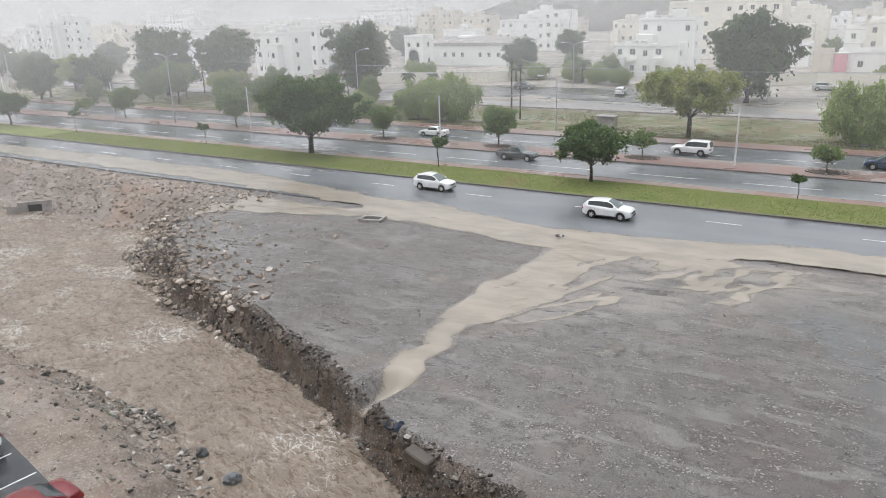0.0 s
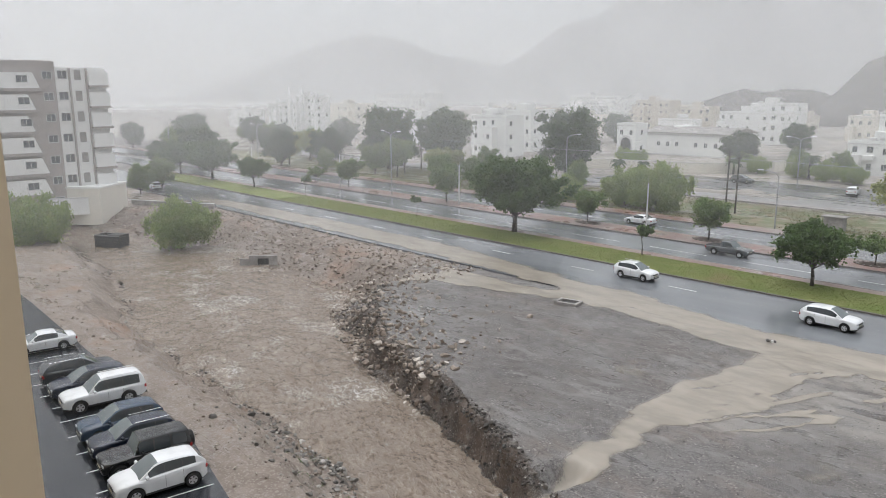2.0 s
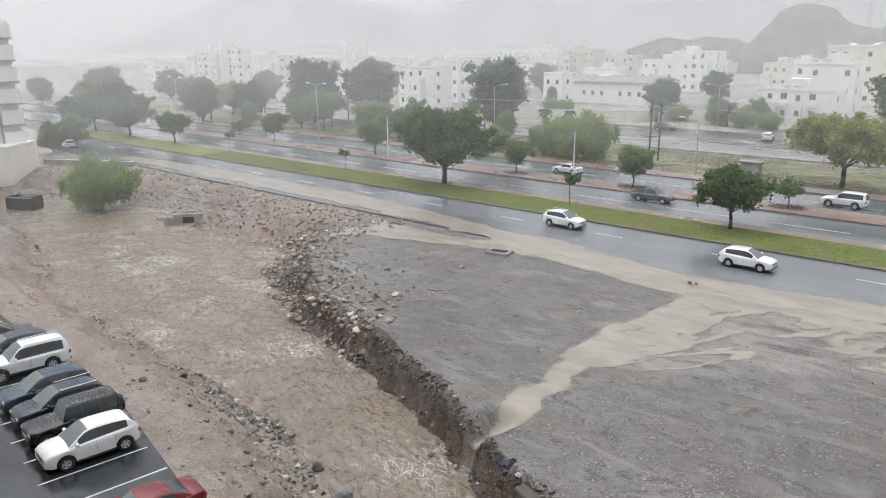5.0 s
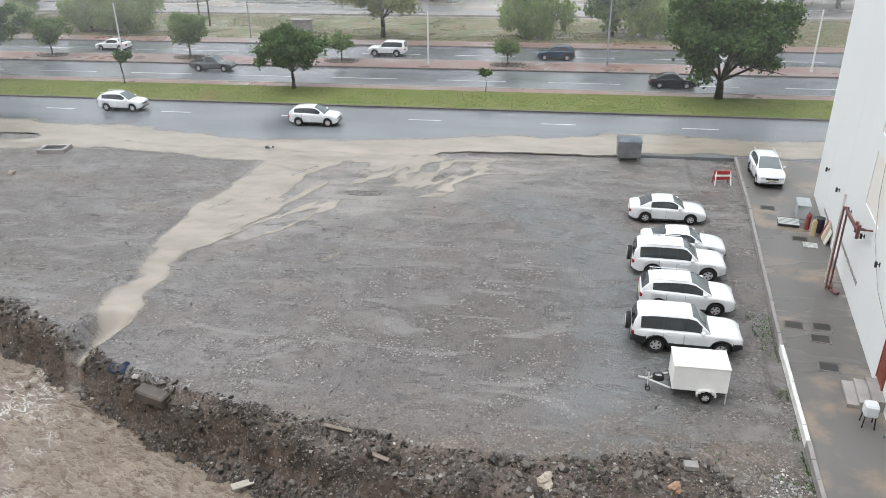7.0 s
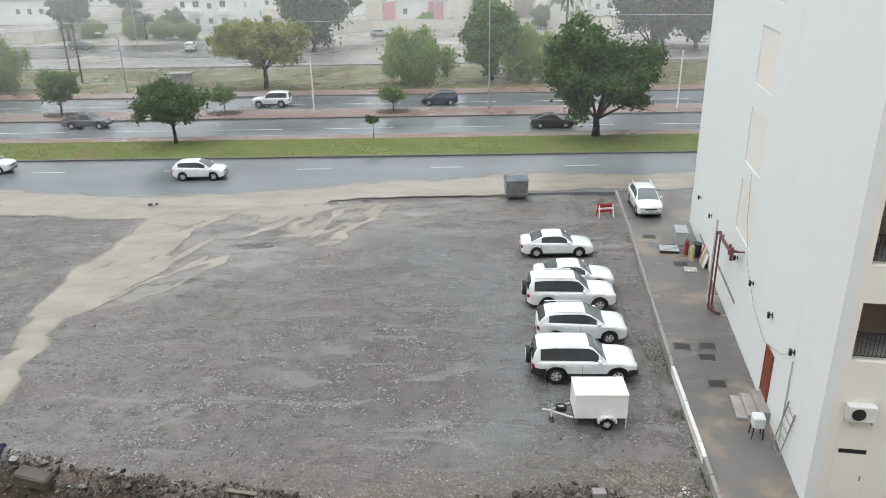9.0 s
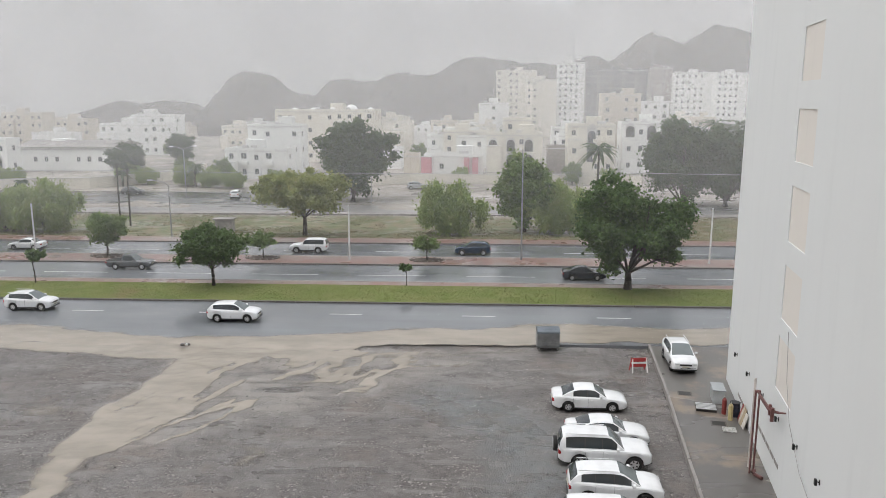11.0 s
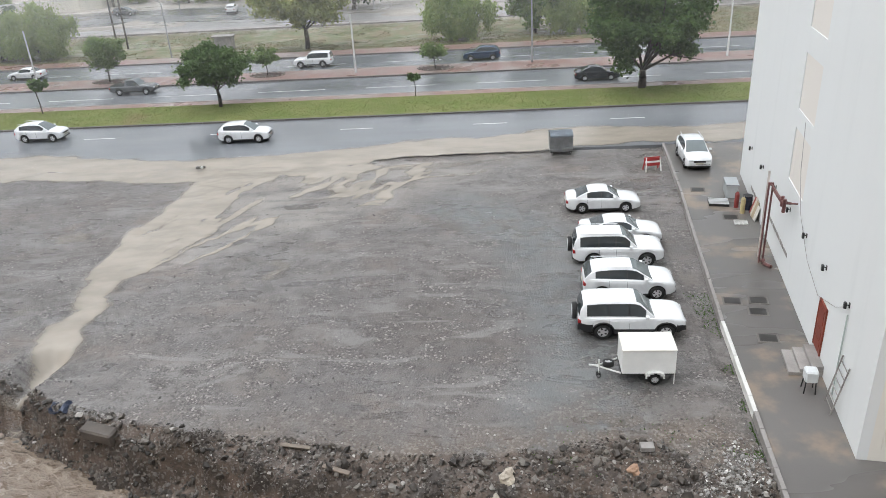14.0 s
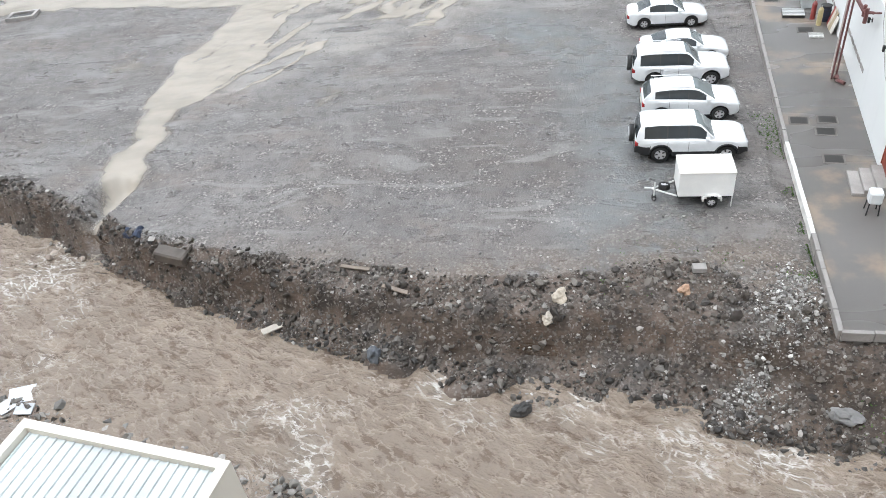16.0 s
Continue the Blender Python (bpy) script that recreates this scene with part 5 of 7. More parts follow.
# clutter against the wall
pal = thing("pallet", pose(13.85, 45.1, 0.02, 0, 0, -10), "dark plastic pallet lying on the drive", "pallet")
for i in range(5):
    part("slat", boxed(-0.6, 0.6, -0.5 + 0.21 * i, -0.36 + 0.21 * i, 0.16, 0.2), plain("pale_pallet_slat", (0.42, 0.43, 0.43), 0.5, scale=5), pal)
for y in (-0.45, 0.0, 0.42):
    part("runner", boxed(-0.6, 0.6, y - 0.05, y + 0.05, 0, 0.158), M_TRIM, pal)
for i, (x, y, c, lab) in enumerate(((14.75, 44.4, (0.26, 0.05, 0.045), "red gas cylinder"), (14.85, 43.5, (0.50, 0.42, 0.22), "dull yellow gas cylinder"))):
    g = thing("gas_cylinder", pose(x, y, 0.02), lab + " standing against the wall", "gas cylinder", "gas cylinders by the wall")
    bm = bmesh.new()
    bmesh.ops.create_cone(bm, cap_ends=True, segments=14, radius1=0.14, radius2=0.14, depth=0.9, matrix=Matrix.Translation((0, 0, 0.45)))
    bmesh.ops.create_cone(bm, cap_ends=True, segments=14, radius1=0.14, radius2=0.05, depth=0.14, matrix=Matrix.Translation((0, 0, 0.97)))
    part("tank", bm, plain("cylinder_paint", c, 0.4, scale=6, amount=0.25), g)
    part("valve", boxed(-0.04, 0.04, -0.04, 0.04, 1.042, 1.14, 0.01), M_CHROME, g)
for i, (s_, lean, hh, c, lab) in enumerate(((22.3, 0.34, 1.0, (0.30, 0.05, 0.045), "red board leaning on the white wall"), (21.9, 0.36, 1.1, (0.58, 0.54, 0.46), "cream board leaning on the white wall"), (21.5, 0.34, 1.05, (0.40, 0.33, 0.22), "brown board leaning on the white wall"), (21.1, 0.3, 0.9, (0.62, 0.60, 0.55), "pale board leaning on the white wall"))):
    o = part("leaning_board", boxed(-0.22, 0.22, -0.03, 0.03, 0, hh, 0.008), plain("leaning_board_paint", c, 0.55, scale=5, amount=0.3), None)
    o.matrix_world = block.matrix_world @ pose(s_, lean, 0.03, math.degrees(math.atan2(lean - 0.06, hh)), 0, 4 * i - 6)
    tagged(o, lab, "board", "boards leaning on the wall")
drum = thing("oil_drum", block.matrix_world @ pose(22.9, 0.45, 0.02), "dark blue steel drum by the wall", "drum")
bm = bmesh.new()
bmesh.ops.create_cone(bm, cap_ends=True, segments=18, radius1=0.29, radius2=0.29, depth=0.88, matrix=Matrix.Translation((0, 0, 0.44)))
part("shell", bm, plain("dark_blue_drum", (0.03, 0.04, 0.065), 0.4, scale=6, amount=0.3), drum)
for z in (0.3, 0.6, 0.87):
    bm = bmesh.new()
    bmesh.ops.create_cone(bm, cap_ends=True, segments=18, radius1=0.31, radius2=0.31, depth=0.03, matrix=Matrix.Translation((0, 0, z)))
    part("hoop", bm, M_TRIM, drum)
crate = thing("wire_crate", pose(14.35, 42.0, 0.02, 0, 0, -9), "flat white slatted crate lying on the drive", "crate")
for k in range(4):
    part("slat", boxed(-0.38, 0.38, -0.3 + 0.18 * k, -0.24 + 0.18 * k, 0.03, 0.07), M_FRAME, crate)
    part("cross_slat", boxed(-0.38 + 0.23 * k, -0.32 + 0.23 * k, -0.3, 0.3, 0, 0.028), M_FRAME, crate)
kiosk = thing("meter_cabinet", pose(15.0, 46.6, 0.02, 0, 0, -9), "low grey meter cabinet beside the drive", "cabinet")
part("cabinet_body", boxed(-0.35, 0.35, -0.7, 0.7, 0, 0.85, 0.02), plain("grey_cabinet", (0.42, 0.44, 0.44), 0.5), kiosk)
part("cabinet_lid", boxed(-0.4, 0.4, -0.75, 0.75, 0.853, 0.92, 0.01), plain("pale_grey_lid", (0.34, 0.36, 0.37), 0.5), kiosk)
part("cabinet_door", boxed(-0.375, -0.352, -0.6, 0.6, 0.1, 0.78), plain("grey_cabinet_door", (0.36, 0.38, 0.38), 0.5), kiosk)


# ---- trees ----
M_BARK = plain("tree_bark", (0.055, 0.042, 0.034), 0.85, scale=6, amount=0.35, bump=0.6)
LEAF_DEEP = leaf_material("deep_green_leaf", (0.034, 0.068, 0.020), (0.074, 0.130, 0.036), (0.11, 0.165, 0.05))
LEAF_MID = leaf_material("mid_green_leaf", (0.068, 0.123, 0.033), (0.130, 0.204, 0.057), (0.193, 0.242, 0.083))
LEAF_DARK = leaf_material("dark_green_leaf", (0.030, 0.056, 0.024), (0.058, 0.096, 0.038), (0.085, 0.12, 0.05))
LEAF_LIGHT = leaf_material("fresh_green_leaf", (0.143, 0.221, 0.060), (0.260, 0.345, 0.104), (0.351, 0.390, 0.156))
LEAF_GOLD = leaf_material("yellow_tipped_leaf", (0.091, 0.146, 0.037), (0.201, 0.250, 0.067), (0.415, 0.390, 0.159))


def leaf_mesh(name, centres, ups, size, material, rng, flat=0.0, droop=0.0):
    """Many small bent leaf sprays, each its own island."""
    n = len(centres)
    a = rng.normal(size=(n, 3))
    if droop:
        a = a * 0.35 + np.array([0, 0, -1.0]) * droop
    a /= np.linalg.norm(a, axis=1)[:, None]
    nrm = ups + rng.normal(size=(n, 3)) * (0.42 - flat)
    b = np.cross(nrm, a)
    b /= np.linalg.norm(b, axis=1)[:, None] + 1e-9
    s = (size * (0.65 + 0.7 * rng.random(n)))[:, None]
    wid = (0.34 if droop else 0.62)
    c = np.cross(a, b) * s * 0.18
    v = np.stack([centres - a * s * 0.6, centres + b * s * wid - c, centres + a * s * 0.7, centres - b * s * wid - c], 1).reshape(-1, 3)
    i = np.arange(n)[:, None] * 4
    f = np.concatenate([i + np.array([0, 1, 2]), i + np.array([0, 2, 3])])
    me = bpy.data.meshes.new(name)
    me.vertices.add(len(v))
    me.vertices.foreach_set("co", v.astype(np.float32).ravel())
    me.loops.add(f.size)
    me.loops.foreach_set("vertex_index", f.astype(np.int32).ravel())
    me.polygons.add(len(f))
    me.polygons.foreach_set("loop_start", np.arange(0, f.size, 3, dtype=np.int32))
    me.polygons.foreach_set("use_smooth", [False] * len(me.polygons))
    me.update(calc_edges=True)
    me.materials.append(material)
    return me


def tree(name, height, width, bottom, material, seed, label, leaves=9000, leaf=0.30, clumps=60, trunk=0.22, droop=0.0, lobes=1, lean=0.0, flat_top=0.0, group=""):
    """A tree at the origin: a bent trunk, limbs out to the clumps, and a crown of leaf sprays in clumps with gaps between."""
    rng = np.random.default_rng(seed)
    root = tagged(new(name), label, "tree", group)
    cz, rz, rx = (height + bottom) / 2, (height - bottom) / 2, width / 2
    pts = []
    while len(pts) < clumps:
        p = rng.uniform(-1, 1, 3)
        d = np.linalg.norm(p)
        if d > 1 or d < 0.35:
            continue
        wob = 0.66 + 0.22 * math.sin(3 * math.atan2(p[1], p[0]) + seed) * (1 - abs(p[2])) + 0.42 * rng.random()
        q = np.array([p[0] * rx, p[1] * rx, p[2] * rz]) * wob * 0.92
        if lobes == 2:
            q[0] = q[0] * 0.62 + (0.42 * rx if rng.random() < 0.45 else -0.30 * rx)
            if q[0] > 0.2 * rx:
                q[2] = q[2] * 0.75 - 0.16 * rz
        if flat_top:
            q[2] = q[2] * (1 - flat_top * 0.3) - flat_top * 0.22 * rz * (q[0] ** 2 + q[1] ** 2) / rx ** 2
        pts.append(q + np.array([0, 0, cz]))
    pts = np.array(pts)
    fork = np.array([lean * bottom, 0.1, bottom * 0.85 + 0.15])
    bm = bmesh.new()
    rod(bm, (0, 0, -0.2), (lean * bottom * 0.5 + 0.06, 0.05, bottom * 0.5), trunk * 1.25, trunk, 8)
    rod(bm, (lean * bottom * 0.5 + 0.06, 0.05, bottom * 0.5 - 0.03), tuple(fork), trunk, trunk * 0.85, 8)
    part("trunk", bm, M_BARK, root, smooth=True)
    for k in rng.choice(len(pts), min(11, len(pts)), replace=False):
        end = pts[k]
        m1 = fork + (end - fork) * 0.45 + rng.normal(size=3) * 0.12 * rx * 0.5 + np.array([0, 0, 0.08 * rz])
        bm = bmesh.new()
        rod(bm, tuple(fork - np.array([0, 0, 0.1])), tuple(m1), trunk * 0.42, trunk * 0.26, 6)
        rod(bm, tuple(m1), tuple(end), trunk * 0.26, trunk * 0.08, 5)
        for _ in range(2):
            rod(bm, tuple(m1), tuple(m1 + (end - m1) * 0.8 + rng.normal(size=3) * 0.16 * rx), trunk * 0.2, trunk * 0.06, 4)
        part("limb", bm, M_BARK, root, smooth=True)
    per = leaves // clumps
    rc = 0.52 * (width * width * (height - bottom) / clumps) ** (1 / 3)
    cs, ups = [], []
    for p in pts:
        r = rc * (0.5 + 0.95 * rng.random())
        g = rng.normal(size=(per, 3))
        g /= np.linalg.norm(g, axis=1)[:, None]
        g *= np.abs(rng.normal(0.62, 0.36, per))[:, None] * np.array([1, 1, 0.72]) * r
        if droop:
            g[:, 2] -= rng.random(per) ** 1.5 * droop * rz * 1.1
        c = p + g
        c[:, 2] = np.maximum(c[:, 2], 0.25 + 0.5 * rng.random(per))
        cs.append(c)
        ups.append(g / (r + 1e-6) * 0.9 + np.array([0, 0, 0.55]))
    ob = new("crown", leaf_mesh("crown", np.concatenate(cs), np.concatenate(ups), leaf, material, rng, droop=droop))
    ob.parent = root
    return root


def plant(src, x, y, z=0.0, turn=0.0, size=1.0, label=""):
    if "planted" not in src:
        src["planted"] = 1
        src.matrix_world = pose(x, y, z, 0, 0, turn)
        ob = src
    else:
        ob = copy_thing(src, pose(x, y, z, 0, 0, turn))
    ob.scale = (size, size, size)
    if label:
        ob["label"] = label
    return ob


MED = "trees along the grass median"
KRB = "young trees in the brick paving"
t_b = tree("median_tree", 6.9, 7.6, 1.9, LEAF_DEEP, 3, "umbrella-shaped dark green tree on the grass median", 21000, 0.21, 95, 0.17, flat_top=0.5, lean=-0.05, group=MED)
plant(t_b, -28.1, 74.7, 0.15, 0)
t_d = tree("median_tree", 12.2, 12.4, 1.9, LEAF_DEEP, 8, "large dense dark green tree with two lobes", 42000, 0.25, 150, 0.36, lobes=2, group=MED)
plant(t_d, 14.5, 75.3, 0.15, 0)
t_a = tree("median_tree", 10.6, 15.0, 2.4, LEAF_DEEP, 5, "broad spreading green tree on the grass median", 36000, 0.27, 140, 0.33, group=MED)
plant(t_a, -68.0, 75.8, 0.15, 0)
plant(t_a, -157.6, 75.6, 0.15, 130, 0.85, "broad dark tree beside the flooded road")
plant(t_b, -139, 75.5, 0.15, 70, 0.95)
plant(t_b, -175, 76, 0.15, 170, 1.25)
t_c = tree("verge_tree", 10.0, 14.4, 3.0, LEAF_GOLD, 11, "wide tree with yellow-green flowering tips", 32000, 0.27, 130, 0.32, flat_top=0.4)
plant(t_c, -26.2, 107.0, -0.2, 0)
t_k = tree("street_tree", 5.6, 6.0, 1.7, LEAF_MID, 14, "round young street tree in brick paving", 11000, 0.2, 60, 0.11, group=KRB)
for i, (x, y, s) in enumerate(((-46.8, 89.3, 1.0), (-65.5, 88.9, 0.88), (-93.0, 84.9, 0.0), (-125.0, 89.2, 1.05), (-95.5, 88.8, 1.22))):
    if s:
        plant(t_k, x, y, 0.12, 50 * i, s)
t_s = tree("street_tree", 3.4, 3.6, 1.2, LEAF_MID, 15, "small thin street tree in a brick planter", 2600, 0.22, 24, 0.07, group=KRB)
plant(t_s, -27.1, 89.0, 0.12, 0, 1.0)
plant(t_s, -6.9, 88.7, 0.12, 120, 0.92)
plant(t_s, -136, 88.5, 0.12, 220, 1.1)
t_p = tree("sapling", 2.4, 1.3, 1.5, LEAF_DEEP, 17, "staked sapling on the grass median", 500, 0.20, 7, 0.04, group="saplings on the median")
plant(t_p, -8.1, 75.6, 0.15)
plant(t_p, -47.3, 74.9, 0.15, 90, 1.5)
plant(t_p, -87.5, 75.0, 0.15, 30, 1.3)
plant(t_p, -119.0, 75.2, 0.15, 200, 1.6)
t_w = tree("willowy_tree", 8.6, 11.0, 1.2, LEAF_LIGHT, 21, "feathery light green tree with drooping sprays", 26000, 0.34, 90, 0.2, droop=0.55)
for i, (x, y, z, s) in enumerate(((-5.3, 110, -0.5, 1.0), (-66.5, 109, -0.5, 1.0), (-73.5, 110.5, -0.5, 0.85), (11.5, 112, -0.6, 0.95), (-100.8, 43.2, -2.3, 0.86), (-110.5, 27.2, -1.6, 0.95), (-85, 108, -0.5, 0.6))):
    plant(t_w, x, y, z, 75 * i, s, "bushy green tree standing in the flooded wadi" if y < 60 else "")
t_f = tree("verge_tree", 12.2, 10.5, 0.9, LEAF_MID, 24, "tall pale green tree behind the paving", 15000, 0.36, 75, 0.25)
plant(t_f, 6.0, 113.5, -0.6)
plant(t_f, -150, 61.0, 0.0, 40, 0.55)
plant(t_f, -147, 55.5, -0.1, 140, 0.5)
t_g = tree("town_tree", 15.8, 17.0, 0.7, LEAF_DARK, 27, "large dark evergreen tree among the houses", 19000, 0.48, 100, 0.5)
plant(t_g, -25.6, 144, 0.0, 0)
plant(t_g, -106, 136, 0.0, 90, 0.98)
plant(t_g, -141, 131, 0.0, 200, 0.95)
plant(t_g, -152, 121, 0.0, 310, 0.98)
t_h = tree("town_tree", 19.5, 15.5, 0.7, LEAF_DARK, 29, "tall dark tree with several crowns", 20000, 0.48, 90, 0.5, lobes=2)
plant(t_h, 35.5, 137, 0.0, 0)
plant(t_h, 44.0, 140, 0.0, 80, 0.92)
plant(t_h, -176, 104, 0.0, 160, 0.62)
plant(t_h, -168, 113, 0.0, 250, 0.62)
plant(t_k, -136, 110.7, 0, 20, 1.6, "round dark tree on the far verge")
plant(t_k, -118, 108, 0, 200, 1.1, "round dark tree on the far verge")
for x, y, s, a in ((-128, 118, 0.7, 10), (-120, 124, 0.6, 100), (-113, 112, 0.5, 200), (-158, 106, 0.5, 50), (-164, 124, 0.6, 160), (-182, 110, 0.7, 300), (-190, 122, 0.9, 20), (-98, 116, 0.45, 80), (-92, 121, 0.5, 210), (-146, 112, 0.6, 260)):
    plant(t_f if s < 0.65 else t_c, x, y, -0.3, a, s, "leafy green tree on the far verge")
rng = np.random.default_rng(77)
FAR = [t_g, t_h, t_f, t_c]
for i in range(26):
    u = rng.random()
    src = FAR[int(rng.integers(0, 3))]
    plant(src, -180 - 130 * u, 62 + 95 * rng.random(), 0.0, 360 * rng.random(), 0.42 + 0.32 * rng.random(), "dark tree blurred by the rain")
for x, y, s in ((-86, 178, 0.6), (-70, 172, 0.55), (-62, 176, 0.5), (-95, 232, 0.6), (-20, 232, 0.55), (-5, 245, 0.6), (10, 262, 0.7), (-165, 240, 0.7), (20, 175, 0.45), (-45, 262, 0.8), (60, 190, 0.7), (-110, 260, 0.5)):
    plant(t_f if s < 0.6 else t_g, x, y, 0.0, 77 * x, s, "green tree between the white houses")


def palm(x, y, h, seed):
    rng = np.random.default_rng(seed)
    root = thing("date_palm", pose(x, y, 0), "date palm with a ring of long fronds", "palm", "date palms in the town")
    bm = bmesh.new()
    rod(bm, (0, 0, -0.1), (0.15, 0, h), 0.28, 0.2, 8)
    part("trunk", bm, M_BARK, root)
    vs, fs = [], []
    for k in range(34):
        a, up = rng.random() * 6.28, rng.uniform(-0.2, 1.2)
        d = np.array([math.cos(a), math.sin(a), 0])
        L = h * 0.42 + 0.8
        side = np.array([-d[1], d[0], 0])
        prev = None
        for j in range(7):
            s = j / 6
            p = np.array([0.15, 0, h]) + d * L * s * math.cos(up * (1 - s * 0.5)) + np.array([0, 0, L * (math.sin(up) * s - 0.75 * s * s)])
            w = 0.36 * math.sin(math.pi * min(0.98, s * 0.85 + 0.12))
            i0 = len(vs)
            vs += [tuple(p + side * w - np.array([0, 0, w * 0.5])), tuple(p), tuple(p - side * w - np.array([0, 0, w * 0.5]))]
            if prev is not None:
                fs += [(prev, i0, i0 + 1, prev + 1), (prev + 1, i0 + 1, i0 + 2, prev + 2)]
            prev = i0
    mesh_object("fronds", vs, fs, LEAF_DARK, root)


palm(22.5, 153, 9.5, 1), palm(-83, 168, 3.2, 2), palm(-97, 152, 2.6, 3), palm(70, 240, 12, 4), palm(76, 235, 12, 5), palm(-66, 168, 4.5, 6), palm(-101, 148, 3, 7)

for x, y, s in ((-62, 167, 0.55), (-56, 165, 0.5), (-85, 176, 0.6), (-79, 172, 0.5), (-69, 170, 0.6), (-110, 170, 0.5), (-48, 172, 0.45), (-6, 186, 0.4), (8, 180, 0.45), (28, 178, 0.45), (-118, 176, 0.5)):
    plant(t_w, x, y, 0.0, 31 * x, s, "bushy green shrub beside the car park walls")

# planter rings under the street trees
for x, y in ((-27.1, 89.0), (-6.9, 88.7), (-46.8, 89.3), (-65.5, 88.9)):
    root = thing("planter_ring", pose(x, y, 0.13), "ring of bare earth edged with pale stones", "planter", "planters in the brick paving")
    bm = bmesh.new()
    bmesh.ops.create_cone(bm, cap_ends=True, segments=20, radius1=1.6, radius2=1.5, depth=0.05, matrix=Matrix.Translation((0, 0, 0.027)) @ Matrix.Diagonal((1.3, 0.75, 1, 1)))
    part("earth", bm, plain("planter_earth", (0.07, 0.05, 0.04), 0.8), root)
    for k in range(16):
        a = 2 * math.pi * k / 16
        bm = bmesh.new()
        bmesh.ops.create_icosphere(bm, subdivisions=1, radius=0.17, matrix=Matrix.Translation((2.05 * math.cos(a), 1.17 * math.sin(a), 0.08)) @ Matrix.Diagonal((1, 0.8 + 0.1 * (k % 3), 0.6, 1)))
        part("stone", bm, M_STONE, root)

# ---- poles and lamps ----
M_POLE = plain("white_steel_pole", (0.66, 0.66, 0.66), 0.4, scale=4, amount=0.12)
M_GALV = plain("grey_steel_pole", (0.36, 0.37, 0.38), 0.45, 0.4, scale=4, amount=0.15)
for x in (-163, -127, -92, -55.4, -16.3, 26.4):
    p = thing("flag_pole", pose(x, 88.4, 0.13), "short white steel pole in the brick paving", "pole", "white poles along the paving")
    bm = bmesh.new()
    rod(bm, (0, 0, 0.03), (0.03, 0, 6.6), 0.11, 0.085)
    part("shaft", bm, M_POLE, p)
    part("foot_plate", boxed(-0.2, 0.2, -0.2, 0.2, 0, 0.03), M_GALV, p)


def street_lamp(x, y, h, arms, label, turn=0, base=0.13):
    root = thing("street_lamp", pose(x, y, base, 0, 0, turn), label, "street lamp", "street lamps")
    bm = bmesh.new()
    rod(bm, (0, 0, 0), (0, 0, h - 0.6), 0.11, 0.06)
    part("mast", bm, M_GALV, root)
    for s in arms:
        bm = bmesh.new()
        pp = [(0, 0, h - 0.7), (s * 0.5, 0, h - 0.2), (s * 1.3, 0, h + 0.05), (s * 2.1, 0, h + 0.18)]
        for a, b in zip(pp, pp[1:]):
            rod(bm, a, b, 0.045, seg=6)
        part("arm", bm, M_GALV, root)
        part("lamp_head", boxed(min(s * 2.0, s * 2.8), max(s * 2.0, s * 2.8), -0.16, 0.16, h + 0.10, h + 0.27, 0.05), M_POLE, root)


street_lamp(-110, 88.2, 11.6, (-1, 1), "tall double-armed grey street lamp")
street_lamp(-160, 88.4, 11.6, (-1, 1), "tall double-armed grey street lamp")
street_lamp(-210, 88.4, 11.6, (-1, 1), "tall double-armed grey street lamp")
street_lamp(4.4, 89.6, 13.2, (1,), "tall single-armed grey street lamp", -100)
street_lamp(-63.8, 157, 9.6, (-1, 1), "double-armed street lamp by the car park", 30, 0)
street_lamp(-94, 120, 10.5, (1,), "grey street lamp with one arm", 20, 0)
street_lamp(-42.5, 141, 8.0, (1,), "slim street lamp beside the access road", 80, 0)
street_lamp(-21.5, 141, 9.0, (-1,), "slim street lamp below the villas", 0, 0)
street_lamp(-45.0, 104.5, 8.0, (1,), "slim pale street lamp on the verge", 200, -0.1)
M_WOOD = plain("dark_wooden_pole", (0.045, 0.035, 0.028), 0.8, scale=5, amount=0.3)
for x, y, h in ((-61.8, 123.2, 9.6), (-56.8, 116.5, 9.2), (-142, 118, 9.0)):
    p = thing("utility_pole", pose(x, y, -0.6), "dark wooden utility pole with crossarm", "utility pole", "wooden poles on the verge")
    bm = bmesh.new()
    rod(bm, (0, 0, 0), (0.12, 0, h), 0.16, 0.12)
    part("pole", bm, M_WOOD, p)
    part("crossarm", boxed(-0.5, 0.6, -0.05, 0.05, h - 0.35, h - 0.25), M_WOOD, p)
wire = thing("overhead_cable", pose(0, 0, 0), "pale overhead cable above the far verge", "cable")
bm = bmesh.new()
wp = [(-145 + 24.5 * i, 126, 7.6 - 0.6 * math.sin(math.pi * ((i * 0.31) % 1))) for i in range(9)]
for a, b in zip(wp, wp[1:]):
    rod(bm, a, b, 0.035, seg=5)
part("wire", bm, M_GALV, wire)
for i, x in enumerate((-145, 51)):
    p = thing("utility_pole", pose(x, 126, -0.3), "dark wooden utility pole with crossarm", "utility pole", "wooden poles on the verge")
    bm = bmesh.new()
    rod(bm, (0, 0, 0), (0, 0, 8.4), 0.16, 0.12)
    part("pole", bm, M_WOOD, p)
kios = thing("utility_cabinet", pose(-39.8, 112, -0.6), "low concrete utility box on the grass verge", "cabinet")
part("cabinet_body", boxed(-1.3, 1.3, -0.8, 0.8, 0, 1.9, 0.03), M_KERB, kios)
part("roof_slab", boxed(-1.6, 1.6, -1.0, 1.0, 1.9, 2.08, 0.02), M_KERB, kios)

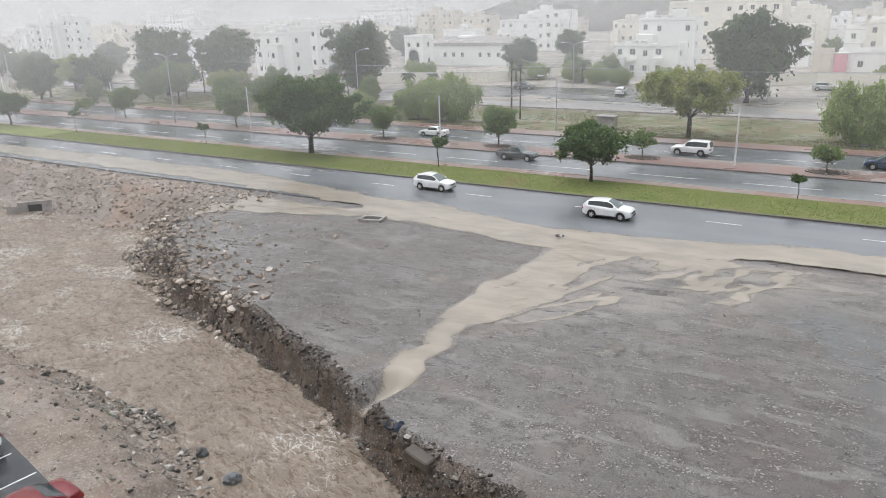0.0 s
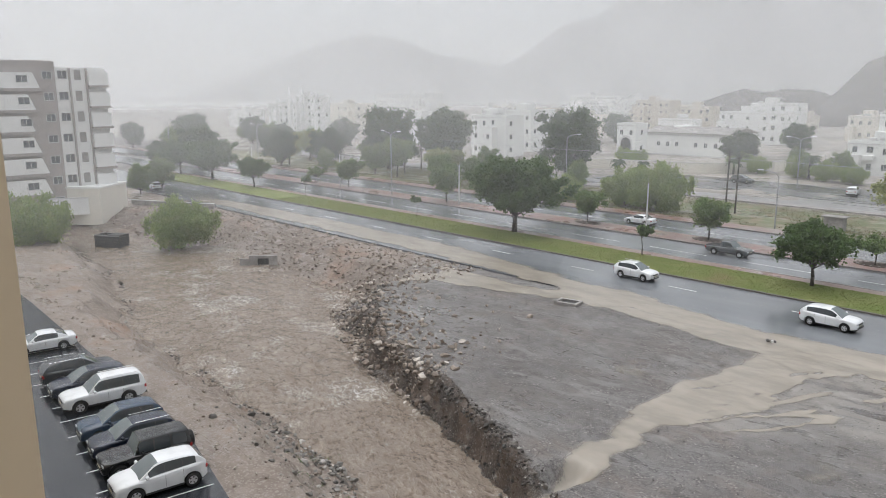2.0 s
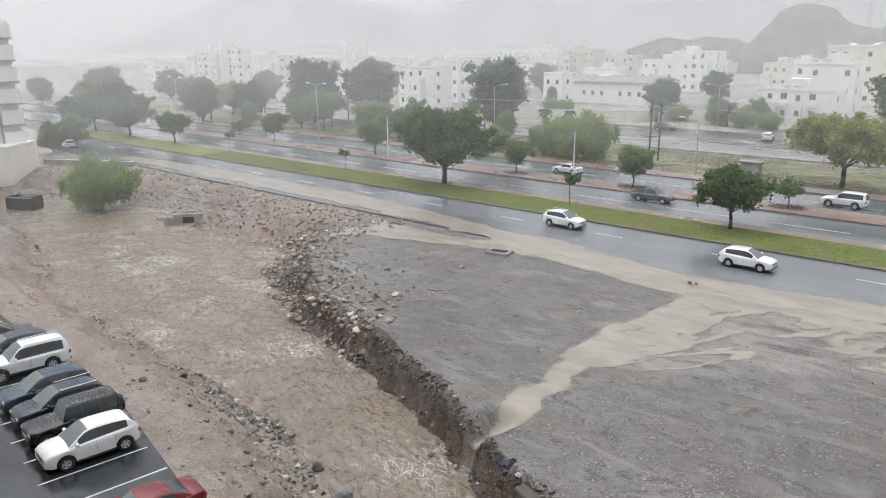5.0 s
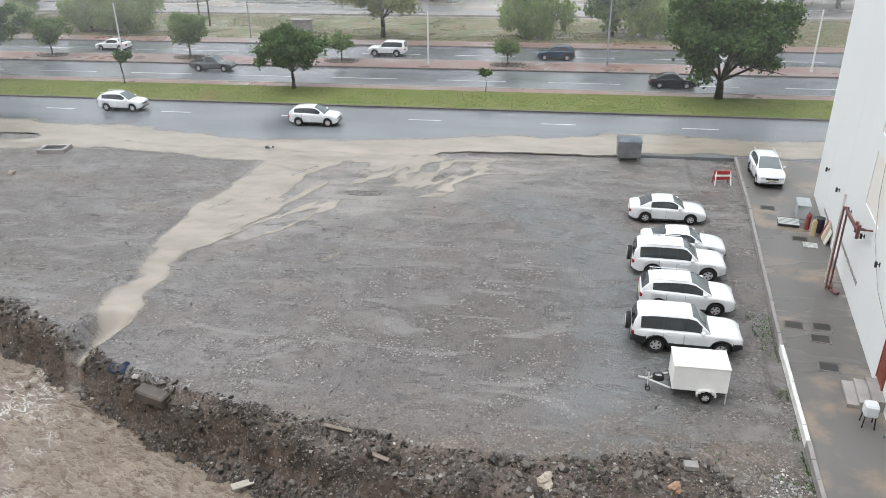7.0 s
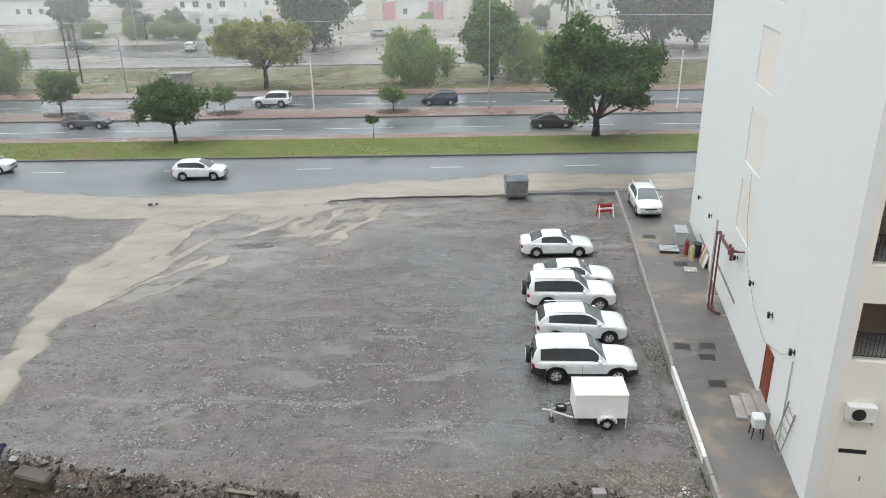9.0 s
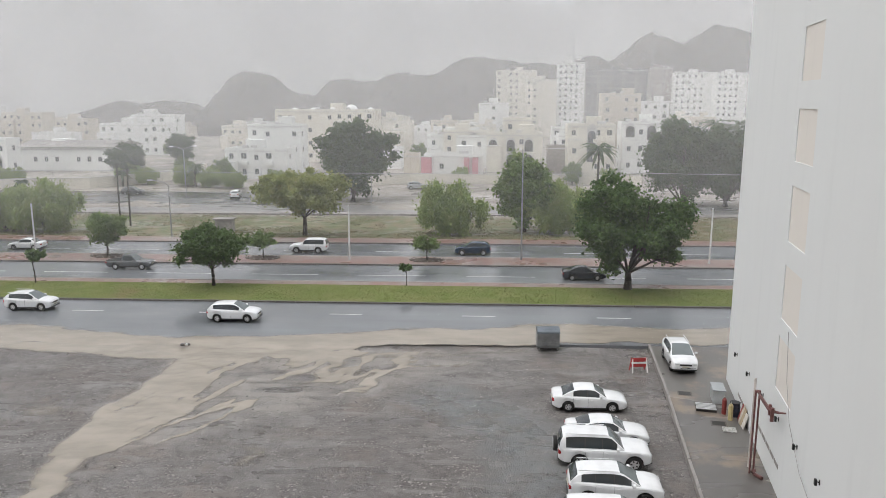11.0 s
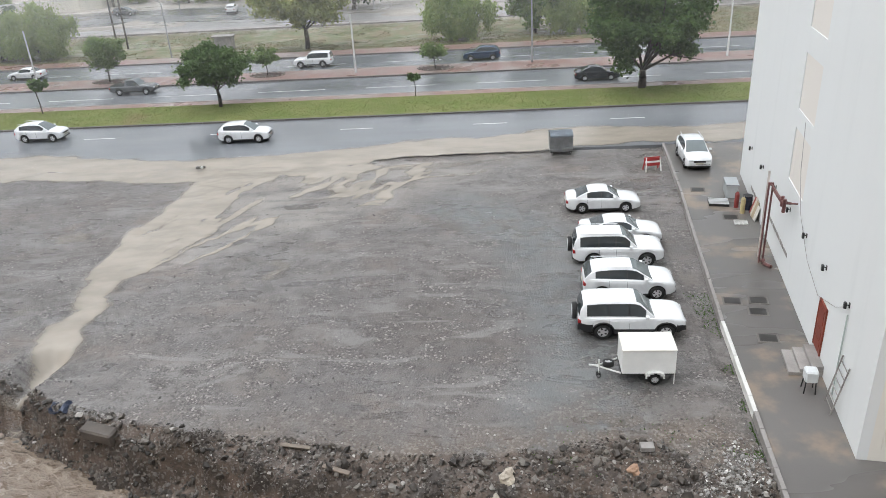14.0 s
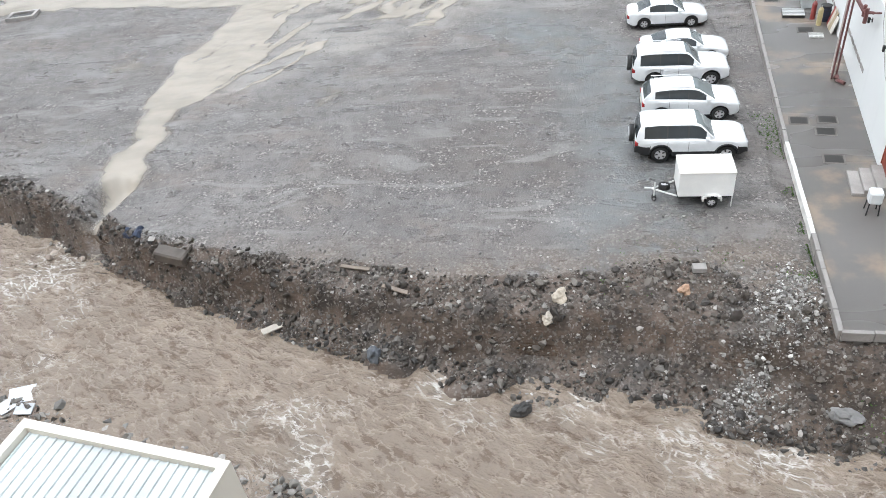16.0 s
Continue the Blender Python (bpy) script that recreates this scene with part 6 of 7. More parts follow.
# ---- the town ----
slab("road_4", -230, 120, 129, 138, 0.02, asphalt_material("pale_wet_road", (0.17, 0.165, 0.16), 0.25), "pale wet access road")
slab("car_park", -101, -40, 138.3, 158, 0.06, asphalt_material("wet_car_park", (0.10, 0.10, 0.10), 0.2), "wet asphalt car park")
slab("footpath", -230, 120, 126.6, 128.8, 0.10, M_KERB, "pale concrete footpath along the verge")


def yard_wall(name, pts, h, material, label):
    root = structure(new(name), label)
    for (ax, ay), (bx, by) in zip(pts, pts[1:]):
        ln = math.hypot(bx - ax, by - ay)
        o = part("wall_panel", boxed(0, ln, -0.1, 0.1, -0.3, h), material, root)
        o.location, o.rotation_euler = (ax, ay, 0), (0, 0, math.atan2(by - ay, bx - ax))
        o = part("wall_coping", boxed(0, ln, -0.16, 0.16, h + 0.003, h + 0.12), M_FRAME, root)
        o.location, o.rotation_euler = (ax, ay, 0), (0, 0, math.atan2(by - ay, bx - ax))


yard_wall("compound_wall_1", [(-128, 152), (-101, 160.5), (-88, 163), (-78, 178), (-77, 205)], 2.4, M_CREAM, "cream compound wall")
yard_wall("compound_wall_2", [(-44, 160), (-18, 178), (36, 176)], 2.2, M_CREAM, "cream garden wall")
WINDOW = {}


def window_mesh(w, h):
    if (w, h) not in WINDOW:
        bm = bmesh.new()
        for x0, x1, z0, z1 in ((-w / 2 - 0.08, -w / 2, -h / 2 - 0.08, h / 2 + 0.08), (w / 2, w / 2 + 0.08, -h / 2 - 0.08, h / 2 + 0.08), (-w / 2, w / 2, h / 2, h / 2 + 0.08), (-w / 2, w / 2, -h / 2 - 0.08, -h / 2), (-0.03, 0.03, -h / 2, h / 2)):
            box(bm, x0, x1, -0.06, 0.04, z0, z1)
        me = bpy.data.meshes.new("window_frame")
        bm.to_mesh(me)
        bm.free()
        me.materials.append(M_FRAME)
        bm = boxed(-w / 2, w / 2, -0.02, 0.03, -h / 2, h / 2)
        mp = bpy.data.meshes.new("pane")
        bm.to_mesh(mp)
        bm.free()
        mp.materials.append(M_PANE)
        WINDOW[(w, h)] = (me, mp)
    return WINDOW[(w, h)]


def add_window(root, x, y, z, turn, w=1.2, h=1.4):
    me, mp = window_mesh(w, h)
    o = new("window", me)
    o.parent, o.location, o.rotation_euler = root, (x, y, z), (0, 0, radians(turn))
    p = new("pane", mp)
    p.parent = o


HOUSES = [0]


def house(x, y, w, d, h, material, label, base=0.0):
    """A flat-roofed rendered house: front-left corner at x, y; windows by storey; parapet, roof slab, stair head and tanks."""
    HOUSES[0] += 1
    rng = np.random.default_rng(500 + HOUSES[0])
    root = thing("house", pose(x, y, base), label, "building", "rendered houses of the town")
    bm = bmesh.new()
    box(bm, 0, w, 0, d, -1.5, h - 0.7)
    part("wall", bm, material, root)
    part("parapet", box(box(box(boxed(0, w, 0.003, 0.22, h - 0.7, h), 0, w, d - 0.22, d, h - 0.7, h), 0, 0.22, 0.22, d - 0.22, h - 0.7, h), w - 0.22, w, 0.22, d - 0.22, h - 0.7, h), material, root)
    part("roof", boxed(0.22, w - 0.22, 0.22, d - 0.22, h - 0.69, h - 0.6), M_KERB, root)
    part("cornice", boxed(-0.12, w + 0.12, -0.12, -0.002, h - 0.85, h - 0.6), M_FRAME, root)
    storeys = max(1, int((h - 0.6) / 3.3))
    fh = (h - 0.7) / storeys
    nx, nd = max(1, int(w / 3.0)), max(1, int(d / 3.4))
    ww, wh = (0.95, 1.25) if y < 240 else (1.0, 1.2) if y < 400 else (1.15, 1.25)
    front = [rng.choice(["window", "window", "balcony" if storeys > 1 else "window", "blank"], p=[0.3, 0.22, 0.16, 0.32]) for _ in range(nx)]
    bay = None
    if w > 9 and y < 420 and storeys > 1:
        bay = int(rng.integers(0, 2)) * (nx - 1 - nx // 3)
        bh = fh * (storeys - 1) + 0.9
        bx0, bx1 = w * bay / nx, w * (bay + max(1, nx // 3)) / nx
        part("front_wing", boxed(bx0, bx1, -2.2, -0.004, -1.5, bh), material, root)
        part("wing_coping", boxed(bx0 - 0.08, bx1 + 0.08, -2.28, -0.006, bh + 0.003, bh + 0.14), M_FRAME, root)
    for st in range(storeys):
        z = fh * (st + 0.55)
        for i in range(nx):
            fx = w * (i + 0.5) / nx
            ahead = bay is not None and bx0 < fx < bx1
            fy = -2.204 if ahead else -0.003
            if ahead and st == storeys - 1:
                add_window(root, fx, -0.003, z + 0.3, 0, ww, wh)
            elif front[i] == "balcony" and st and not ahead:
                part("balcony", boxed(fx - 1.1, fx + 1.1, -1.0, -0.004, fh * st + 0.05, fh * st + 1.0), material, root)
                add_window(root, fx, fy, z + 0.35, 0, 1.3, 1.3)
            elif front[i] != "blank" and rng.random() < 0.93:
                add_window(root, fx, fy, z, 0, ww, wh)
        for i in range(nd):
            if y < 320 and (i % 2 == 0 or rng.random() < 0.2):
                side = x + w < 0
                add_window(root, w + 0.003 if side else -0.003, d * (i + 0.5) / nd, z, 90 if side else -90, ww, wh)
    if material is M_SLATE:
        for st in range(3, storeys):
            part("floor_band", boxed(-0.05, w + 0.05, -0.15, -0.004, fh * st - 0.1, fh * st + 0.35), M_GREY, root)
        for k in range(6):
            part("pier", boxed(w * k / 5.2, w * k / 5.2 + 0.7, -0.25, -0.151, 0, h - 0.7), M_GREY, root)
    if w > 8:
        sx = rng.uniform(0.15, 0.6) * w
        part("stair_head", boxed(sx, sx + min(4, w * 0.3), d * 0.4, d * 0.8, h - 0.6, h + 1.9), material, root)
        for k in range(2):
            tx = rng.uniform(0.1, 0.85) * w
            part("roof_tank", boxed(tx, tx + 1.3, d * 0.15, d * 0.15 + 1.2, h - 0.6, h + 0.7, 0.1), M_FRAME, root)
    return root


house(-65.0, 186, 15.8, 8.7, 7.7, M_WHITE, "two-storey white villa with flat roof")
house(-63.4, 200, 14.3, 7.8, 13.2, M_WHITE, "upper white villa block with parapet")
house(-67.0, 240, 31.8, 16.0, 16.7, M_CREAM, "long cream palace-like house with small roof domes")
house(-15.7, 192, 15.1, 8.3, 6.0, M_WHITE, "low white house with pink gate pillars")
house(0.2, 196, 14.3, 7.9, 11.2, M_CREAM, "cream villa with arched windows")
house(4.5, 202, 7.4, 6.0, 14.8, M_CREAM, "cream stair tower with slit windows")
house(-12.5, 225, 13.4, 7.4, 10.8, M_CREAM, "cream town house behind the villas")
house(-2.9, 300, 11.7, 6.4, 18.7, M_WHITE, "white house on rising ground")
house(21.3, 200, 12.3, 6.8, 13.3, M_CREAM, "tall cream house with an arched niche")
house(36.1, 206, 10.4, 6.0, 13.7, M_WHITE, "white house with oval arched windows")
house(16.7, 205, 5.6, 6.0, 7.4, M_GREY, "grey unfinished building between villas")
house(41.7, 280, 14.0, 7.7, 22.0, M_BEIGE, "beige house with roof tanks")
house(59.8, 300, 10.7, 6.0, 19.3, M_WHITE, "white flat-roofed house among trees")
house(5.6, 430, 22.5, 12.4, 36.5, M_CREAM, "cream apartment block of seven storeys")
house(20.9, 410, 16.3, 9.0, 30.8, M_CREAM, "cream apartment block of six storeys")
house(41.3, 450, 15.5, 8.5, 41.4, M_WHITE, "white apartment block with roof house")
house(56.9, 450, 36.9, 16.0, 37.4, M_SLATE, "slate grey apartment block under construction")
house(92.7, 445, 12.6, 6.9, 38.4, M_GREY, "plain grey apartment block with flat roof")
house(105.2, 440, 23.9, 13.1, 35.3, M_WHITE, "plain white apartment block with flat roof")
house(126.1, 430, 18.1, 9.9, 34.7, M_WHITE, "plain white apartment block with flat roof")
house(-130.9, 206, 27.9, 15.4, 6.7, M_WHITE, "long low white warehouse with vent slots")
house(-140.4, 270, 25.2, 13.8, 11.5, M_WHITE, "white two-storey office house")
house(-133.2, 280, 17.0, 9.4, 14.5, M_WHITE, "upper storeys of a white office house")
house(-131.8, 192, 6.5, 6.0, 9.8, M_WHITE, "white house with arched porch")
house(-185.9, 320, 15.2, 8.4, 12.2, M_BEIGE, "plain beige workshop building with windows")
house(-222.5, 340, 19.2, 10.5, 14.5, M_BEIGE, "plain beige industrial building with windows")
house(-31.8, 230, 6.3, 6.0, 10.1, M_CREAM, "cream town house with flat roof")
house(-21.7, 200, 4.0, 6.0, 5.5, M_BEIGE, "plain beige house wall by villas")
house(-357.6, 205, 14.5, 8.0, 14.0, M_WHITE, "white mosque hall with tall windows")
house(-329.9, 205, 16.2, 8.9, 17.4, M_WHITE, "white mosque block with pointed niches")
house(-344.8, 235, 23.0, 12.7, 13.5, M_CREAM, "long cream building near the mosque")
house(-166.1, 165, 14.4, 7.9, 12.2, M_WHITE, "white factory office with flat roof")
house(-181.4, 185, 21.9, 12.0, 13.3, M_WHITE, "white factory hall with low roof")
house(-225.8, 190, 7.9, 6.0, 12.1, M_WHITE, "small white house beside the factory")
house(-374.6, 480, 53.6, 16.0, 16.6, M_WHITE, "long white industrial hall")
house(-260.6, 400, 27.2, 15.0, 11.2, M_BEIGE, "long low beige industrial hall")
house(-428.4, 330, 52.5, 16.0, 18.4, M_WHITE, "far white hall in the rain")
house(-411.4, 210, 20.8, 11.4, 9.9, M_WHITE, "far white hall in the rain")
# arches and pillars that set single houses apart
# Near-black fill: the dark inside of openings is put into the colour.
M_ARCH = plain("painted_dark_opening", (0.035, 0.033, 0.032), 0.6)


def arch(x, y, z, w, h, material=M_ARCH):
    root = thing("arched_window", pose(x, y, z), "dark arched window with a white surround", "window", "arched windows of the villas")
    pts = [(w / 2, 0)] + [(w / 2 * math.cos(q), h - w / 2 + w / 2 * math.sin(q)) for q in np.linspace(0, math.pi, 9)] + [(-w / 2, 0)]
    for nm, k, t, mt in (("surround", 1.22, 0.05, M_FRAME), ("opening", 1.0, 0.08, material)):
        bm = bmesh.new()
        a = [bm.verts.new((px * k, 0, pz * (k if pz > h * 0.5 else 1) - (0.1 if k > 1 and pz == 0 else 0))) for px, pz in pts]
        b = [bm.verts.new((v.co.x, -t, v.co.z)) for v in a]
        bm.faces.new(a[::-1]), bm.faces.new(b)
        for i in range(len(a)):
            j = (i + 1) % len(a)
            bm.faces.new((a[i], a[j], b[j], b[i]))
        bmesh.ops.recalc_face_normals(bm, faces=bm.faces)
        part(nm, bm, mt, root)


for hx in (1.6, 6.2, 10.8):
    for hz in (2.6, 6.4):
        arch(0.2 + hx, 195.99, hz, 2.0, 3.0)
for hx in (2.4, 8.0):
    for hz in (4.0, 9.0):
        arch(36.1 + hx, 205.99, hz, 2.2, 3.6)
arch(27.5, 199.99, 3.5, 2.0, 8.0, M_SLATE)
arch(-128.6, 191.99, 2.0, 3.4, 3.6)
for px, pw in ((-15.0, 2.6), (-2.6, 1.5), (-4.8, 1.4)):
    p = thing("gate_pillar", pose(px, 191.4, 0), "pink rendered gate pillar", "pillar", "pink pillars of a low house")
    part("shaft", boxed(-pw / 2, pw / 2, -0.5, 0.5, 0, 5.2), M_PINK, p)
    part("cap", boxed(-pw / 2 - 0.1, pw / 2 + 0.1, -0.6, 0.6, 5.205, 5.4), M_FRAME, p)
for i in range(5):
    dm = thing("roof_dome", pose(-62 + 6.2 * i, 246, 16.1), "small white dome on a roof", "dome", "domes on the palace-like house")
    bm = bmesh.new()
    bmesh.ops.create_uvsphere(bm, u_segments=14, v_segments=8, radius=1.2 + (0.9 if i == 3 else 0))
    part("dome", bm, M_WHITE, dm, smooth=True)
for mx in (-333, -322):
    mn = thing("minaret", pose(mx, 203, 0), "slender white minaret fading in the rain", "minaret", "minarets of the mosque")
    bm = bmesh.new()
    rod(bm, (0, 0, 0), (0, 0, 19), 1.0, 0.8, 10), rod(bm, (0, 0, 19), (0, 0, 23), 0.5, 0.05, 8), rod(bm, (0, 0, 15), (0, 0, 15.6), 1.5, 1.5, 10)
    part("shaft", bm, M_WHITE, mn)
# long roof of the warehouse
wr = thing("warehouse_roof", pose(-130.9, 206, 6.72), "grey shallow sheet roof of a warehouse", "roof")
bm = bmesh.new()
vv = [bm.verts.new(p) for p in ((-0.6, -0.8, 0.02), (28.5, -0.8, 0.02), (28.5, 16.2, 0.02), (-0.6, 16.2, 0.02), (-0.6, 7.7, 1.6), (28.5, 7.7, 1.6))]
for f in ((0, 1, 5, 4), (2, 3, 4, 5), (0, 4, 3), (1, 2, 5), (0, 3, 2, 1)):
    bm.faces.new([vv[i] for i in f])
part("sheet", bm, M_KERB, wr)
# masts on the ridge
for mx, my, mz, h in ((-46, 455, 22, 22), (-112, 470, 16, 20), (8, 470, 34, 22), (60, 540, 48, 24), (118, 560, 60, 24)):
    a = thing("ridge_mast", pose(mx, my, mz), "thin lattice mast on the rocky ridge", "mast", "masts on the ridge")
    bm = bmesh.new()
    for s in (-0.5, 0.5):
        rod(bm, (s, 0, -16), (s * 0.3, 0, h), 0.2, 0.12, 5)
    for k in range(6):
        rod(bm, (-0.45, 0, h * k / 6), (0.45, 0, h * (k + 0.8) / 6), 0.08, seg=4)
    part("lattice", bm, M_GALV, a)
# distant low houses, row behind row
rng = np.random.default_rng(91)
for i in range(40):
    yy = rng.uniform(250, 460)
    xx = rng.uniform(-1.75, 0.12) * yy
    if -0.62 < xx / yy < -0.1 and yy < 300:
        continue
    house(xx, yy, rng.uniform(9, 26), rng.uniform(8, 14), rng.uniform(4.5, 12), [M_WHITE, M_WHITE, M_CREAM, M_BEIGE][int(rng.integers(0, 4))], "pale flat-roofed house blurred by the rain")

for i in range(22):
    yy = rng.uniform(212, 340)
    house(rng.uniform(-0.16, 0.36) * yy, yy, rng.uniform(7, 14), rng.uniform(7, 11), rng.uniform(5, 10) + (yy - 200) * 0.035, [M_WHITE, M_WHITE, M_CREAM, M_CREAM, M_BEIGE][int(rng.integers(0, 5))], "pale house packed among other villas")

# ---- the seven-storey block by the wadi ----
flats = thing("apartment_block", pose(-131, 25, 0), "seven-storey white and grey-brown apartment block", "building")
FH = 3.3
part("wall", boxed(-18, 0, 0, 12.6, -1.5, 23.6), M_GREY, flats, "grey-brown clad wall")
part("wall", boxed(-18, -0.25, 12.62, 20.3, -1.5, 22.6), M_WHITE, flats, "white rendered wall")
part("parapet", boxed(-18, 0.1, 0, 12.6, 23.603, 24.0), M_GREY, flats)
part("parapet", boxed(-18, -0.2, 12.62, 20.3, 22.603, 23.0), M_WHITE, flats)
for y in (14.75, 17.3):
    part("fin", boxed(-0.25, 0.15, y - 0.12, y + 0.12, 3.3, 23.0), M_GREY, flats)
for k in range(1, 7):
    z = FH * k
    part("balcony", boxed(-0.24, 0.55, 17.45, 20.5, z + 0.45, z + 2.6), M_WHITE, flats)
    part("balcony_slab", boxed(-0.24, 0.75, 17.45, 20.7, z + 0.12, z + 0.445), M_GREY, flats)
    bm = bmesh.new()
    yq = 9.6 + 0.8 * math.sin(k * 1.15)
    vv = [bm.verts.new(p) for p in ((0.004, -0.5, z), (0.004, yq, z), (0.004, yq - 0.9, z + 2.35), (0.004, -0.5, z + 2.35), (0.7, -0.5, z), (0.7, yq, z), (0.7, yq - 0.9, z + 2.35), (0.7, -0.5, z + 2.35))]
    for f in ((4, 5, 6, 7), (1, 2, 6, 5), (3, 7, 6, 2), (0, 4, 5, 1), (0, 3, 7, 4)):
        bm.faces.new([vv[i] for i in f])
    part("balcony", bm, M_WHITE, flats)
    part("balcony_slab", boxed(0.004, 0.72, -0.5, yq + 0.1, z - 0.42, z - 0.004), M_GREY, flats)
for k in range(7):
    z = FH * k + 2.0
    add_window(flats, 0.004, 11.4, z, 90, 1.3, 1.1)
    add_window(flats, 0.71, 7.6, z - 0.6, 90, 1.5, 1.0) if k else None
    if k:
        add_window(flats, -0.246, 13.7, z + 0.1, 90, 1.3, 1.2)
        part("shutter", boxed(-0.25, -0.2, 15.5, 16.5, z - 0.7, z + 0.9), M_KERB, flats)
annex = thing("annex", pose(-126.6, 41.2, -0.6, 0, 0, 40), "low cream rendered annex beside the wadi", "building")
part("wall", boxed(-8.5, 0, 0, 8.0, -1.5, 4.5), M_CREAM, annex)
part("roof", boxed(-8.6, 0.1, -0.1, 8.1, 4.503, 4.75), M_WHITE, annex)
yard_wall("compound_wall_3", [(-131.5, 33), (-128, 40.5)], 2.4, M_WHITE, "white wall below the flats")
yard_wall("compound_wall_4", [(-133, 48.5), (-118, 56.5)], 0.7, M_KERB, "low parapet beside the wadi")
skip = thing("skip_container", pose(-109.3, 36.6, -2.55, 0, 0, 30), "dark grey open steel skip in the flood", "skip")
M_SKIP = plain("dark_skip_steel", (0.04, 0.042, 0.045), 0.5, 0.3, scale=4, amount=0.3)
bm = boxed(-2.1, 2.1, -1.0, -0.9, 0, 1.9)
box(bm, -2.1, 2.1, 0.9, 1.0, 0, 1.9), box(bm, -2.1, -2.0, -0.9, 0.9, 0, 1.9), box(bm, 2.0, 2.1, -0.9, 0.9, 0, 1.9), box(bm, -2.0, 2.0, -0.9, 0.9, 0, 0.1)
part("hull", bm, M_SKIP, skip)
part("rim", boxed(-2.15, 2.15, -1.06, -1.003, 1.78, 1.92), M_GALV, skip)
part("lid", boxed(-0.1, 2.1, -1.0, 1.0, 1.905, 1.97), M_SKIP, skip)
culv = thing("culvert", pose(-83.4, 46.0, -2.3, 0, 0, 48) @ Matrix.Diagonal((0.8, 0.8, 0.7, 1)), "small concrete culvert mouth in the bank", "culvert")
part("headwall", box(box(boxed(-2.2, -0.9, -0.2, 0.2, 0, 1.7), 0.9, 2.2, -0.2, 0.2, 0, 1.7), -0.9, 0.9, -0.2, 0.2, 1.2, 1.7), M_KERB, culv)
# No pipe behind: a near-black plate paints the shade inside the mouth.
part("dark_mouth_plate", boxed(-0.9, 0.9, 0.05, 0.2, 0, 1.2), M_ARCH, culv)
part("wing_wall", boxed(-3.6, -2.2, -0.35, -0.1, 0, 1.2), M_KERB, culv)

# ---- the guard hut below, and the camera's own house ----
hut = thing("guard_hut", pose(-8.45, 11.05, -0.4, 0, 0, 169.7), "flat cream hut with a corrugated white roof", "hut")
M_HUT = render_material("hut_cream_render", (0.68, 0.65, 0.58), 0.12)
HZ = 3.4
for wall in ((0, 6.75, 0, 0.28), (0, 6.75, 5.4, 5.68), (0, 0.28, 0.28, 5.4), (6.47, 6.75, 0.28, 5.4)):
    part("wall", boxed(*wall, 0, HZ), M_HUT, hut)
M_SHEET = plain("white_roof_sheet", (0.55, 0.59, 0.60), 0.42, 0.0, scale=1.4, amount=0.22)
sheet = []
for i in range(20):
    x0 = 0.3 + i * 0.307
    bm = bmesh.new()
    pr = [(0, 0), (0.215, 0), (0.235, 0.045), (0.285, 0.045), (0.303, 0)]
    a = [bm.verts.new((x0 + px, 0.285, HZ - 0.22 + pz)) for px, pz in pr]
    b = [bm.verts.new((x0 + px, 5.39, HZ - 0.34 + pz)) for px, pz in pr]
    a2 = [bm.verts.new((x0 + px, 0.285, HZ - 0.26 + pz)) for px, pz in pr]
    b2 = [bm.verts.new((x0 + px, 5.39, HZ - 0.38 + pz)) for px, pz in pr]
    for k in range(4):
        bm.faces.new((a[k], a[k + 1], b[k + 1], b[k])), bm.faces.new((a2[k], b2[k], b2[k + 1], a2[k + 1]))
    part("roof_sheet", bm, M_SHEET, hut)

M_OWN = render_material("own_house_tan_render", (0.56, 0.47, 0.345), 0.1)
own = thing("camera_house", pose(0, 0, 0), "tan rendered apartment house over the yard", "building")
part("wall", boxed(-4.0, -0.9, -0.6, -0.3, 0, 22.4), M_OWN, own)
part("wall", boxed(0.9, 11, -0.6, -0.3, 0, 22.4), M_OWN, own)
part("wall", boxed(-0.9, 0.9, -0.6, -0.3, 0, 17.7), M_OWN, own)
part("wall", boxed(-0.9, 0.9, -0.6, -0.3, 20.2, 22.4), M_OWN, own)
part("wing", boxed(-60, -4.0, -0.6, 0.887, 0, 22.4), M_OWN, own, "projecting tan wing wall")
part("room", box(box(boxed(-4, 11, -6, -5.8, 0, 22.4), -4, -3.8, -5.8, -0.6, 0, 22.4), 10.8, 11, -5.8, -0.6, 0, 22.4), M_OWN, own)
part("roof", boxed(-60, 11, -6, -0.3, 22.403, 22.7), M_KERB, own)


# ---- rubble, gravel and boulders ----
def stone_material(name, stops):
    n = Nodes(name)
    isl = n.t.nodes.new("ShaderNodeNewGeometry").outputs["Random Per Island"]
    r = n.t.nodes.new("ShaderNodeValToRGB")
    r.color_ramp.elements[0].position, r.color_ramp.elements[0].color = 0.0, (*stops[0][1], 1)
    r.color_ramp.elements[1].position, r.color_ramp.elements[1].color = 1.0, (*stops[-1][1], 1)
    for p, c in stops[1:-1]:
        r.color_ramp.elements.new(p).color = (*c, 1)
    n.put(r.inputs[0], isl)
    col = n.mix(n.math("MULTIPLY", n.ramp(n.noise(7, 4), 0.4, 0.7), 0.4), r.outputs[0], (0.08, 0.07, 0.062))
    return n.done(col, 0.6, spec=0.4)


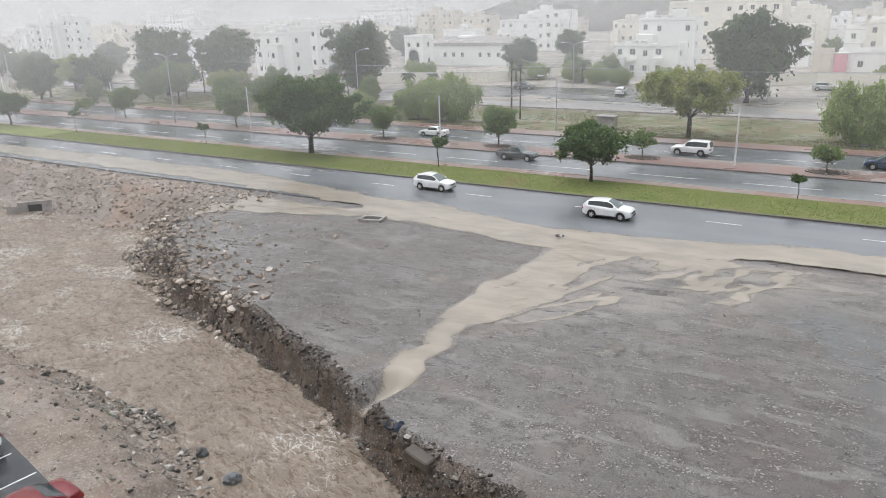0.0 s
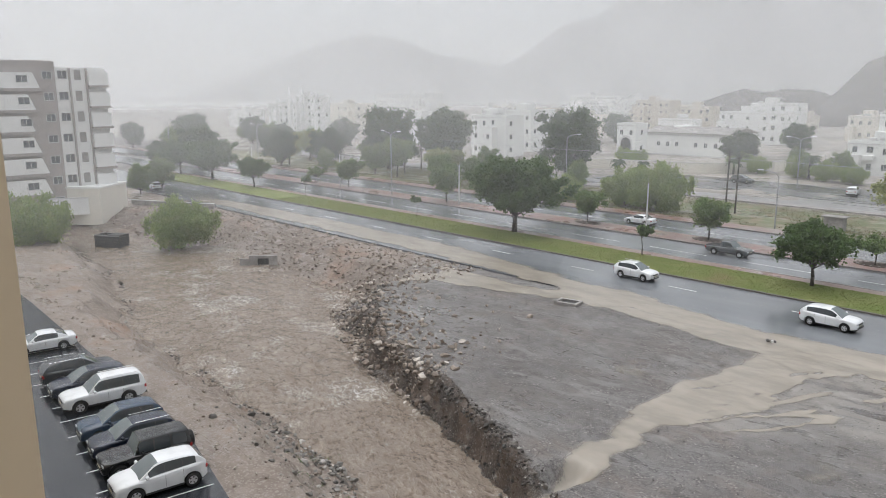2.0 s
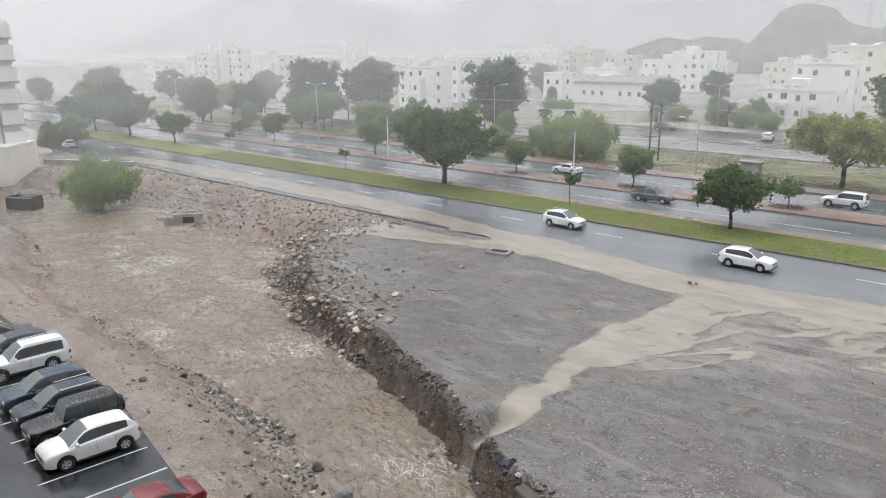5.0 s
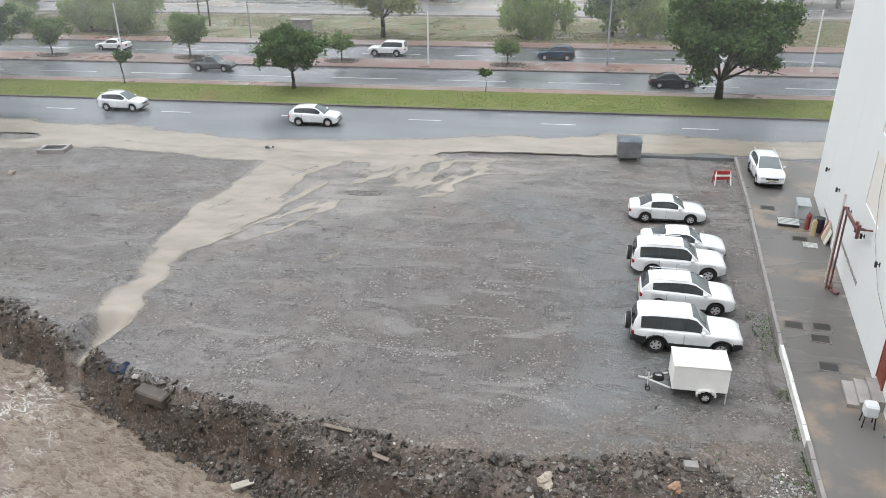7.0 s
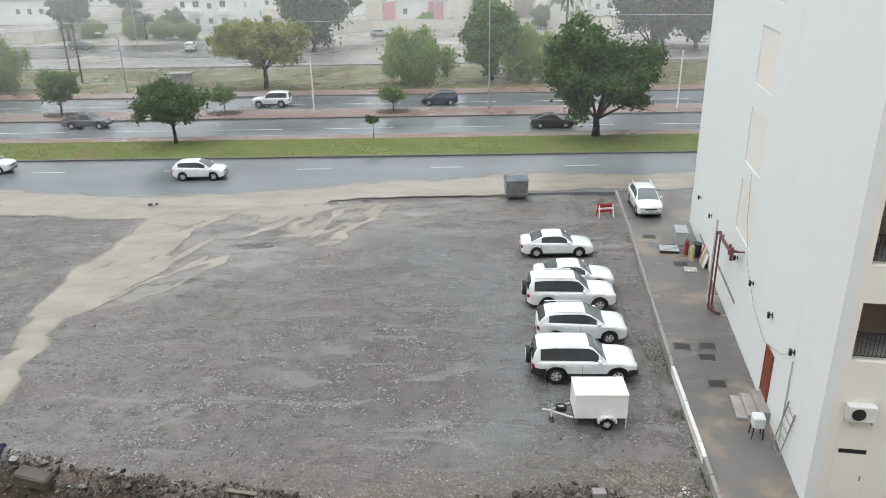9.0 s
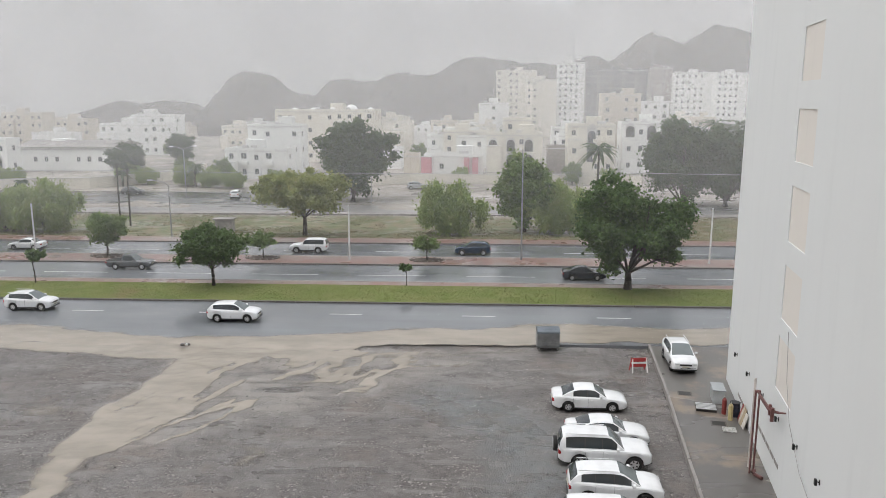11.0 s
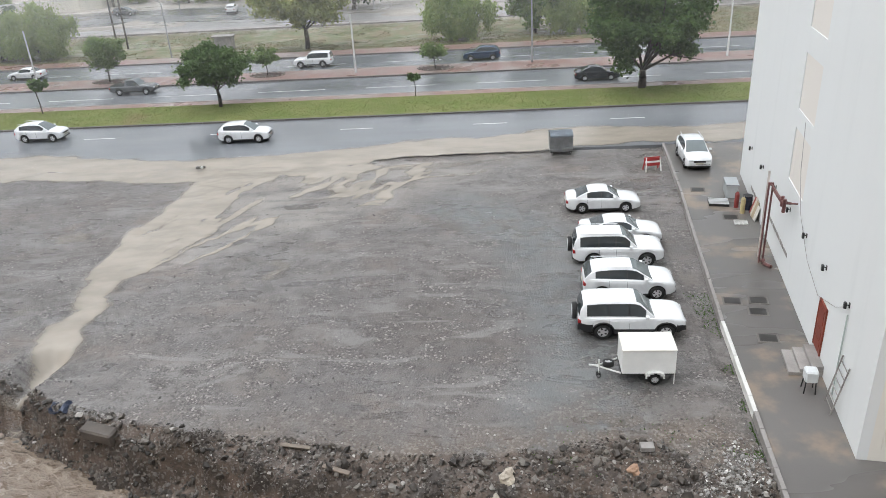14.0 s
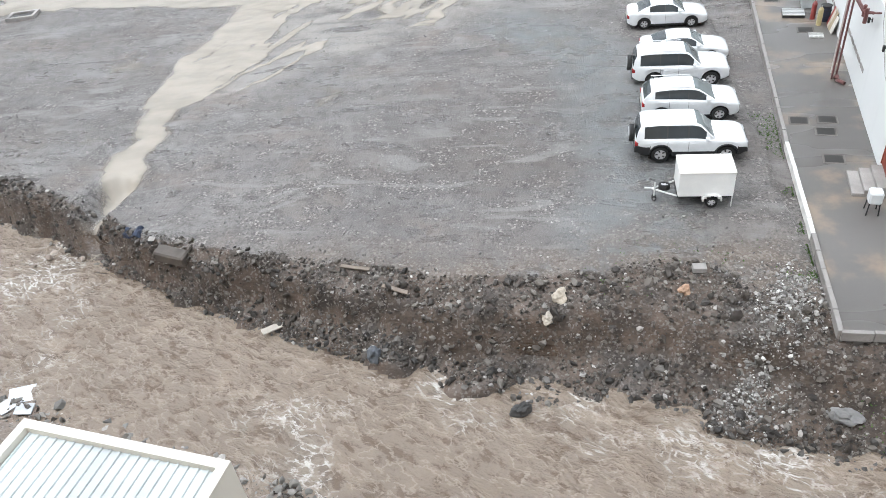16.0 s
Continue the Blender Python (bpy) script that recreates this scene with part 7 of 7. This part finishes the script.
ICO_V = np.array([(-1, 1.618, 0), (1, 1.618, 0), (-1, -1.618, 0), (1, -1.618, 0), (0, -1, 1.618), (0, 1, 1.618), (0, -1, -1.618), (0, 1, -1.618), (1.618, 0, -1), (1.618, 0, 1), (-1.618, 0, -1), (-1.618, 0, 1)]) / 1.9
ICO_F = np.array([(0, 11, 5), (0, 5, 1), (0, 1, 7), (0, 7, 10), (0, 10, 11), (1, 5, 9), (5, 11, 4), (11, 10, 2), (10, 7, 6), (7, 1, 8), (3, 9, 4), (3, 4, 2), (3, 2, 6), (3, 6, 8), (3, 8, 9), (4, 9, 5), (2, 4, 11), (6, 2, 10), (8, 6, 7), (9, 8, 1)])


OCT_V = np.array([(1, 0, 0), (-1, 0, 0), (0, 1, 0), (0, -1, 0), (0, 0, 1), (0, 0, -1)]) * 1.1
OCT_F = np.array([(0, 2, 4), (2, 1, 4), (1, 3, 4), (3, 0, 4), (2, 0, 5), (1, 2, 5), (3, 1, 5), (0, 3, 5)])


def stones(name, px, py, size, material, label, rng, sink=0.25, small=False):
    """Angular stones lying on the ground, joined: nobody could count them. small: chips of eight faces."""
    n = len(px)
    base_v, base_f = (OCT_V, OCT_F) if small else (ICO_V, ICO_F)
    k = len(base_v)
    h = land(px[None, :], py[None, :])[0][0]
    h = np.maximum(h, WATER - 0.1)
    v = base_v[None] * (1 + 0.30 * rng.uniform(-1.6, 1.3, size=(n, k, 1)))
    v = v * (0.6 + 0.75 * rng.random((n, 1, 3))) * np.array([1, 1, 0.8])
    a = rng.random(n) * 6.28
    c, s = np.cos(a)[:, None], np.sin(a)[:, None]
    x, y = v[..., 0] * c - v[..., 1] * s, v[..., 0] * s + v[..., 1] * c
    v = np.stack([x, y, v[..., 2]], -1) * size[:, None, None] * 0.5
    v += np.stack([px, py, h + size * (0.5 - sink) * 0.6], -1)[:, None]
    f = (base_f[None] + k * np.arange(n)[:, None, None]).reshape(-1, 3)
    me = bpy.data.meshes.new(name)
    me.vertices.add(n * k)
    me.vertices.foreach_set("co", v.astype(np.float32).ravel())
    me.loops.add(f.size)
    me.loops.foreach_set("vertex_index", f.astype(np.int32).ravel())
    me.polygons.add(len(f))
    me.polygons.foreach_set("loop_start", np.arange(0, f.size, 3, dtype=np.int32))
    me.polygons.foreach_set("use_smooth", [False] * len(me.polygons))
    me.update(calc_edges=True)
    me.materials.append(material)
    return tagged(new(name, me), label, "rubble", kind="stuff")


def scatter(n, x0, x1, y0, y1, rng, chance):
    px, py = rng.uniform(x0, x1, n), rng.uniform(y0, y1, n)
    k = rng.random(n) < chance(px, py)
    return px[k], py[k]


def size_of(n, lo, hi, rng):
    return lo + (hi - lo) * rng.random(n) ** 5


rng = np.random.default_rng(5)
outside = lambda px, py: ~within(px, py, RIGHT_BANK + LEFT_BANK)
S_BANK = stone_material("bank_stone", [(0, (0.016, 0.013, 0.011)), (0.4, (0.050, 0.041, 0.034)), (0.72, (0.112, 0.098, 0.083)), (0.93, (0.194, 0.180, 0.162)), (1, (0.447, 0.426, 0.397))])
S_RED = stone_material("brown_bank_stone", [(0, (0.157, 0.121, 0.096)), (0.5, (0.269, 0.218, 0.177)), (0.85, (0.370, 0.319, 0.269)), (1, (0.582, 0.526, 0.470))])
S_GREY = stone_material("grey_river_stone", [(0, (0.07, 0.066, 0.06)), (0.5, (0.17, 0.16, 0.145)), (0.85, (0.30, 0.28, 0.255)), (1, (0.5, 0.47, 0.43))])
S_LOT = stone_material("lot_pebble", [(0, (0.085, 0.08, 0.078)), (0.5, (0.16, 0.152, 0.148)), (0.8, (0.22, 0.208, 0.197)), (1, (0.46, 0.44, 0.41))])
wide_of = lambda px: np.interp(px, [-130, -90, -70, -62, -55, -45, -30, -17, -10, 0, 6, 12], [9, 12, 9, 7, 4.5, 2.4, 1.3, 1.2, 2.3, 4.2, 5, 4.5])
px, py = scatter(330000, -60, 14, 13, 46, rng, lambda x, y: outside(x, y) * (to_line(x, y, RIGHT_BANK) < wide_of(x) * 0.98 + 0.3 + 0.5 * waves(x, y, 2.0, 92)) * (to_line(x, y, RIGHT_BANK) < to_line(x, y, LEFT_BANK)) * (mud_depth(x[None], y[None])[0] < 0.4) * np.interp(x, [-60, -34, -20, -8], [0.5, 0.6, 0.8, 1.0]))
big_one = rng.random(len(px)) < 0.16
stones("bank_rubble", px[big_one], py[big_one], size_of(big_one.sum(), 0.07, 0.36, rng), S_BANK, "dark angular stones on the eroded river bank", rng)
stones("bank_gravel", px[~big_one], py[~big_one], size_of((~big_one).sum(), 0.035, 0.17, rng), S_BANK, "dark brown gravel and chips on the eroded river bank", rng, small=True)
S_WET = stone_material("wet_edge_stone", [(0, (0.012, 0.011, 0.010)), (0.6, (0.045, 0.040, 0.036)), (0.92, (0.12, 0.11, 0.10)), (1, (0.4, 0.38, 0.36))])
px, py = scatter(60000, -40, 14, 12, 34, rng, lambda x, y: outside(x, y) * (to_line(x, y, RIGHT_BANK) < to_line(x, y, LEFT_BANK)) * (to_line(x, y, RIGHT_BANK) < 1.2 + 0.5 * waves(x, y, 2.0, 91)) * (mud_depth(x[None], y[None])[0] < 0.4))
stones("bank_rubble", px, py, size_of(len(px), 0.06, 0.30, rng), S_WET, "wet black stones heaped along the water line", rng)
px, py = scatter(60000, -112, -6, 9, 34, rng, lambda x, y: outside(x, y) * (to_line(x, y, LEFT_BANK) < to_line(x, y, RIGHT_BANK)) * (to_line(x, y, LEFT_BANK) < 0.9 + 0.7 * waves(x, y, 3.0, 93)))
stones("shore_stones", px, py, size_of(len(px), 0.06, 0.34, rng), S_BANK, "dark wet stones along the near water line", rng, small=True)
S_PALE = stone_material("pale_tipped_rubble", [(0, (0.08, 0.076, 0.07)), (0.5, (0.23, 0.222, 0.21)), (0.85, (0.38, 0.37, 0.35)), (1, (0.72, 0.71, 0.68))])
px, py = scatter(26000, 2.5, 10, 13.5, 23, rng, lambda x, y: outside(x, y) * np.exp(-(to_line(x, y, [(8.6, 21.5), (7.2, 19.0), (6.0, 16.8), (5.2, 15.2)]) / 0.85) ** 2))
stones("bank_rubble", px, py, size_of(len(px), 0.03, 0.16, rng), S_PALE, "pale grey rubble tipped down the bank beside the drive", rng)
px, py = scatter(13000, -66, -36, 31, 52, rng, lambda x, y: outside(x, y) * np.exp(-np.maximum(0, to_line(x, y, RIGHT_BANK) - 1.5) / 2.6))
stones("bank_rubble", px, py, size_of(len(px), 0.08, 0.6, rng), S_RED, "brown and grey boulders heaped by the stream mouth", rng)
px, py = scatter(24000, -130, -56, 42, 58, rng, lambda x, y: outside(x, y) * 0.4)
stones("bank_rubble", px, py, size_of(len(px), 0.08, 0.45, rng), S_RED, "loose brown stones on the far bank", rng)
px, py = scatter(26000, -46, -4, 9, 25, rng, lambda x, y: outside(x, y) * (to_line(x, y, LEFT_BANK) < to_line(x, y, RIGHT_BANK)) * np.exp(-to_line(x, y, LEFT_BANK) / 1.5) * (np.interp(x, [-46, -36, -30, -4], [0.25, 0.8, 1, 1])))
stones("shore_stones", px, py, size_of(len(px), 0.07, 0.42, rng), S_GREY, "grey rounded stones along the water's edge", rng)
px, py = scatter(40000, -115, -24, 13, 34, rng, lambda x, y: outside(x, y) * (to_line(x, y, LEFT_BANK) < to_line(x, y, RIGHT_BANK)) * (0.12 + 0.9 * np.exp(-np.abs(to_line(x, y, LEFT_BANK) - 1.0) / 0.9)) * (y > np.interp(x, [-140, -75, -58, -38, -31, -24], [18.6, 17.5, 16.8, 16.0, 14.6, 13.2])))
stones("shore_gravel", px, py, size_of(len(px), 0.05, 0.24, rng), S_RED, "brown gravel on the near bank", rng)
px, py = scatter(230000, -60, 9.3, 19, 56.5, rng, lambda x, y: outside(x, y) * (mud_depth(x[None], y[None])[0] < 0.3) * (to_line(x, y, RIGHT_BANK) < to_line(x, y, LEFT_BANK)) * (0.20 + 0.8 * np.exp(-np.maximum(0, to_line(x, y, RIGHT_BANK) - wide_of(x)) / 2.2)) * (0.2 + 0.8 * smooth(waves(x, y, 4, 71) + 0.5 * waves(x, y, 1.2, 72), 0, 0.4)))
stones("lot_gravel", px, py, size_of(len(px), 0.025, 0.12, rng), S_LOT, "wet grey gravel strewn over the lot", rng, 0.1, small=True)
px, py = scatter(2600, -104, -8, 14, 46, rng, lambda x, y: (~outside(x, y)) * (waves(x, y, 5, 81, 2) > 0.52) * 0.7)
stones("river_stones", px, py, size_of(len(px), 0.12, 0.5, rng), S_RED, "brown stones breaking the flood's surface", rng, 0.2)


def boulder(x, y, z, sx, sy, sz, c, label, seed):
    rng = np.random.default_rng(seed)
    bm = bmesh.new()
    bmesh.ops.create_icosphere(bm, subdivisions=3, radius=0.5)
    for v in bm.verts:
        q = v.co * 2.2 + Vector((seed, 0, 0))
        v.co *= 0.85 + 0.5 * noise.noise(q) + 0.25 * noise.noise(q * 2.3)
    bmesh.ops.scale(bm, vec=(sx, sy, sz), verts=bm.verts)
    ob = part("boulder", bm, plain("boulder_stone", c, 0.7, scale=4, amount=0.35, bump=0.5), None)
    ob.location, ob.rotation_euler = (x, y, z), (0, 0, seed)
    return tagged(ob, label, "boulder", "boulders on the banks")


boulder(0.1, 20.9, on_lot(0.1, 20.9) + 0.1, 0.7, 0.6, 0.65, (0.50, 0.44, 0.36), "pale cream boulder on the dark bank", 1)
boulder(4.55, 21.0, on_lot(4.5, 21) + 0.1, 0.6, 0.55, 0.5, (0.42, 0.27, 0.18), "orange-brown boulder on the bank", 2)
boulder(9.2, 17.0, on_lot(9.2, 17) + 0.1, 1.15, 0.8, 0.6, (0.21, 0.205, 0.2), "grey boulder below the drive's corner", 3)
boulder(-25.0, 20.4, -2.3, 0.9, 0.8, 0.8, (0.16, 0.17, 0.18), "blue-grey boulder at the water's edge", 4)
boulder(-7.0, 19.5, on_lot(-7, 19.5) + 0.1, 0.8, 0.6, 0.7, (0.10, 0.11, 0.125), "blue-grey boulder low on the bank", 5)
boulder(-28.0, 21.2, -2.25, 0.7, 0.6, 0.5, (0.07, 0.07, 0.07), "black wet boulder in the shallows", 6)
boulder(-1.3, 17.3, -2.3, 0.9, 0.6, 0.5, (0.05, 0.048, 0.046), "black wet boulder in the shallows", 7)
boulder(-0.4, 20.2, on_lot(-0.4, 20.2) + 0.1, 0.55, 0.5, 0.4, (0.48, 0.43, 0.36), "pale cream boulder on the dark bank", 8)
blk = part("concrete_block", boxed(-0.25, 0.25, -0.18, 0.18, 0, 0.2, 0.015), M_KERB, None)
blk.location = (5.2, 22.2, on_lot(5.2, 22.2) + 0.02)
tagged(blk, "loose grey concrete block on the gravel", "block")
chunk = part("concrete_chunk", boxed(-0.8, 0.8, -0.3, 0.3, -0.3, 0.3, 0.07), plain("mud_stained_concrete", (0.10, 0.084, 0.072), 0.7, amount=0.35, bump=0.4), None)
chunk.location, chunk.rotation_euler = (-16.6, 23.9, on_lot(-16.6, 24.6) - 0.42), (0.16, 0.03, -0.28)
tagged(chunk, "mud-stained concrete chunk in the cut bank", "block")
cov = thing("drain_chamber", pose(-41.0, 53.2, 0.0, 0, 0, 12), "low concrete drain chamber in the silt", "drain")
part("rim", box(box(box(boxed(-1.1, 1.1, -0.75, -0.5, -0.3, 0.18), -1.1, 1.1, 0.5, 0.75, -0.3, 0.18), -1.1, -0.85, -0.5, 0.5, -0.3, 0.18), 0.85, 1.1, -0.5, 0.5, -0.3, 0.18), M_KERB, cov)
# Solid near-black block: the shade down in the chamber, painted.
part("dark_pit_fill", boxed(-0.85, 0.85, -0.5, 0.5, -0.3, 0.04), M_ARCH, cov)
for x, y, z, sx, sy, rz, c, lab in ((-20.9, 17.5, -1.95, 0.5, 0.4, 0.4, (0.62, 0.64, 0.66), "white panel dumped on the shore"), (-21.2, 16.9, -1.75, 0.35, 0.3, 1.0, (0.6, 0.62, 0.65), "white panel dumped on the shore"), (-20.4, 16.8, -1.8, 0.35, 0.25, 0.1, (0.5, 0.52, 0.54), "grey panel dumped on the shore"),
                                (-11.4, 21.3, -1.0, 0.75, 0.16, 0.7, (0.42, 0.38, 0.33), "broken grey plank on the bank"), (-6.2, 21.2, -0.35, 0.55, 0.09, -0.3, (0.20, 0.16, 0.125), "broken wooden plank on the bank"), (-8.0, 22.4, -0.02, 0.6, 0.08, -0.1, (0.19, 0.155, 0.12), "broken wooden plank on the bank")):
    o = part("debris_board", boxed(-sx, sx, -sy, sy, -0.03, 0.03, 0.008), plain("debris_board", c, 0.6, amount=0.3), None)
    o.location, o.rotation_euler = (x, y, max(on_lot(x, y), WATER) + 0.1), (0.12, 0.08, rz)
    tagged(o, lab, "debris", "boards washed up on the banks")
bag = thing("rubbish_heap", pose(-23.5, 55.6, 0.0) @ Matrix.Diagonal((0.6, 0.6, 0.6, 1)), "small heap of rubbish caught in the silt", "rubbish")
for k in range(4):
    bm = bmesh.new()
    bmesh.ops.create_icosphere(bm, subdivisions=2, radius=0.24 - 0.03 * k, matrix=Matrix.Translation((0.28 * k - 0.35, 0.1 * (k % 2), 0.16)) @ Matrix.Diagonal((1.2, 0.8, 0.9 + 0.3 * (k % 2), 1)))
    for v in bm.verts:
        v.co += Vector((noise.noise(v.co * 5), noise.noise(v.co * 5 + Vector((3, 0, 0))), noise.noise(v.co * 6))) * 0.08
    part("bag", bm, [M_STONE_DARK, M_STONE, M_FRAME, M_STONE_DARK][k], bag)
rag = part("blue_tarpaulin", boxed(-0.45, 0.45, -0.28, 0.28, -0.05, 0.05), plain("dark_blue_tarpaulin", (0.02, 0.03, 0.06), 0.5), None)
bmr = bmesh.new()
bmr.from_mesh(rag.data)
bmesh.ops.subdivide_edges(bmr, edges=bmr.edges, cuts=5, use_grid_fill=True)
for v in bmr.verts:
    v.co += Vector((0, 0, 0.35 * noise.noise(v.co * 2.5))) + Vector((noise.noise(v.co * 3), noise.noise(v.co * 3 + Vector((5, 0, 0))), 0)) * 0.15
bmr.to_mesh(rag.data)
bmr.free()
rag.location = (-18.9, 25.2, on_lot(-18.9, 25.4) + 0.02)
tagged(rag, "crumpled dark blue tarpaulin at the bank's edge", "tarpaulin")

# weeds along the drive's kerb and on the banks
rng = np.random.default_rng(9)
wx1 = np.concatenate([rng.normal(9.1, 0.5, 1500), rng.uniform(1.0, 9.0, 120), rng.normal(1.2, 0.3, 150), rng.normal(-33.5, 1.2, 500), rng.uniform(9.5, 16, 400)])
wy1 = np.concatenate([rng.uniform(21.5, 34, 1500), rng.uniform(20.8, 24, 120), rng.normal(21.4, 0.25, 150), rng.normal(21.3, 0.8, 500), rng.uniform(15.5, 17.3, 400)])
wx1[:1500] = np.minimum(wx1[:1500] + 0.06 * (wy1[:1500] - 22), np.interp(wy1[:1500], [18, 24, 30.7, 40], [9.0, 9.4, 10.0, 11.0]))
patch = waves(wx1, wy1, 1.5, 55) > 0.1
wx1, wy1 = wx1[patch], wy1[patch]
wz1 = np.maximum(land(wx1[None], wy1[None])[0][0], WATER) + 0.06
weeds = new("weeds", leaf_mesh("weeds", np.stack([wx1, wy1, wz1], 1), np.tile([0, 0, 0.8], (len(wx1), 1)), 0.055, LEAF_DEEP, rng))
tagged(weeds, "low green weeds beside the kerb", "weeds", kind="stuff")
gx1, gy1 = rng.uniform(-120, 45, 90000), rng.uniform(69.3, 75.6, 90000)
lawn = new("grass", leaf_mesh("grass", np.stack([gx1, gy1, np.full(90000, 0.18)], 1), np.tile([0, 0, 1.2], (90000, 1)), 0.085, leaf_material("lawn_blades", (0.14, 0.185, 0.052), (0.205, 0.235, 0.083), (0.27, 0.26, 0.125)), rng))
tagged(lawn, "short green and yellowing grass on the median", "grass", kind="stuff")
vx, vy = rng.uniform(-150, 45, 70000), rng.uniform(103.6, 126, 70000)
keep = waves(vx, vy, 8, 57) > -0.1
vx, vy = vx[keep], vy[keep]
verge = new("dry_scrub", leaf_mesh("dry_scrub", np.stack([vx, vy, land(vx[None], vy[None])[0][0] + 0.12], 1), np.tile([0, 0, 1.0], (len(vx), 1)), 0.11, leaf_material("dry_scrub", (0.10, 0.12, 0.045), (0.18, 0.17, 0.085), (0.24, 0.20, 0.13)), rng))
tagged(verge, "dry green-brown scrub on the far verge", "scrub", kind="stuff")
